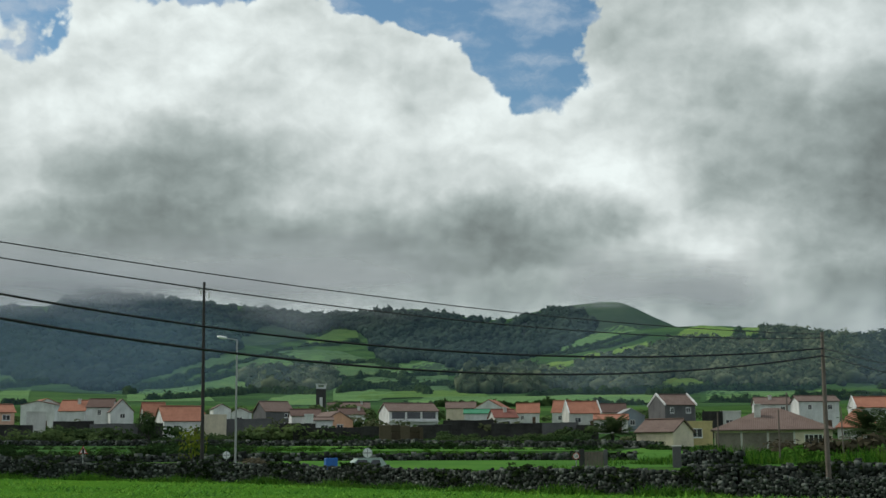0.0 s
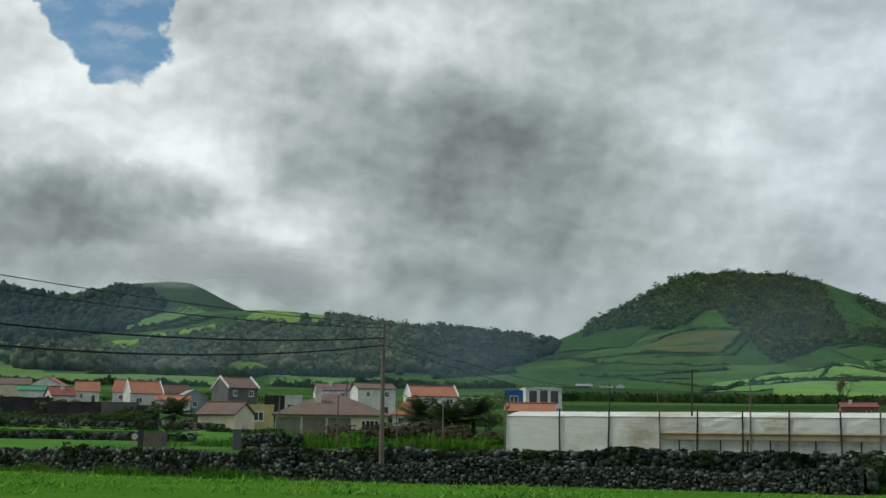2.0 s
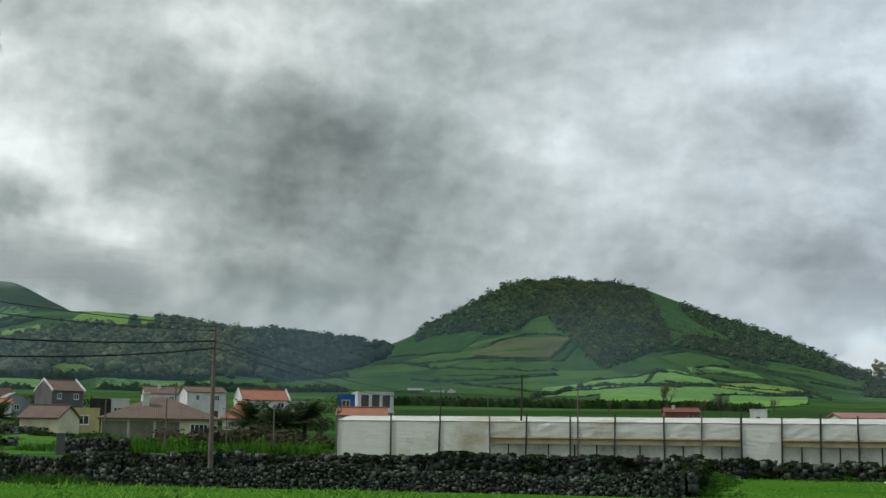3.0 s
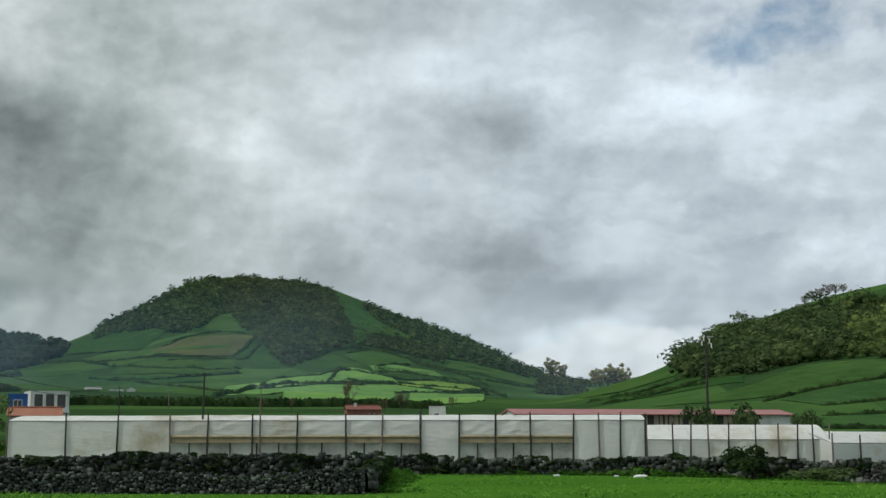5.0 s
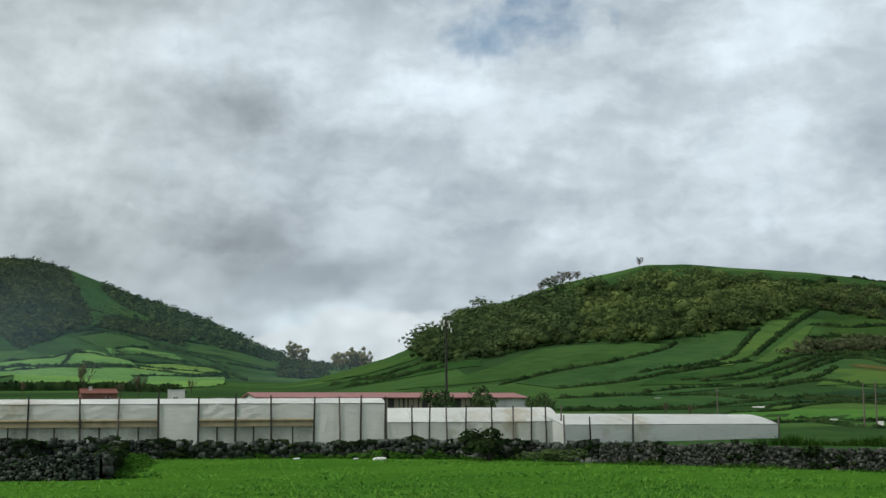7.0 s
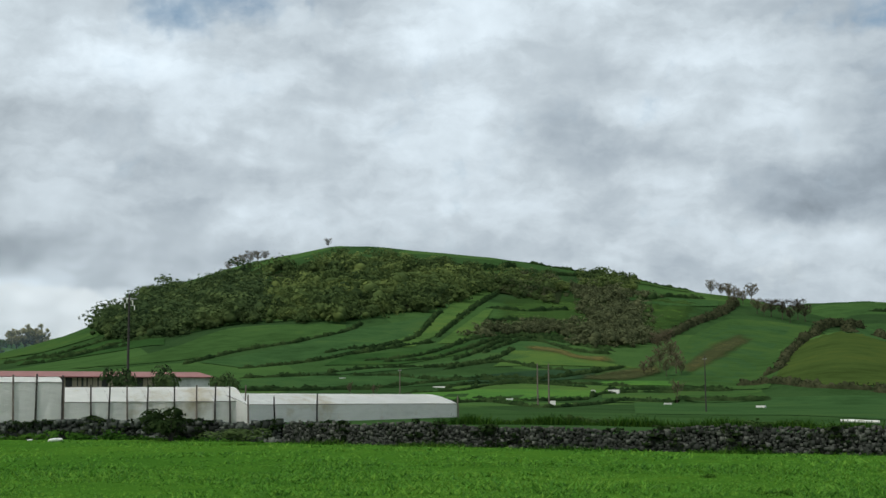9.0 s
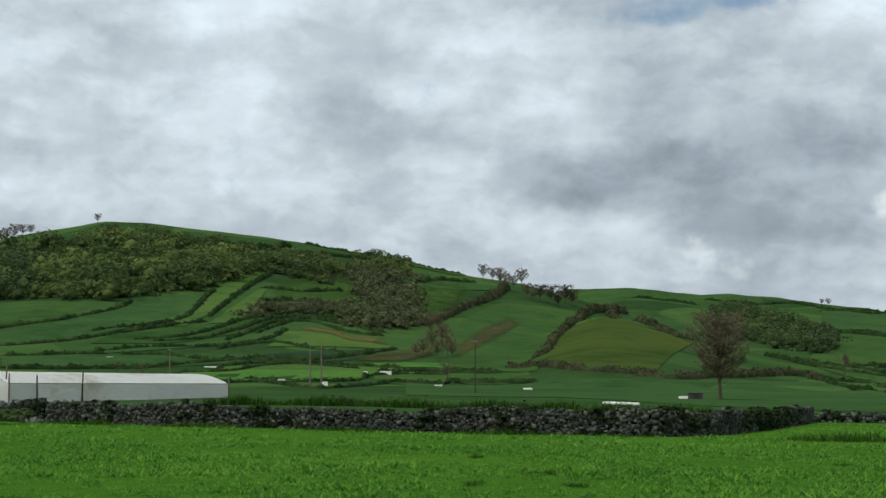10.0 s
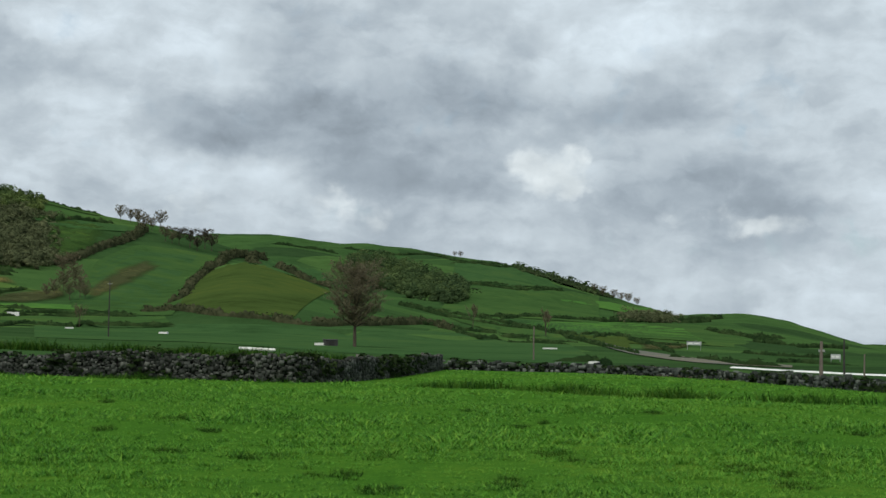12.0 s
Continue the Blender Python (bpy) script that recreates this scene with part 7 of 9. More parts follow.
utility_pole(15.42, 72.5, top_of(15.42, 72.5, 4.82), "weathered grey wooden utility pole beside the stone wall", 0.14)
utility_pole(-9.8, 100, top_of(-9.8, 100, 7.16), "tall dark utility pole with a short crossarm", 0.15, MAT_DARKWOOD, 1.1, 2, -0.004)
utility_pole(28.02, 99.5, top_of(28.02, 99.5, 3.02), "thin dark leaning pole before the greenhouse", 0.09, MAT_DARKWOOD, lean=0.012)
utility_pole(36.93, 95.5, top_of(36.93, 95.5, 1.62), "thin dark pole before the greenhouse", 0.08, MAT_DARKWOOD)
utility_pole(40.0, 95.5, top_of(40.0, 95.5, 1.5), "thin dark pole before the greenhouse", 0.08, MAT_DARKWOOD)
utility_pole(48.63, 150, top_of(48.63, 150, 4.64), "dark electricity pole with white insulators", 0.16, MAT_DARKWOOD, 1.6, 4)
utility_pole(72.15, 215, top_of(72.15, 215, 1.98), "thin grey electricity pole in the fields", 0.11, MAT_DARKWOOD, 0.7)
utility_pole(65.34, 255, top_of(65.34, 255, 1.76), "grey electricity pole in the fields", 0.16, MAT_WOOD)
utility_pole(65.8, 255, top_of(65.8, 255, 1.76), "grey electricity pole in the fields", 0.16, MAT_WOOD)
utility_pole(59.66, 300, top_of(59.66, 300, 1.6), "grey electricity pole in the fields", 0.13, MAT_WOOD, 0.8)
utility_pole(101.0, 76, top_of(101.0, 76, -0.03), "grey concrete post beside the low wall", 0.12, MAT_WOOD, 0.35)
utility_pole(101.9, 110, top_of(101.9, 110, 0.09), "thin dark utility pole beyond the wall", 0.09, MAT_DARKWOOD)
utility_pole(102.65, 80, top_of(102.65, 80, -0.5), "thin grey post beyond the wall", 0.06, MAT_WOOD)
utility_pole(89.5, 140, top_of(89.5, 140, 0.4), "thin grey post in the field", 0.09, MAT_WOOD)
utility_pole(13.9, 160, top_of(13.9, 160, 2.46), "grey wooden pole beside the bungalow", 0.13, MAT_WOOD)
utility_pole(24.7, 330, top_of(24.7, 330, 2.45), "dark utility pole beyond the houses", 0.16, MAT_DARKWOOD, 1.2)
utility_pole(30.35, 420, top_of(30.35, 420, 2.55), "grey utility pole in the fields", 0.2, MAT_WOOD, 1.5)
utility_pole(26.65, 520, top_of(26.65, 520, 2.35), "grey utility pole in the fields", 0.2, MAT_WOOD, 1.5)
for az, el in ((11.15, 1.7), (13.56, 1.78), (16.0, 1.86), (17.9, 1.65)):
    d = 112.0
    utility_pole(az, d, top_of(az, d, el), "grey timber post on the weed bank", 0.075, MAT_WOOD, lean=0.01 * math.sin(az * 3), group="bank posts")


def street_lamp(az, d, tall):
    t = thing("street_lamp", facing(az, d), "grey steel street lamp with a white oval head", "street lamp")
    bm = bmesh.new()
    rod(bm, (0, 0, -0.2), (0, 0, tall), 0.085, 0.05, 10)
    rod(bm, (0, 0, tall), (-0.75, -0.05, tall + 0.12), 0.035, 0.03, 8)
    part("column", bm, MAT_STEEL, t)
    bm = bmesh.new()
    bmesh.ops.create_uvsphere(bm, u_segments=14, v_segments=8, radius=0.5)
    bmesh.ops.transform(bm, matrix=pose(-0.98, -0.05, tall + 0.17, 0, 8, 0) @ Matrix.Diagonal((0.72, 0.36, 0.24, 1)), verts=bm.verts)
    part("lamp_head", bm, MAT_LAMPGLASS, t, "white oval lamp head")
    return t


street_lamp(-8.46, 93, top_of(-8.46, 93, 4.80))


def cable(a, b, sag, r0, r1, label="black overhead power cable"):
    """A hanging cable between two places."""
    a, b = Vector(a), Vector(b)
    bm = bmesh.new()
    n, seg, loops = 40, 6, []
    for k in range(n + 1):
        u = k / n
        c = a.lerp(b, u)
        c.z -= sag * 4 * u * (1 - u)
        r = r0 + (r1 - r0) * u
        side = Vector((b.y - a.y, a.x - b.x, 0)).normalized()
        loops.append([bm.verts.new(c + side * r * math.cos(6.2832 * i / seg) + Vector((0, 0, r * math.sin(6.2832 * i / seg)))) for i in range(seg)])
    for p, q in zip(loops, loops[1:]):
        for i in range(seg):
            bm.faces.new((p[i], p[(i + 1) % seg], q[(i + 1) % seg], q[i]))
    bm.faces.new(loops[0][::-1])
    bm.faces.new(loops[-1])
    me = bpy.data.meshes.new("cable")
    bm.to_mesh(me)
    bm.free()
    me.materials.append(MAT_CABLE)
    return tagged(new("power_cable", me), label, "cable", "overhead cables")


def spot(az, d, el):
    a = radians(az)
    return (d * math.sin(a), d * math.cos(a), EYE + d * math.tan(radians(el)))


cable(spot(-30, 35, 10.0), spot(15.42, 72.4, 4.75), 0.70, 0.016, 0.02)
cable(spot(-26, 35, 9.0), spot(15.42, 72.4, 4.60), 0.85, 0.018, 0.024)
cable(spot(-36, 55, 10.0), spot(15.42, 72.4, 4.18), 2.50, 0.05, 0.045)
cable(spot(-36, 45, 9.0), spot(15.42, 72.4, 3.89), 2.50, 0.05, 0.045)
cable(spot(15.42, 72.4, 4.18), spot(24.7, 330, 2.45), 1.6, 0.026, 0.05)
cable(spot(15.42, 72.4, 3.90), spot(24.7, 330, 2.38), 2.2, 0.026, 0.05)

# ---- the village ----
WALL = {k: m_plain("plaster_" + k, c, 0.9, 0.5, 0.42, 0.2, bump=0.15, streak=True) for k, c in dict(
    white=(0.64, 0.65, 0.645), pale=(0.56, 0.56, 0.53), cream=(0.60, 0.53, 0.41), pink=(0.62, 0.40, 0.31), peach=(0.66, 0.38, 0.24), greywall=(0.12, 0.12, 0.125),
    sand=(0.52, 0.43, 0.22), bluegrey=(0.27, 0.32, 0.36), blue=(0.035, 0.11, 0.36), brickwall=(0.22, 0.11, 0.085), darkwall=(0.055, 0.055, 0.056), hedgewall=(0.05, 0.055, 0.04)).items()}
ROOF = {k: m_tile("roof_tiles_" + k, c) for k, c in dict(
    orange=(0.31, 0.135, 0.088), brown=(0.150, 0.106, 0.090), darkbrown=(0.105, 0.066, 0.055), redbrown=(0.19, 0.075, 0.058), green=(0.05, 0.21, 0.12), grey=(0.28, 0.28, 0.28)).items()}
MAT_FRAME = m_plain("white_window_frame", (0.72, 0.72, 0.70), 0.5, 3, 0.1)
# MAT_SHADE: plaster colour darkened by the veranda's painted shade
MAT_SHADE = m_plain("veranda_painted_shade", (0.20, 0.18, 0.15), 0.9, 0.8, 0.5)
MAT_DOOR = m_plain("brown_door", (0.10, 0.06, 0.04), 0.6, 2, 0.3)


def m_glass():
    t = Tree("dark_window_glass")
    a = t.noise(0.7, 3, 0.5, t.obj)
    return t.done(t.ramp(a, (0.3, (0.010, 0.012, 0.015)), (0.7, (0.030, 0.034, 0.040))), 0.08, 0.6)


MAT_GLASS = m_glass()
WORDS = {"white": "white plastered", "pale": "pale grey plastered", "cream": "cream plastered", "pink": "pink plastered", "peach": "peach plastered", "greywall": "dark grey", "sand": "sand coloured", "bluegrey": "blue-grey", "blue": "bright blue", "brickwall": "brick red"}
RWORDS = {"orange": "orange tile roof", "brown": "brown tile roof", "darkbrown": "dark brown tile roof", "redbrown": "rust red roof", "green": "green roof", "grey": "flat grey roof"}


def poly_solid(bm, faces):
    """Faces given by corner places, welded."""
    table = {}
    for f in faces:
        vs = []
        for c in f:
            key = tuple(round(v, 4) for v in c)
            if key not in table:
                table[key] = bm.verts.new(c)
            vs.append(table[key])
        bm.faces.new(vs)
    return bm


def slab(faces, thick):
    bm = bmesh.new()
    poly_solid(bm, faces)
    bmesh.ops.recalc_face_normals(bm, faces=bm.faces[:])
    bmesh.ops.solidify(bm, geom=bm.faces[:], thickness=thick)
    return bm


def window(parent, x, z, w, h, y=0.0, side=False, bars=1):
    """A framed window with panes on the front (or on the gable) wall."""
    win = part("window", bmesh.new(), MAT_FRAME, parent)
    if side:
        m = Matrix.Translation((x, y, z)) @ pose(0, 0, 0, 0, 0, 90)
    else:
        m = Matrix.Translation((x, y, z))
    b = 0.09
    bm = boxes((-w / 2, w / 2, -0.05, 0.02, -h / 2, -h / 2 + b), (-w / 2, w / 2, -0.05, 0.02, h / 2 - b, h / 2), (-w / 2, -w / 2 + b, -0.05, 0.02, -h / 2 + b, h / 2 - b), (w / 2 - b, w / 2, -0.05, 0.02, -h / 2 + b, h / 2 - b))
    for k in range(bars):
        x0 = -w / 2 + w * (k + 1) / (bars + 1)
        box(bm, x0 - 0.035, x0 + 0.035, -0.045, 0.02, -h / 2 + b, h / 2 - b)
    bm.to_mesh(win.data)
    bm.free()
    win.matrix_local = m
    pane = part("pane", boxes((-w / 2 + b, w / 2 - b, -0.025, 0.01, -h / 2 + b, h / 2 - b)), MAT_GLASS, win)
    part("sill", boxes((-w / 2 - 0.08, w / 2 + 0.08, -0.14, 0.0, -h / 2 - 0.08, -h / 2 - 0.003)), MAT_FRAME, win)
    return win


COUNT = [0]


def house(az, d, w, eave, ridge, kind, wall, roof, turn=0.0, deep=8.0, floors=1, loggia=False, parapet=False, chimney=False, veranda=False):
    COUNT[0] += 1
    r = random.Random(COUNT[0] * 17)
    storeys = 2 if floors == 2 or eave > 4.6 else 1
    look_like = f"{WORDS.get(wall, 'plain')} {'two-storey ' if storeys == 2 else ''}village house with a {RWORDS[roof]}"
    h = thing("house", facing(az, d, turn), look_like, "house", "village houses")
    # a turned house shows its gable too: keep the seen width
    t = abs(radians(turn))
    if t > 0.05 and kind in ("side", "front"):
        w = max(2.5, (w - deep * math.sin(t) * 0.8) / math.cos(t)) if kind == "side" else w
        if kind == "front":
            deep = min(deep, w * 1.3)
    if w < 5:
        deep = min(deep, 5.5)
    x0, x1, y0, y1, zb = -w / 2, w / 2, 0.0, deep, -1.2
    bm = bmesh.new()
    if kind == "side":
        poly_solid(bm, [((x0, y0, zb), (x1, y0, zb), (x1, y0, eave), (x0, y0, eave)), ((x1, y1, zb), (x0, y1, zb), (x0, y1, eave), (x1, y1, eave)),
                        ((x1, y0, zb), (x1, y1, zb), (x1, y1, eave), (x1, deep / 2, ridge - 0.05), (x1, y0, eave)), ((x0, y1, zb), (x0, y0, zb), (x0, y0, eave), (x0, deep / 2, ridge - 0.05), (x0, y1, eave))])
        o = 0.0 if parapet else 0.25
        e = 0.3 * (ridge - eave) / (deep / 2)
        roof_faces = [((x0 - o, -0.3, eave - e), (x1 + o, -0.3, eave - e), (x1 + o, deep / 2, ridge), (x0 - o, deep / 2, ridge)), ((x1 + o, deep + 0.3, eave - e), (x0 - o, deep + 0.3, eave - e), (x0 - o, deep / 2, ridge), (x1 + o, deep / 2, ridge))]
    elif kind == "front":
        poly_solid(bm, [((x0, y0, zb), (x1, y0, zb), (x1, y0, eave), (0, y0, ridge - 0.05), (x0, y0, eave)), ((x1, y1, zb), (x0, y1, zb), (x0, y1, eave), (0, y1, ridge - 0.05), (x1, y1, eave)),
                        ((x1, y0, zb), (x1, y1, zb), (x1, y1, eave), (x1, y0, eave)), ((x0, y1, zb), (x0, y0, zb), (x0, y0, eave), (x0, y1, eave))])
        e = 0.25 * (ridge - eave) / (w / 2)
        roof_faces = [((x0 - 0.25, -0.15, eave - e), (0, -0.15, ridge), (0, deep + 0.15, ridge), (x0 - 0.25, deep + 0.15, eave - e)), ((x1 + 0.25, -0.15, eave - e), (x1 + 0.25, deep + 0.15, eave - e), (0, deep + 0.15, ridge), (0, -0.15, ridge))]
    elif kind == "hip":
        box(bm, x0 + 0.4, x1 - 0.4, y0 + 0.4, y1 - 0.4, zb, eave)
        k = w * 0.06
        roof_faces = [((x0, -0.1, eave), (x1, -0.1, eave), (k, deep / 2, ridge), (-k, deep / 2, ridge)), ((x1, deep, eave), (x0, deep, eave), (-k, deep / 2, ridge), (k, deep / 2, ridge)),
                      ((x1, -0.1, eave), (x1, deep, eave), (k, deep / 2, ridge)), ((x0, deep, eave), (x0, -0.1, eave), (-k, deep / 2, ridge))]
        y0 = 0.4
    else:
        box(bm, x0, x1, y0, y1, zb, eave)
        roof_faces = None
    part("wall", bm, WALL[wall], h)
    if roof_faces:
        part("roof", slab(roof_faces, 0.16), ROOF[roof], h, RWORDS[roof])
        if kind == "side":
            part("ridge_tiles", boxes((x0 - 0.2, x1 + 0.2, deep / 2 - 0.12, deep / 2 + 0.12, ridge + 0.0, ridge + 0.16), bevel=0.05), ROOF[roof], h)
    else:
        part("parapet", boxes((x0 - 0.06, x1 + 0.06, -0.06, 0.14, eave - 0.02, ridge), (x0 - 0.06, x0 + 0.14, 0.14, y1, eave - 0.02, ridge), (x1 - 0.14, x1 + 0.06, 0.14, y1, eave - 0.02, ridge), (x0 + 0.14, x1 - 0.14, 0.14, y1, eave - 0.05, eave + 0.03)), WALL[wall], h)
    if parapet and kind == "side":
        for x in (x0 - 0.12, x1 + 0.12):
            bm = slab([((x, -0.35, eave + 0.05), (x, deep / 2, ridge + 0.35), (x, deep + 0.35, eave + 0.05), (x, deep + 0.35, eave - 0.35), (x, deep / 2, ridge - 0.1), (x, -0.35, eave - 0.35))], 0.22)
            part("gable_parapet", bm, WALL["white"], h, "white gable parapet")
        # grey front beside a white gable: the front's shade is put into its colour
        if wall == "greywall":
            part("gable_plaster", slab([((x1 + 0.02, 0, zb), (x1 + 0.02, deep, zb), (x1 + 0.02, deep, eave), (x1 + 0.02, deep / 2, ridge - 0.1), (x1 + 0.02, 0, eave))], 0.03), WALL["white"], h, "white plastered gable")
    # openings
    fl = eave / storeys
    if loggia:
        z0, z1 = eave - fl * 0.82, eave - 0.35
        n = 3
        for k in range(n):
            a, b = x0 + 0.35 + (w - 0.7) * k / n, x0 + 0.35 + (w - 0.7) * (k + 1) / n
            win = part("loggia_opening", boxes((a + 0.12, b - 0.12, -0.03, 0.02, z0, z1)), MAT_GLASS, h, "dark glazed loggia bay")
            part("loggia_frame", boxes((a + 0.12, a + 0.24, -0.08, -0.031, z0, z1), (b - 0.24, b - 0.12, -0.08, -0.031, z0, z1), (a + 0.24, b - 0.24, -0.08, -0.031, z0, z0 + 0.12)), MAT_FRAME, h)
        part("balcony", boxes((x0 - 0.1, x1 + 0.1, -0.9, -0.005, eave - fl - 0.12, eave - fl + 0.04)), WALL["white"], h)
    elif veranda:
        for k, (a, b) in enumerate(((-0.46, -0.26), (-0.24, -0.05), (-0.03, 0.16))):
            # flat panels on the front wall; the recess's shade is their colour
            part("veranda_shade_panel", boxes((w * a, w * b, y0 - 0.03, y0 + 0.02, 0.1, eave - 0.35)), MAT_SHADE, h, "flat veranda panel with the bay's shade in its colour")
            part("veranda_post", boxes((w * b + 0.02, w * b + 0.2, y0 - 0.12, y0 - 0.002, -0.4, eave - 0.02)), WALL["pale"], h)
        window(h, w * 0.32, eave * 0.52, 1.9, 1.15, y0, bars=3)
    elif d < 520:
        n = max(1, int(w / 3.0))
        for s in range(storeys):
            zc = fl * (s + 0.55)
            for k in range(n):
                x = x0 + w * (k + 0.5) / n + r.uniform(-0.25, 0.25)
                if s == 0 and k == n // 2 and n > 1:
                    dr = part("door", boxes((x - 0.45, x + 0.45, y0 - 0.04, y0 + 0.02, 0.0, 2.05)), MAT_DOOR, h)
                    part("door_frame", boxes((x - 0.55, x - 0.452, y0 - 0.06, y0 + 0.02, 0.0, 2.15), (x + 0.452, x + 0.55, y0 - 0.06, y0 + 0.02, 0.0, 2.15)), MAT_FRAME, dr)
                elif r.random() < 0.8:
                    window(h, x, zc, r.choice((0.9, 1.1, 1.4)), min(1.2, fl * 0.42), y0)
        if abs(turn) > 6 and kind != "front":
            xs = x1 if turn > 0 else x0
            if not (wall == "greywall" and parapet):
                window(h, xs, fl * 0.55 + (storeys - 1) * fl, 0.9, 1.0, deep * 0.45, side=True)
    if chimney or r.random() < 0.3 and kind in ("side", "hip"):
        cx, cy = (w * -0.12, deep * 0.3) if chimney else (w * r.uniform(-0.35, 0.35), deep * 0.35)
        zt = eave + (ridge - eave) * 0.9 + 0.5
        ch = part("chimney", boxes((cx - 0.35, cx + 0.35, cy - 0.3, cy + 0.3, eave, zt), bevel=0.03), WALL["pale"], h)
        part("chimney_cap", boxes((cx - 0.43, cx + 0.43, cy - 0.38, cy + 0.38, zt + 0.003, zt + 0.12)), WALL["white"], ch)
    return h


MAT_YARD = m_plain("lava_yard_wall", (0.048, 0.048, 0.046), 0.95, 0.45, 0.75, 0.1, bump=0.3)


def yard_wall(az0, az1, d, top, mat):
    """A garden or field wall of blocks with a coping."""
    m, length, rise = line_frame(az0, d, az1, d)
    labels = {"darkwall": "dark lava block yard wall", "greywall": "grey cement yard wall", "hedgewall": "dark weathered field wall"}
    t = thing("yard_wall", m, labels[mat], "wall", "yard walls")
    top = max(top, 0.8)
    part("masonry", boxes((0, length, 0, 0.3, -0.6, top), bevel=0.03), MAT_YARD if mat == "darkwall" else WALL[mat], t)
    n = max(1, int(length / 2.2))
    for k in range(n):
        a, b = length * k / n, length * (k + 1) / n
        part("coping", boxes((a + 0.01, b - 0.01, -0.05, 0.35, top + 0.003, top + 0.09 + 0.05 * math.sin(k * 2.3 + az0)), bevel=0.015), WALL[mat], t)
    return t


house(-17.53, 264, 4.4, 5.1, 6.4, "side", "pink", "orange", 10, 8)
house(-16.35, 255, 3.3, 4.9, 5.1, "flat", "pale", "grey", 0, 8)
house(-16.31, 356, 8.6, 6.1, 7.0, "front", "white", "brown", -20, 8)
house(-15.94, 379, 6.6, 6.2, 7.5, "front", "white", "orange", 15, 8)
house(-15.00, 334, 7.1, 4.9, 7.3, "side", "white", "orange", -12, 8)
house(-13.94, 313, 6.4, 5.9, 7.7, "side", "white", "darkbrown", -10, 8)
house(-13.04, 308, 4.9, 5.0, 7.6, "front", "white", "brown", 8, 8)
house(-11.73, 322, 6.0, 4.0, 6.8, "side", "white", "orange", 10, 8)
house(-10.53, 267, 9.4, 3.5, 6.2, "side", "white", "orange", 14, 8)
house(-9.34, 244, 3.9, 4.4, 4.6, "flat", "cream", "grey", 0, 8)
house(-9.07, 356, 4.5, 5.1, 6.3, "front", "white", "brown", 10, 8)
house(-8.36, 345, 4.1, 4.5, 5.4, "front", "white", "brown", -10, 8)
house(-6.74, 324, 8.8, 4.8, 7.1, "side", "greywall", "brown", 22, 8)
house(-5.64, 282, 6.5, 4.2, 5.5, "side", "white", "darkbrown", 5, 8)
house(-5.54, 255, 1.6, 4.4, 4.6, "flat", "white", "grey", 0, 8)
house(-4.96, 262, 3.6, 3.5, 4.0, "side", "white", "brown", 0, 8)
house(-4.30, 269, 5.8, 3.5, 5.1, "front", "peach", "brown", 25, 8)
house(-3.93, 460, 14.0, 3.8, 5.6, "side", "white", "brown", 0, 8)
house(-3.75, 379, 7.7, 3.2, 4.9, "side", "white", "darkbrown", 10, 8)
house(-1.24, 313, 13.0, 4.8, 6.6, "side", "white", "brown", 16, 9, floors=2, loggia=True)
house(0.70, 391, 8.3, 4.6, 6.3, "side", "cream", "brown", 0, 8)
house(1.85, 374, 8.4, 4.7, 7.0, "front", "white", "orange", -15, 8)
house(1.42, 336, 6.8, 3.9, 4.9, "side", "white", "green", 0, 8)
house(2.58, 308, 6.3, 3.3, 5.1, "side", "pale", "redbrown", 12, 8)
house(3.47, 385, 6.2, 3.3, 5.9, "side", "white", "orange", 0, 8)
house(4.79, 366, 5.9, 3.8, 6.7, "side", "white", "orange", -14, 8)
house(5.79, 327, 8.6, 4.0, 6.7, "side", "pale", "orange", 12, 8, parapet=True)
house(7.01, 345, 6.5, 3.9, 6.0, "side", "white", "darkbrown", 5, 8)
house(7.69, 308, 5.9, 3.5, 5.1, "front", "bluegrey", "grey", 12, 8)
house(6.86, 288, 6.9, 3.0, 4.0, "side", "pale", "orange", 0, 8)
house(8.61, 172, 7.4, 2.1, 3.5, "side", "cream", "brown", -28, 8)
house(9.66, 301, 9.3, 5.9, 8.1, "side", "greywall", "brown", 24, 9, floors=2, parapet=True)
house(10.30, 184, 4.1, 3.0, 3.2, "flat", "sand", "grey", 0, 8)
house(13.31, 150, 12.9, 2.3, 4.7, "hip", "cream", "brown", 0, 11, chimney=True, veranda=True)
house(13.38, 328, 8.8, 5.7, 7.3, "side", "white", "brown", 8, 8)
house(15.13, 317, 10.1, 6.3, 7.5, "side", "white", "brown", 14, 8)
house(11.66, 262, 3.8, 4.3, 4.6, "flat", "pale", "grey", 0, 8)
house(16.57, 225, 6.9, 1.9, 4.8, "hip", "pale", "orange", 0, 8)
house(17.50, 282, 10.8, 5.0, 7.0, "side", "white", "orange", 12, 8, parapet=True)
house(18.92, 267, 4.1, 4.6, 4.8, "flat", "white", "grey", 0, 8)
house(20.85, 236, 3.5, 5.9, 6.1, "flat", "blue", "grey", 0, 8)
house(22.02, 233, 6.1, 6.4, 6.6, "flat", "white", "grey", 8, 8, floors=2, loggia=True)
house(21.47, 165, 5.7, 3.0, 3.9, "side", "white", "orange", 0, 6)
house(23.69, 930, 11.3, 0.8, 2.0, "side", "white", "grey", 10, 8)
house(25.14, 955, 5.8, 0.8, 2.4, "front", "white", "grey", 0, 8)
house(24.56, 940, 9.5, 1.0, 1.4, "flat", "white", "grey", 0, 8)
house(34.57, 330, 8.6, 3.0, 4.0, "side", "brickwall", "redbrown", 5, 8)
house(37.60, 300, 3.6, 4.4, 4.5, "flat", "white", "grey", 0, 8)
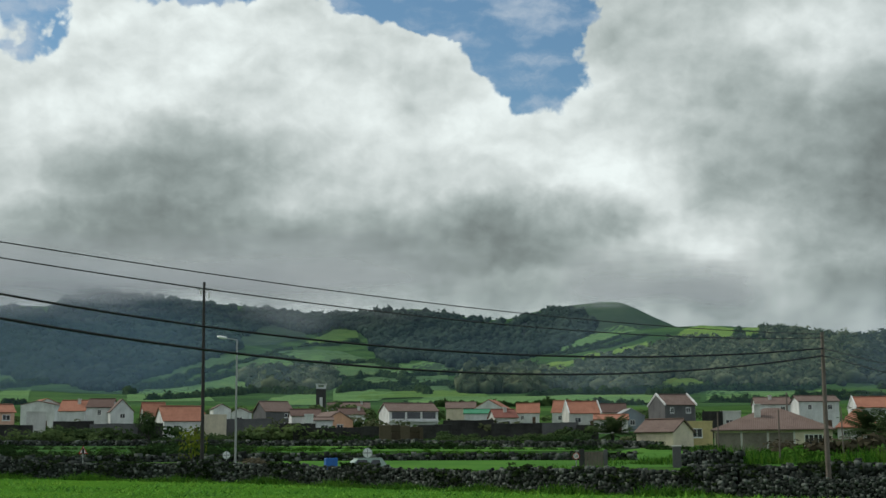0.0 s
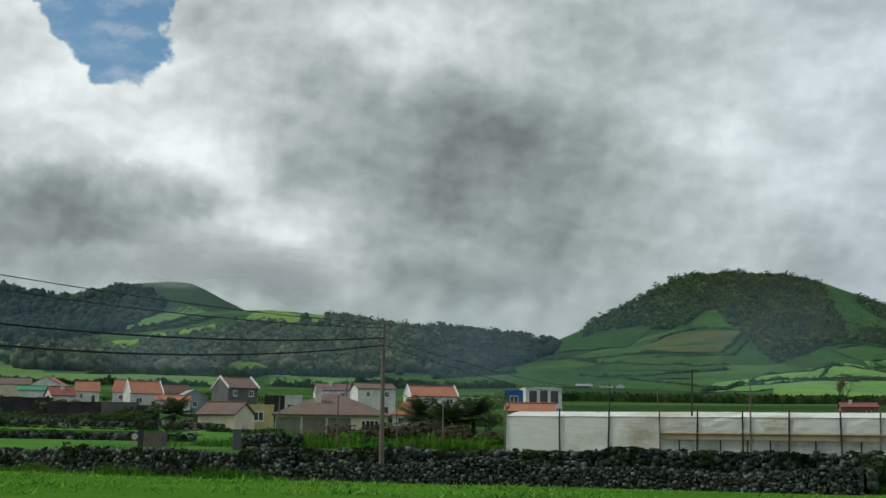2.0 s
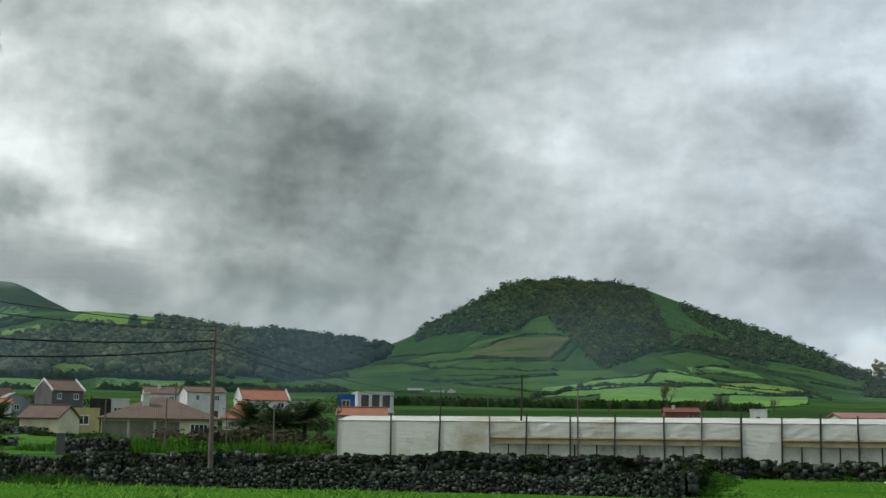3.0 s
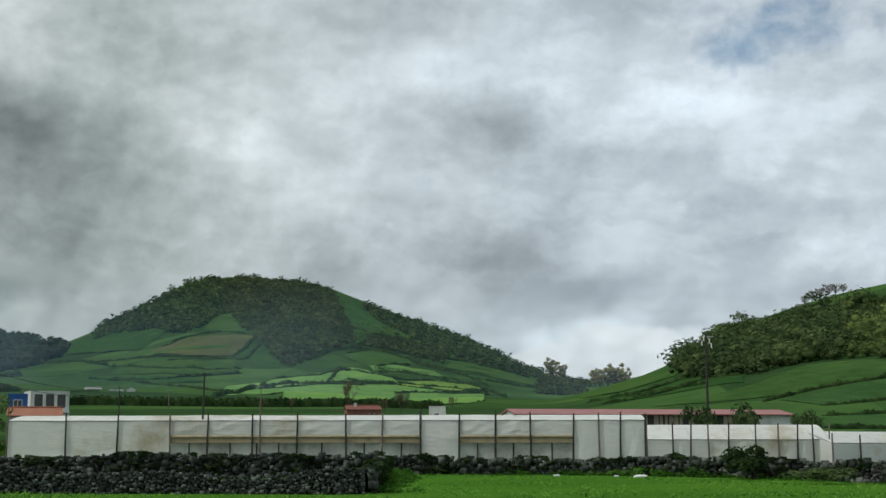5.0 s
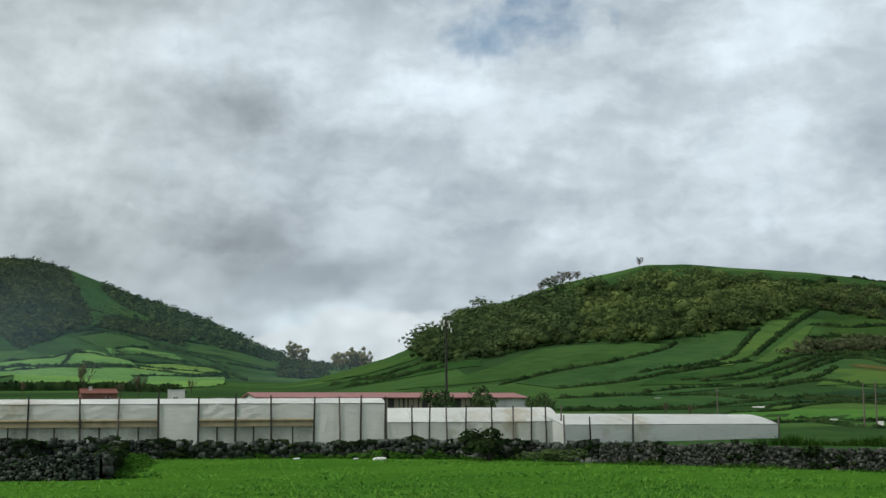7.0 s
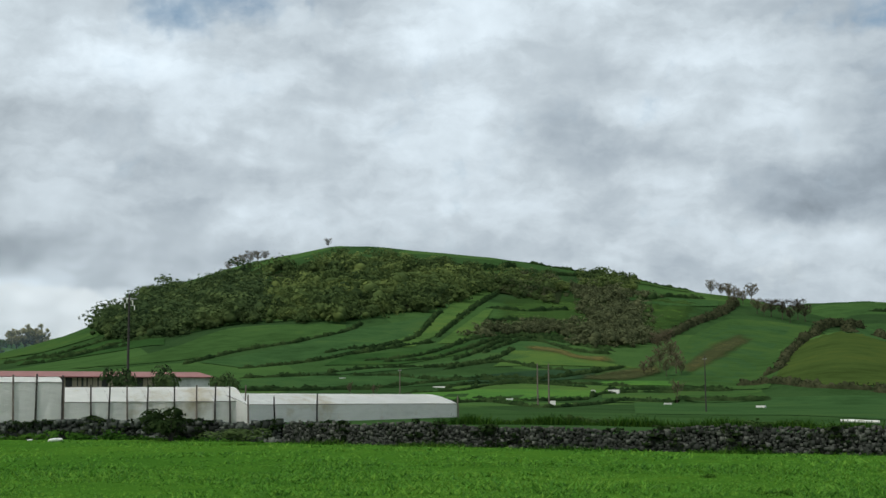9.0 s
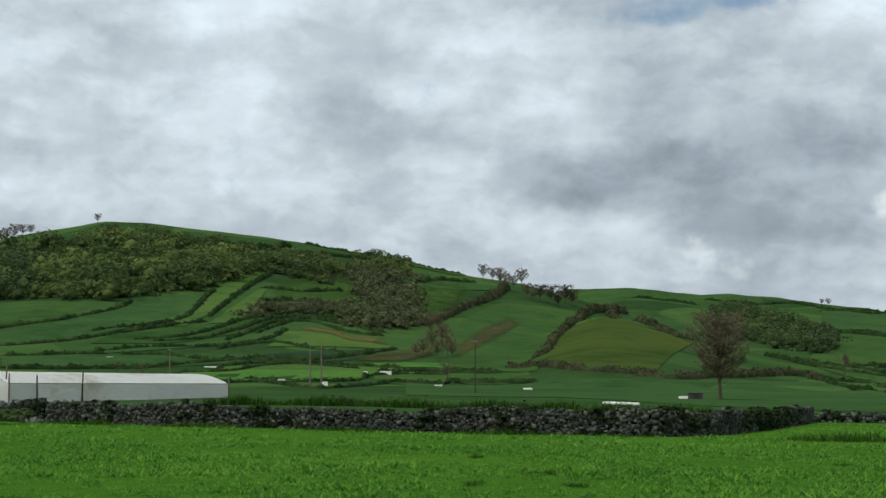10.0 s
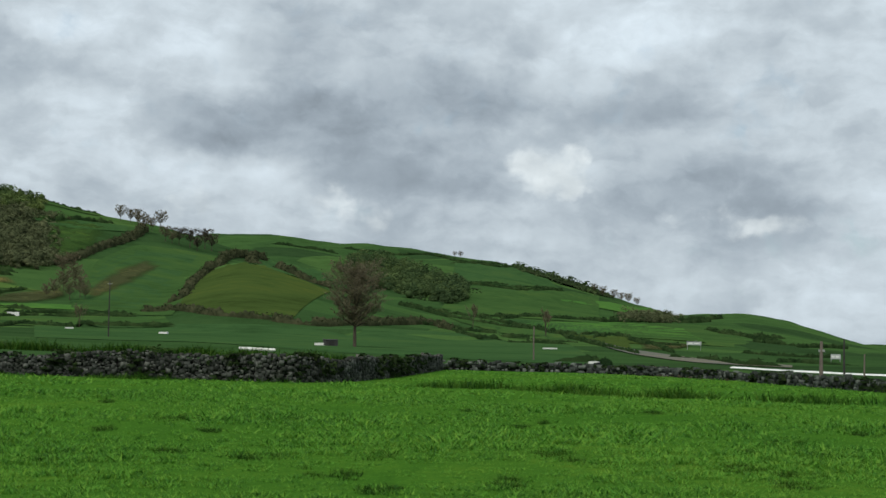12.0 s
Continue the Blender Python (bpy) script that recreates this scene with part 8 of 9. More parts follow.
yard_wall(-15.70, -14.12, 250, 3.4, "darkwall")
yard_wall(-14.29, -12.41, 247, 3.0, "greywall")
yard_wall(-8.88, -7.05, 246, 3.8, "greywall")
yard_wall(-7.10, -5.26, 240, 3.0, "darkwall")
yard_wall(-6.18, -3.40, 235, 2.3, "darkwall")
yard_wall(-3.40, -2.01, 232, 2.5, "darkwall")
yard_wall(-1.08, 0.32, 245, 2.6, "darkwall")
yard_wall(-0.03, 2.07, 250, 3.3, "darkwall")
yard_wall(1.95, 4.15, 240, 2.8, "darkwall")
yard_wall(4.04, 5.54, 238, 2.9, "greywall")
yard_wall(5.43, 6.35, 236, 2.5, "darkwall")
yard_wall(10.53, 11.36, 250, 4.6, "darkwall")
yard_wall(-12.41, -11.41, 245, 3.1, "darkwall")
yard_wall(-18.36, -16.45, 240, 2.9, "darkwall")
yard_wall(10.82, 11.75, 240, 2.2, "darkwall")

hedge([(21.5, 560), (27, 560), (32, 570), (38, 590)], 4.4, 2.0, "hedge", "dark hedge and field wall beyond the greenhouse", 0.08, size=0.0065)


def church_tower(az, d, wide, tall):
    t = thing("church_tower", facing(az, d), "dark stone church tower with white trim", "church")
    w = wide / 2
    part("shaft", boxes((-w, w, 0, wide, -1, tall * 0.86)), WALL["darkwall"], t)
    part("white_panel", boxes((-w * 0.3, w * 0.3, -0.04, -0.002, tall * 0.2, tall * 0.62)), WALL["white"], t)
    part("belfry", boxes((-w, -w * 0.55, 0.01, wide * 0.98, tall * 0.862, tall * 0.97), (w * 0.55, w, 0.01, wide * 0.98, tall * 0.862, tall * 0.97), (-w * 0.55, w * 0.55, 0.05, 0.3, tall * 0.862, tall * 0.90)), WALL["white"], t)
    part("cornice", boxes((-w - 0.15, w + 0.15, -0.15, wide + 0.15, tall * 0.972, tall)), WALL["pale"], t)
    return t


church_tower(-5.06, 460, 3.3, top_of(-5.06, 460, 3.02))


def barn():
    m, length, rise = line_frame(40.9, 168, 51.9, 178)
    t = thing("barn", m, "long low barn with a rust red roof and slatted wall", "barn")
    zr = EYE + 172 * math.tan(radians(1.58)) - m.translation.z
    ze = EYE + 172 * math.tan(radians(1.33)) - m.translation.z
    part("roof", slab([((-0.4, -0.5, ze), (length + 0.4, -0.5, ze), (length + 0.4, 5, zr), (-0.4, 5, zr)), ((length + 0.4, 10.5, ze), (-0.4, 10.5, ze), (-0.4, 5, zr), (length + 0.4, 5, zr))], 0.12), m_plain("rust_red_sheet", (0.30, 0.13, 0.12), 0.6, 0.6, 0.3, 0.3, 0.0, 0.2, True), t)
    part("wall", boxes((0, length, 0.12, 10, -0.5, ze - 0.1)), WALL["darkwall"], t)
    part("gable_wall", slab([((-0.02, 0, -0.5), (-0.02, 10, -0.5), (-0.02, 10, ze - 0.1), (-0.02, 5, zr - 0.1), (-0.02, 0, ze - 0.1))], 0.08), WALL["white"], t, "white gable")
    slat = m_plain("weathered_slat", (0.34, 0.29, 0.22), 0.9, 1.5, 0.4, streak=True)
    n = int(length / 0.62)
    shared = None
    for k in range(n):
        x = length * (k + 0.5) / n
        if x > length * 0.8:
            break
        if k % 7 == 5:
            continue
        s = 0.42 + 0.12 * math.sin(k * 1.7)
        if shared is None:
            shared = part("slat", boxes((-0.22, 0.22, 0, 0.06, 0, 1)), slat, t)
            ob = shared
        else:
            ob = new("slat", shared.data)
            ob.parent = t
        ob.matrix_local = Matrix.Translation((x, 0.04, -0.3)) @ Matrix.Diagonal((s / 0.42, 1, ze + 0.15 + 0.05 * math.sin(k * 2.9), 1))
    part("white_annex_wall", boxes((length * 0.81, length, 0.02, 0.1, -0.5, ze - 0.11)), WALL["white"], t)
    return t


barn()

# ---- palms ----
LEAF["palm"] = m_foliage("palm_frond_leaf", (0.022, 0.038, 0.018), (0.046, 0.072, 0.032), (0.090, 0.120, 0.055), 0.5)


def palm(az, d, tall, spread, seed):
    """A date palm: ringed trunk and arching fronds with leaflets."""
    r = random.Random(seed)
    t = thing("palm_tree", facing(az, d), "dark green date palm with a short thick trunk", "palm tree", "palms")
    bm = bmesh.new()
    trunk = tall - spread * 0.80
    for k in range(8):
        z = trunk * k / 8
        rod(bm, (0, 0, z - 0.05), (0, 0, z + trunk / 8), 0.24 + 0.03 * (k % 2), 0.21, 8)
    part("trunk", bm, MAT_DARKWOOD, t)
    for k in range(44):
        a = k * 2.4 + r.uniform(-0.2, 0.2)
        up = r.uniform(-0.35, 1.5)
        length = spread * r.uniform(0.85, 1.1)
        V, F = [], []
        n = 11
        pts = []
        for j in range(n + 1):
            u = j / n
            out = length * u * math.cos(up * (1 - 0.3 * u))
            z = trunk + length * (math.sin(up) * u - (0.14 + 0.12 * up) * u * u * 0.9)
            pts.append(np.array([math.cos(a) * out, math.sin(a) * out, max(z, 0.1)]))
        side = np.array([-math.sin(a), math.cos(a), 0])
        for j in range(1, n):
            L = 0.56 * spread / 2 * math.sin(math.pi * (0.12 + 0.85 * j / n)) + 0.08
            ahead = (pts[j + 1] - pts[j]) * 1.4
            for s in (-1, 1):
                b = len(V)
                V += [pts[j], pts[j] + (pts[j + 1] - pts[j]) * 0.85, pts[j] + ahead + side * s * L + np.array([0, 0, -0.35 * L])]
                F.append((b, b + 1, b + 2))
        ob = new("frond", tri_mesh("frond", V, F, LEAF["palm"]))
        ob.parent = t
    return t


palm(6.92, 190, 4.3, 3.3, 1)
palm(19.15, 140, 4.7, 3.0, 2)
palm(18.12, 138, 4.3, 2.9, 3)
palm(17.0, 142, 4.7, 3.1, 4)

# ---- single trees ----
MAT_TWIG = m_plain("bare_twig", (0.130, 0.115, 0.080), 0.9, 2.0, 0.35)
MAT_BARK = m_plain("grey_brown_bark", (0.075, 0.060, 0.046), 0.95, 2.0, 0.4, bump=0.4, streak=True)
LEAF["bud"] = m_foliage("brown_bud", (0.118, 0.104, 0.064), (0.170, 0.150, 0.094), (0.225, 0.198, 0.130), 0.2)
LEAF["dusk"] = m_foliage("dark_bare_crown", (0.066, 0.058, 0.044), (0.105, 0.092, 0.068), (0.150, 0.132, 0.098), 0.2)
LEAF["spring"] = m_foliage("pale_spring_leaf", (0.300, 0.290, 0.150), (0.400, 0.385, 0.205), (0.500, 0.480, 0.280), 0.2, 0.5)


def branch_tree(name, tall, spread, levels, seed, label, leaf=None, leaves=0, leaf_size=0.12, trunk_r=None, split=4, clear=0.28):
    """A tree grown branch by branch: trunk and limbs, fine twigs and some leaves. It stands at its origin."""
    r = random.Random(seed)
    t = new(name)
    limbs, twigs, tips = bmesh.new(), bmesh.new(), []
    tr = trunk_r or tall * 0.022

    def grow(p, way, length, rad, level):
        q = p + way * length
        target = limbs if level < 2 else twigs
        rod(target, p, q, rad, rad * 0.6, 7 if level < 2 else 3)
        if level >= 2:
            tips.extend(p.lerp(q, r.random()) for _ in range(3))
        if level >= levels:
            return
        n = split if level else split + 3
        for k in range(n):
            u = r.uniform(0.45, 1.0) if level else clear + (1 - clear) * (k + 0.6) / n
            side = Vector((r.uniform(-1, 1), r.uniform(-1, 1), r.uniform(-0.15, 0.5))).normalized()
            nw = (way * r.uniform(0.5, 0.9) + side * spread).normalized()
            nw = (nw + Vector((0, 0, 0.22))).normalized()
            base = p.lerp(q, u)
            grow(base, nw, length * r.uniform(0.45, 0.65) * (1.0 if level else (1.5 - 0.9 * u)), rad * 0.5 * (1 - 0.3 * u) + 0.004, level + 1)

    grow(Vector((0, 0, -0.2)), Vector((0.02, 0, 1)).normalized(), tall * 0.72, tr, 0)
    part("trunk", limbs, MAT_BARK, t)
    part("twig_crown", twigs, MAT_TWIG, t)
    if leaf:
        rr = np.random.default_rng(seed)
        P = np.array([tips[int(i)][:] for i in rr.integers(0, len(tips), leaves)]) + rr.normal(0, tall * 0.018, (leaves, 3))
        v, f = leaf_ball(1, seed, 1, 1, 0.5)
        V, F = scatter([leaf_ball(3, seed + k, 1, 0.8, 0.5) for k in range(4)], P, np.full(leaves, leaf_size) * rr.uniform(0.6, 1.4, leaves), np.full(leaves, leaf_size), rr)
        ob = new("foliage", tri_mesh("foliage", V, F, LEAF[leaf]))
        ob.parent = t
    return tagged(t, label, "tree", "single trees")


def put(ob, az, d, scale=1.0, turn=0.0, sink=0.0):
    m = facing(az, d, turn, -sink)
    c = copy_thing(ob, m)
    c.scale = (scale, scale, scale)
    return c


def oval_tree(name, tall, wide, seed, label, leaf, leaves, leaf_size, limbs=34, clear=0.2, top=0.55, twigs=9):
    """A leafless tree with a straight stem and rising limbs that fill an oval crown."""
    r = random.Random(seed)
    rr = np.random.default_rng(seed)
    t = new(name)
    wood_, fine_, tips = bmesh.new(), bmesh.new(), []
    rod(wood_, (0, 0, -0.2), (0, 0, tall * 0.93), tall * 0.022, tall * 0.003, 8, 6, 0.05)
    for k in range(limbs):
        u = clear + (0.95 - clear) * (k + r.random()) / limbs
        v = (u - clear) / (1 - clear)
        reach = wide * 0.5 * (math.sin(math.pi * min(1.0, 0.18 + 0.80 * v)) ** top) * r.uniform(0.75, 1.1)
        a = k * 2.4 + r.uniform(-0.4, 0.4)
        rise = reach * r.uniform(0.5, 1.0)
        p0 = Vector((0, 0, tall * u * 0.9))
        p1 = Vector((math.cos(a) * reach * 0.55, math.sin(a) * reach * 0.55, p0.z + rise * 0.35))
        p2 = Vector((math.cos(a) * reach, math.sin(a) * reach, min(tall, p0.z + rise)))
        rad = tall * 0.007 * (1.1 - 0.6 * v)
        rod(wood_, p0, p1, rad, rad * 0.7, 5)
        rod(wood_, p1, p2, rad * 0.7, rad * 0.2, 5)
        for j in range(twigs):
            q = r.random()
            s0 = p0.lerp(p1, q * 2) if q < 0.5 else p1.lerp(p2, q * 2 - 1)
            d = Vector((r.gauss(0, 0.5) + math.cos(a) * 0.5, r.gauss(0, 0.5) + math.sin(a) * 0.5, r.uniform(0.2, 1.0))).normalized() * tall * r.uniform(0.05, 0.12)
            rod(fine_, s0, s0 + d, rad * 0.28, rad * 0.1, 3)
            tips.extend(s0 + d * r.random() for _ in range(3))
            for _ in range(3):
                b0 = s0 + d * r.uniform(0.3, 1)
                e = (d.normalized() + Vector((r.gauss(0, 0.7), r.gauss(0, 0.7), r.gauss(0, 0.4)))).normalized() * tall * r.uniform(0.025, 0.06)
                rod(fine_, b0, b0 + e, rad * 0.16, rad * 0.08, 3)
                tips.append(b0 + e * r.random())
    part("trunk", wood_, MAT_BARK, t)
    part("twig_crown", fine_, MAT_TWIG, t)
    P = np.array([tips[int(i)][:] for i in rr.integers(0, len(tips), leaves)]) + rr.normal(0, tall * 0.012, (leaves, 3))
    V, F = scatter([leaf_ball(2, seed + k, 1, 0.8, 0.5, True) for k in range(4)], P, np.full(leaves, leaf_size) * rr.uniform(0.6, 1.4, leaves), np.full(leaves, leaf_size), rr)
    ob = new("foliage", tri_mesh("foliage", V, F, LEAF[leaf]))
    ob.parent = t
    return tagged(t, label, "tree", "single trees")


big = oval_tree("bare_tree", 11.4, 7.6, 3, "large brown leafless poplar standing in the field", "bud", 11000, 0.12, 80, 0.26, 0.34, 11)
big.matrix_world = facing(82.1, 186)
ridge_a = oval_tree("ridge_tree", 10.0, 8.5, 5, "leafless brown tree on the ridge", "bud", 1100, 0.34, 34, 0.3, 0.30, 6)
ridge_a.matrix_world = facing(72.5, 925)
ridge_b = oval_tree("ridge_tree", 10.0, 9.0, 9, "broad brown leafless tree on the ridge", "dusk", 1000, 0.38, 40, 0.34, 0.25, 6)
ridge_b.matrix_world = facing(74.86, 824)
for k, (az, d, s) in enumerate(((72.9, 925, 0.85), (73.2, 920, 0.6), (73.43, 872, 1.1), (73.76, 896, 0.9), (74.31, 832, 0.9), (73.21, 920, 1.0), (74.58, 822, 0.7), (74.1, 922, 1.15))):
    put(ridge_a, az, d, s, k * 67)
for k, (az, d, s) in enumerate(((75.3, 824, 1.1), (75.59, 808, 0.8), (75.9, 842, 1.15), (76.18, 836, 1.0))):
    put(ridge_b, az, d, s, k * 71)
for k, (az, d, s) in enumerate(((92.0, 1290, 0.9), (92.35, 1285, 1.0), (92.8, 1280, 1.0), (93.1, 1275, 0.9), (93.4, 1270, 1.0), (93.75, 1260, 0.8), (86.45, 1330, 0.7), (86.2, 1330, 0.55), (56.69, 945, 0.65), (52.6, 930, 0.7), (52.9, 930, 0.9), (53.2, 935, 0.85), (53.5, 935, 0.95), (53.8, 935, 0.8), (54.1, 935, 0.7))):
    put(ridge_a, az, d, s, k * 53)
for k, (az, d, s) in enumerate(((70.0, 480, 0.55), (70.35, 500, 0.7), (70.6, 470, 0.6), (70.8, 520, 0.8), (71.0, 480, 0.75), (71.2, 475, 0.5), (70.3, 560, 0.8), (70.65, 580, 0.8), (69.7, 470, 0.45))):
    put(ridge_a, az, d, s, k * 41)
spring = oval_tree("spring_tree", 15.0, 11.0, 11, "pale spring tree with thin yellowish leaves in the saddle", "spring", 2600, 0.9, 24, 0.2, 0.35, 3)
spring.matrix_world = facing(44.3, 1400)
for k, (az, d, s) in enumerate(((44.62, 1390, 1.5), (44.95, 1400, 1.6), (45.25, 1390, 1.4), (44.1, 1410, 1.2), (42.3, 1480, 1.5), (42.7, 1470, 1.3), (45.6, 1350, 0.8))):
    put(spring, az, d, s, k * 47)
poplar = branch_tree("poplar", 9.0, 0.3, 3, 15, "slender brown leafless poplar among the fields", "bud", 700, 0.24, 0.12, 5, 0.08)
poplar.matrix_world = facing(33.95, 420)
for k, (az, d, s) in enumerate(((36.1, 430, 0.7), (38.2, 450, 0.55), (31.6, 420, 0.5), (30.4, 430, 0.45), (35.4, 400, 0.5), (57.6, 330, 0.4), (58.6, 330, 0.35), (71.0, 330, 0.55), (90.0, 420, 0.9), (87.0, 470, 0.8))):
    put(poplar, az, d, s, k * 61)

# ---- signs, car, troughs and other small things ----
MAT_SIGNWHITE = m_plain("sign_white", (0.70, 0.71, 0.70), 0.4, 3, 0.12)
MAT_SIGNRED = m_plain("sign_red", (0.45, 0.05, 0.04), 0.4, 3, 0.12)
MAT_SIGNBACK = m_plain("sign_grey_back", (0.42, 0.45, 0.46), 0.5, 3, 0.15, 0.4, 0.4)
MAT_SIGNBLACK = m_plain("sign_black", (0.02, 0.02, 0.02), 0.5, 3, 0.1)
MAT_TYRE = m_plain("tyre_rubber", (0.015, 0.015, 0.015), 0.9, 3, 0.2)


def disc(bm, r, y0, y1, x=0.0, z=0.0, seg=24):
    a = [bm.verts.new((x + r * math.cos(6.2832 * k / seg), y0, z + r * math.sin(6.2832 * k / seg))) for k in range(seg)]
    b = [bm.verts.new((x + r * math.cos(6.2832 * k / seg), y1, z + r * math.sin(6.2832 * k / seg))) for k in range(seg)]
    bm.faces.new(a)
    bm.faces.new(b[::-1])
    for k in range(seg):
        bm.faces.new((a[k], b[k], b[(k + 1) % seg], a[(k + 1) % seg]))
    return bm


def road_sign(az, d, el, radius, style, label):
    h = top_of(az, d, el)
    t = thing("road_sign", facing(az, d), label, "road sign", "road signs")
    bm = bmesh.new()
    rod(bm, (0, 0.03, -0.2), (0, 0.03, h + radius * 0.6), 0.035, 0.035, 8)
    part("sign_post", bm, MAT_STEEL, t)
    if style == "triangle":
        def tri(s, y0, y1):
            pts = [(s * math.sin(a), h + s * math.cos(a)) for a in (0, 2.0944, 4.18879)]
            bm = bmesh.new()
            f0 = [bm.verts.new((x, y0, z)) for x, z in pts]
            f1 = [bm.verts.new((x, y1, z)) for x, z in pts]
            bm.faces.new(f0), bm.faces.new(f1[::-1])
            for k in range(3):
                bm.faces.new((f0[k], f1[k], f1[(k + 1) % 3], f0[(k + 1) % 3]))
            return bm
        part("sign_plate", tri(radius * 1.25, -0.02, 0.0), MAT_SIGNRED, t, "red warning triangle")
        part("sign_field", tri(radius * 0.85, -0.03, -0.021), MAT_SIGNWHITE, t)
        part("symbol", boxes((-0.07, 0.07, -0.04, -0.031, h - 0.2, h + 0.2)), MAT_SIGNBLACK, t)
    else:
        part("sign_plate", disc(bmesh.new(), radius, -0.02, 0.0, 0, h), MAT_SIGNRED if style == "limit" else MAT_SIGNBACK, t)
        part("sign_field", disc(bmesh.new(), radius * (0.8 if style == "limit" else 0.88), -0.03, -0.021, 0, h), MAT_SIGNWHITE if style == "limit" else MAT_LAMPGLASS, t)
        if style == "limit":
            cu = bpy.data.curves.new("symbol", "FONT")
            cu.body, cu.size, cu.align_x, cu.align_y, cu.extrude = "50", radius * 1.15, "CENTER", "CENTER", 0.004
            cu.materials.append(MAT_SIGNBLACK)
            ob = new("symbol", cu)
            ob.parent = t
            ob.matrix_local = pose(0, -0.036, h, 90, 0, 0)
        else:
            part("bracket", boxes((-radius * 0.85, radius * 0.85, -0.045, -0.031, h - 0.04, h + 0.04), (-0.03, 0.03, -0.045, -0.031, h - radius * 0.8, h + radius * 0.8)), MAT_STEEL, t)
    return t


road_sign(-14.47, 104, 0.34, 0.30, "triangle", "red and white triangular warning sign on a post")
road_sign(-8.82, 97, 0.14, 0.27, "back", "round pale road sign turned away on a post")
road_sign(-3.1, 96, 0.19, 0.34, "back", "round pale road sign turned away on a post")
road_sign(5.44, 100, 0.0, 0.24, "limit", "round red-rimmed speed limit sign")


def parked_car(az, d, turn):
    t = thing("parked_car", facing(az, d, turn), "pale green parked car half hidden behind the wall", "car")
    paint = m_plain("pale_green_car_paint", (0.27, 0.36, 0.31), 0.3, 3, 0.1, 0.5)
    bm = bmesh.new()
    prof = [(-1.9, 0.35), (-1.9, 0.75), (-1.75, 0.88), (-0.95, 0.95), (1.7, 0.98), (1.88, 0.85), (1.9, 0.35)]
    for a, b in ((-0.78, 0.78),):
        f = [bm.verts.new((x, a, z)) for x, z in prof]
        g = [bm.verts.new((x, b, z)) for x, z in prof]
        bm.faces.new(f), bm.faces.new(g[::-1])
        for k in range(len(prof)):
            bm.faces.new((f[k], g[k], g[(k + 1) % len(prof)], f[(k + 1) % len(prof)]))
    bmesh.ops.bevel(bm, geom=bm.edges[:], offset=0.05, segments=2, affect="EDGES")
    part("body", bm, paint, t)
    bm = bmesh.new()
    lo = [(-0.95, 0.95), (1.6, 0.97), (1.25, 1.42), (-0.35, 1.42)]
    f = [bm.verts.new((x, -0.72 + 0.1 * (z > 1.2), z)) for x, z in lo]
    g = [bm.verts.new((x, 0.72 - 0.1 * (z > 1.2), z)) for x, z in lo]
    bm.faces.new(f), bm.faces.new(g[::-1])
    for k in range(4):
        bm.faces.new((f[k], g[k], g[(k + 1) % 4], f[(k + 1) % 4]))
    part("cabin", bm, paint, t)
    for x0, x1 in ((-0.62, 0.28), (0.36, 1.12)):
        part("side_window", slab([((x0, -0.735, 1.02), (x1, -0.735, 1.02), (x1 - 0.06, -0.66, 1.34), (x0 + 0.22, -0.66, 1.34))], 0.01), MAT_GLASS, t)
    part("car_roof", boxes((-0.38, 1.28, -0.6, 0.6, 1.423, 1.47), bevel=0.02), paint, t)
    for x in (-1.2, 1.2):
        for y in (-0.8, 0.66):
            w = part("wheel", disc(bmesh.new(), 0.31, y, y + 0.16, x, 0.31), MAT_TYRE, t)
            part("rim", disc(bmesh.new(), 0.18, y - 0.012 if y < 0 else y + 0.162, y - 0.002 if y < 0 else y + 0.172, x, 0.31), MAT_STEEL, w)
    return t


def trailer(az, d):
    t = thing("farm_trailer", facing(az, d, 8), "small rusty farm trailer with a blue crate", "trailer")
    part("bed", boxes((-1.1, 1.1, -0.6, 0.6, 0.5, 0.75), bevel=0.02), m_plain("rust_brown_metal", (0.16, 0.06, 0.035), 0.8, 3, 0.3), t)
    part("crate", boxes((-0.75, 0.0, -0.45, 0.45, 0.753, 1.55), bevel=0.03), m_plain("blue_plastic", (0.03, 0.14, 0.42), 0.4, 3, 0.15), t, "blue plastic crate")
    for x in (-0.5, 0.5):
        part("wheel", disc(bmesh.new(), 0.3, -0.75, -0.6, x, 0.3), MAT_TYRE, t)
    return t


parked_car(-3.35, 91, 14)
trailer(-4.35, 89)


def gate():
    t = thing("field_gate", facing(6.3, 104), "grey timber field gate between stone posts", "gate")
    part("gate_post", boxes((-1.35, -0.95, 0, 0.35, -0.2, 1.5), bevel=0.03), WALL["darkwall"], t)
    part("gate_post", boxes((0.45, 0.75, 0, 0.35, -0.2, 1.45), bevel=0.03), WALL["greywall"], t)
    for k in range(6):
        part("board", boxes((-0.94 + k * 0.23, -0.94 + k * 0.23 + 0.21, 0.08, 0.13, 0.05, 1.3)), MAT_WOOD, t)
    return t


gate()
g2 = thing("gate_pier", facing(9.5, 106), "grey cement gate pier beside the field wall", "gate pier")
part("pier", boxes((-0.32, 0.32, 0, 0.6, -0.2, 1.55), bevel=0.03), WALL["greywall"], g2)
part("cap", boxes((-0.38, 0.38, -0.06, 0.66, 1.553, 1.65), bevel=0.02), WALL["pale"], g2)


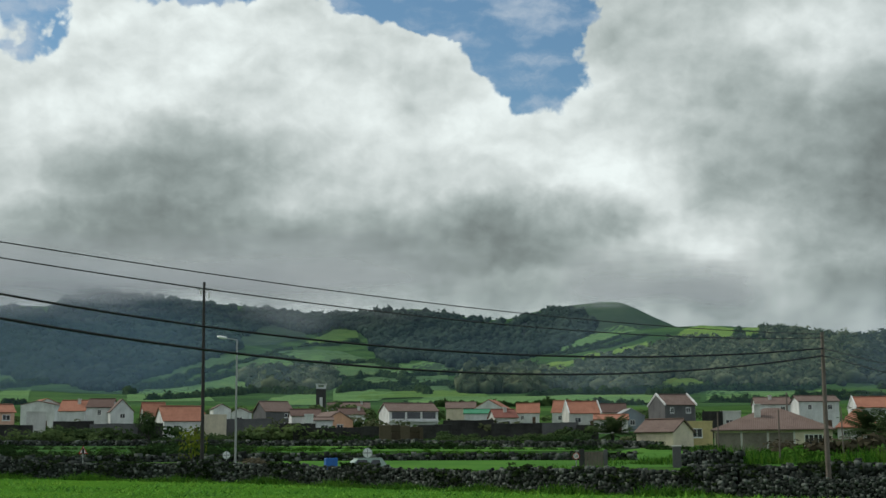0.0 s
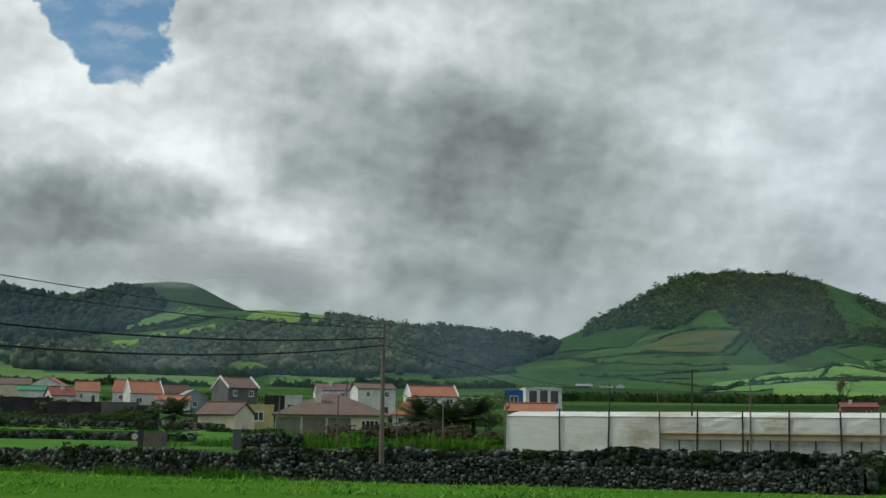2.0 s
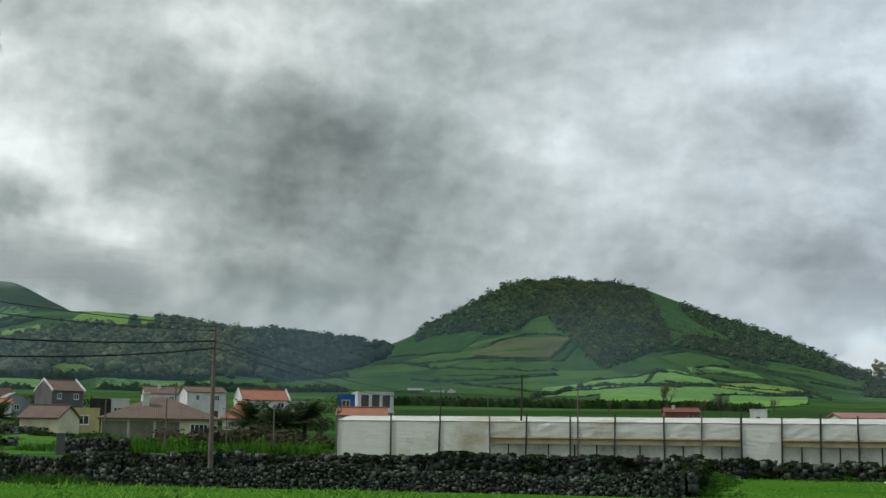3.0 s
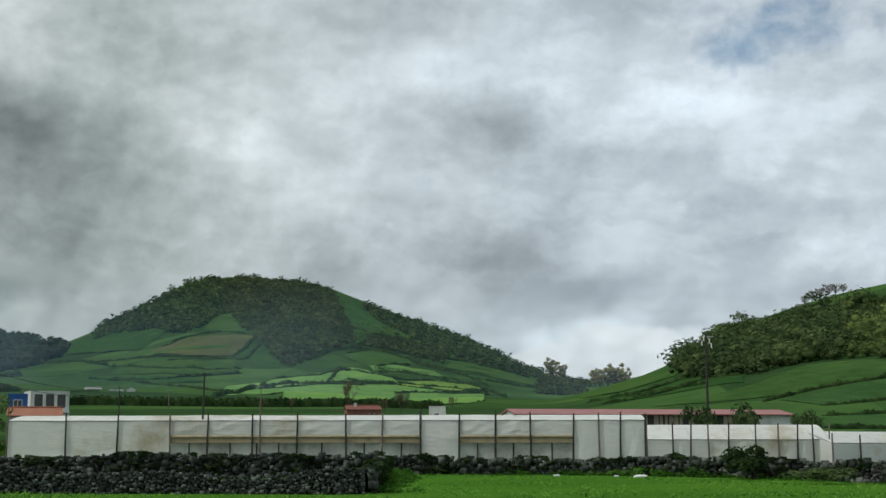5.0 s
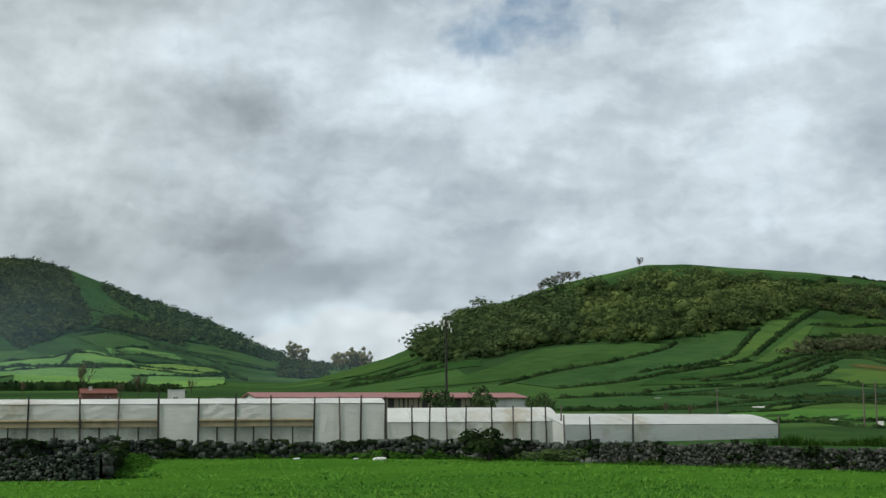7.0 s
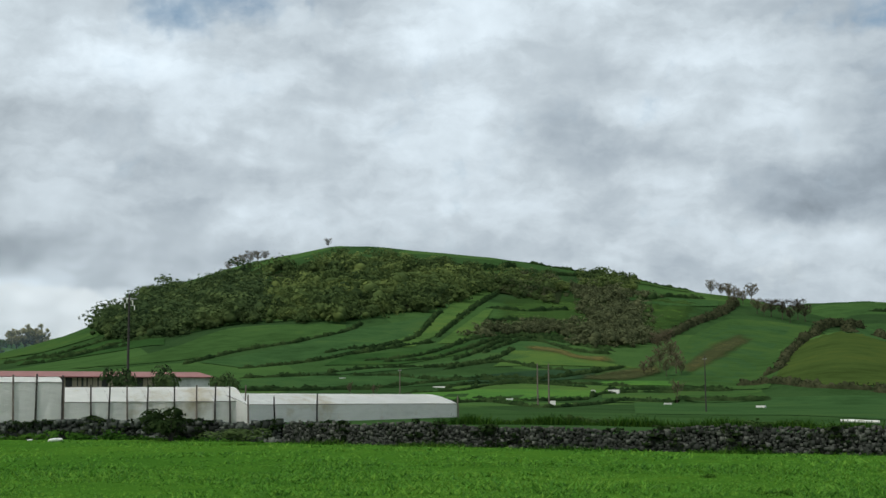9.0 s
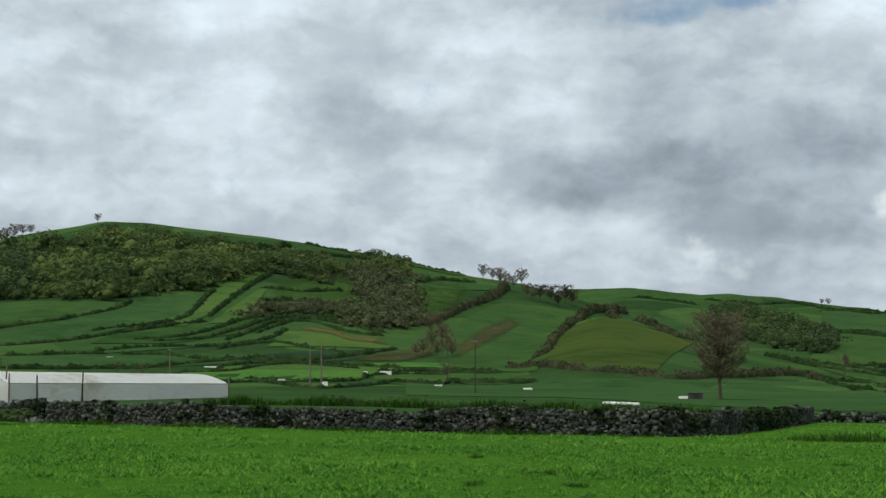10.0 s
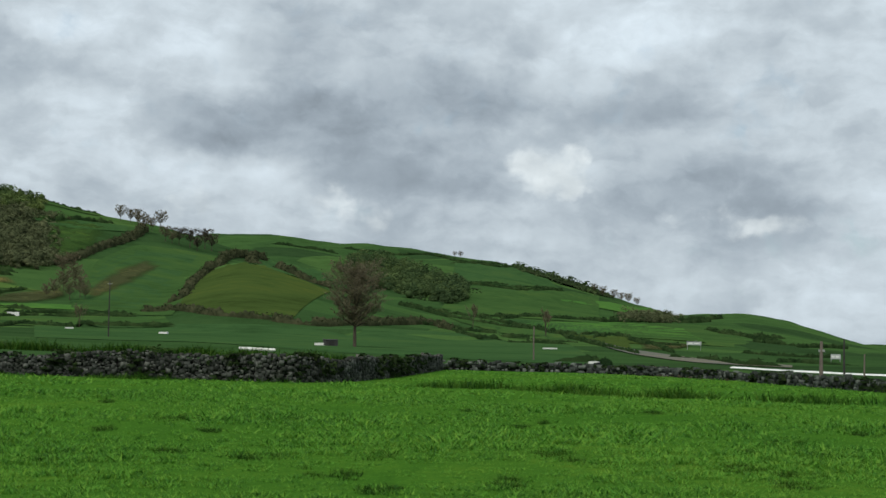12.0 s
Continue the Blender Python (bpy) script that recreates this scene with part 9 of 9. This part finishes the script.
def stone_shed(az, d, w, tall):
    t = thing("stone_shed", facing(az, d), "small brown ruined stone shed with open doorways", "shed")
    m = m_stone("brown_rubble", (0.045, 0.036, 0.026), (0.085, 0.068, 0.048), (0.14, 0.115, 0.085))
    part("wall", boxes((-w / 2, -w * 0.22, 0, 0.5, -0.4, tall), (-w * 0.22, -w * 0.02, 0, 0.5, tall * 0.62, tall * 1.02), (-w * 0.02, w * 0.2, 0, 0.5, -0.4, tall * 0.95), (w * 0.2, w * 0.42, 0, 0.5, tall * 0.6, tall * 0.9), (w * 0.42, w / 2, 0, 0.5, -0.4, tall * 0.85), bevel=0.06), m, t)
    part("back_wall", boxes((-w / 2, w / 2, 3.0, 3.4, -0.4, tall * 0.8), (-w / 2, -w / 2 + 0.4, 0.51, 2.99, -0.4, tall * 0.85), (w / 2 - 0.4, w / 2, 0.51, 2.99, -0.4, tall * 0.8), bevel=0.05), m, t)
    return t


stone_shed(-1.75, 215, 6.8, top_of(-1.75, 215, 1.32))


def trough(az, d, w, h, label="white water trough in the field", name="water_trough"):
    t = thing(name, facing(az, d, 20 * math.sin(az)), label, "trough", "field troughs")
    part("tub", boxes((-w / 2, w / 2, 0, 0.05, 0.0, h), (-w / 2, w / 2, 0.75, 0.8, 0.0, h), (-w / 2, -w / 2 + 0.05, 0.051, 0.749, 0.0, h), (w / 2 - 0.05, w / 2, 0.051, 0.749, 0.0, h), (-w / 2 + 0.051, w / 2 - 0.051, 0.051, 0.749, 0.02, h * 0.5)), MAT_SIGNWHITE, t)
    return t


for az, d, w, h in ((80.8, 186, 2.4, 0.4), (74.3, 275, 1.7, 0.5), (90.2, 235, 2.4, 0.32), (91.93, 118, 0.8, 0.35), (70.65, 310, 1.6, 0.5), (68.45, 395, 3.2, 1.2), (67.6, 395, 1.2, 0.9), (64.2, 330, 1.5, 0.5), (61.3, 405, 4.0, 0.4), (57.3, 430, 2.0, 0.4), (65.95, 272, 1.1, 0.8)):
    trough(az, d, w, h)


def film_roll(az0, az1, d, r):
    a, b = at(az0, d), at(az1, d)
    bm = bmesh.new()
    rod(bm, (a.x, a.y, a.z + r * 0.9), (b.x, b.y, b.z + r * 0.9), r, r * 0.85, 10, 6, 0.03)
    return tagged(part("film_roll", bm, MAT_FILM), "white roll of plastic film lying by the wall", "plastic roll")


film_roll(77.35, 78.85, 132, 0.17)


def hut(az, d):
    t = thing("field_hut", facing(az, d, 12), "small dark block field hut under the bare tree", "hut")
    part("wall", boxes((-0.85, 0.85, 0, 1.6, -0.2, 0.85), bevel=0.02), WALL["darkwall"], t)
    part("roof", boxes((-0.92, 0.92, -0.08, 1.68, 0.853, 0.93), bevel=0.01), WALL["greywall"], t)
    # black plate on the closed wall paints the dark inside of a doorway
    part("black_opening_plate", boxes((-0.35, 0.35, -0.012, -0.002, 0.1, 0.7)), MAT_SIGNBLACK, t)
    return t


hut(81.15, 185)


def crop_cover(line, w, h, label):
    """A long low hoop of white film over a crop row, following the land."""
    p, length = along(line, 2.0)
    xyz = polar_xyz(p[:, 0], p[:, 1], 0.02)
    tang = np.gradient(xyz[:, :2], axis=0)
    tang /= np.linalg.norm(tang, axis=1)[:, None]
    nrm = np.column_stack([-tang[:, 1], tang[:, 0]])
    rows = []
    for t in np.linspace(0, math.pi, 9):
        rows.append(np.column_stack([xyz[:, :2] + nrm * (w / 2) * math.cos(t), xyz[:, 2] + h * math.sin(t) * (1 + 0.12 * np.sin(np.arange(len(p)) * 1.3))]))
    me = grid_mesh("crop_cover", np.concatenate(rows), 9, len(p), MAT_FILM)
    return tagged(new("crop_cover", me), label, "crop cover")


crop_cover([(97.6, 128), (99.9, 120), (103.6, 112), (108, 104)], 0.8, 0.13, "long white plastic crop cover beyond the wall")


def billboard(az, d, w, el0, el1, name="billboard", label="small pale roadside board on two legs"):
    z0, z1 = top_of(az, d, el0), top_of(az, d, el1)
    t = thing(name, facing(az, d), label, "board")
    part("panel", boxes((-w / 2, w / 2, -0.03, 0.03, z0, z1)), MAT_SIGNBACK, t)
    part("lettering", boxes((-w * 0.4, -w * 0.1, -0.04, -0.031, z0 + (z1 - z0) * 0.3, z1 - (z1 - z0) * 0.3), (0.0, w * 0.38, -0.04, -0.031, z0 + (z1 - z0) * 0.3, z1 - (z1 - z0) * 0.3)), MAT_SIGNWHITE, t)
    for x in (-w * 0.45, w * 0.45):
        bm = bmesh.new()
        rod(bm, (x, 0.06, -0.2), (x, 0.06, z1), 0.06, 0.06, 6)
        part("leg", bm, MAT_STEEL, t)
    return t


billboard(101.6, 240, 1.6, -0.73, -0.53)
billboard(96.05, 330, 3.4, -0.26, -0.12, label="blue and white road board on posts")
for az, d, s in ((45.86, 74, 0.5), (42.47, 76, 0.25), (44.9, 75, 0.2)):
    bm = bmesh.new()
    bmesh.ops.create_icosphere(bm, subdivisions=2, radius=0.5)
    for v in bm.verts:
        v.co = Vector((v.co.x * s * 1.8, v.co.y * s, v.co.z * s * 0.45)) * (1 + 0.25 * math.sin(v.co.x * 9 + v.co.y * 7))
    p = at(az, d, 0.08)
    bmesh.ops.translate(bm, verts=bm.verts, vec=p)
    tagged(part("film_scrap", bm, MAT_FILM), "crumpled scrap of white plastic film in the grass", "plastic scrap")
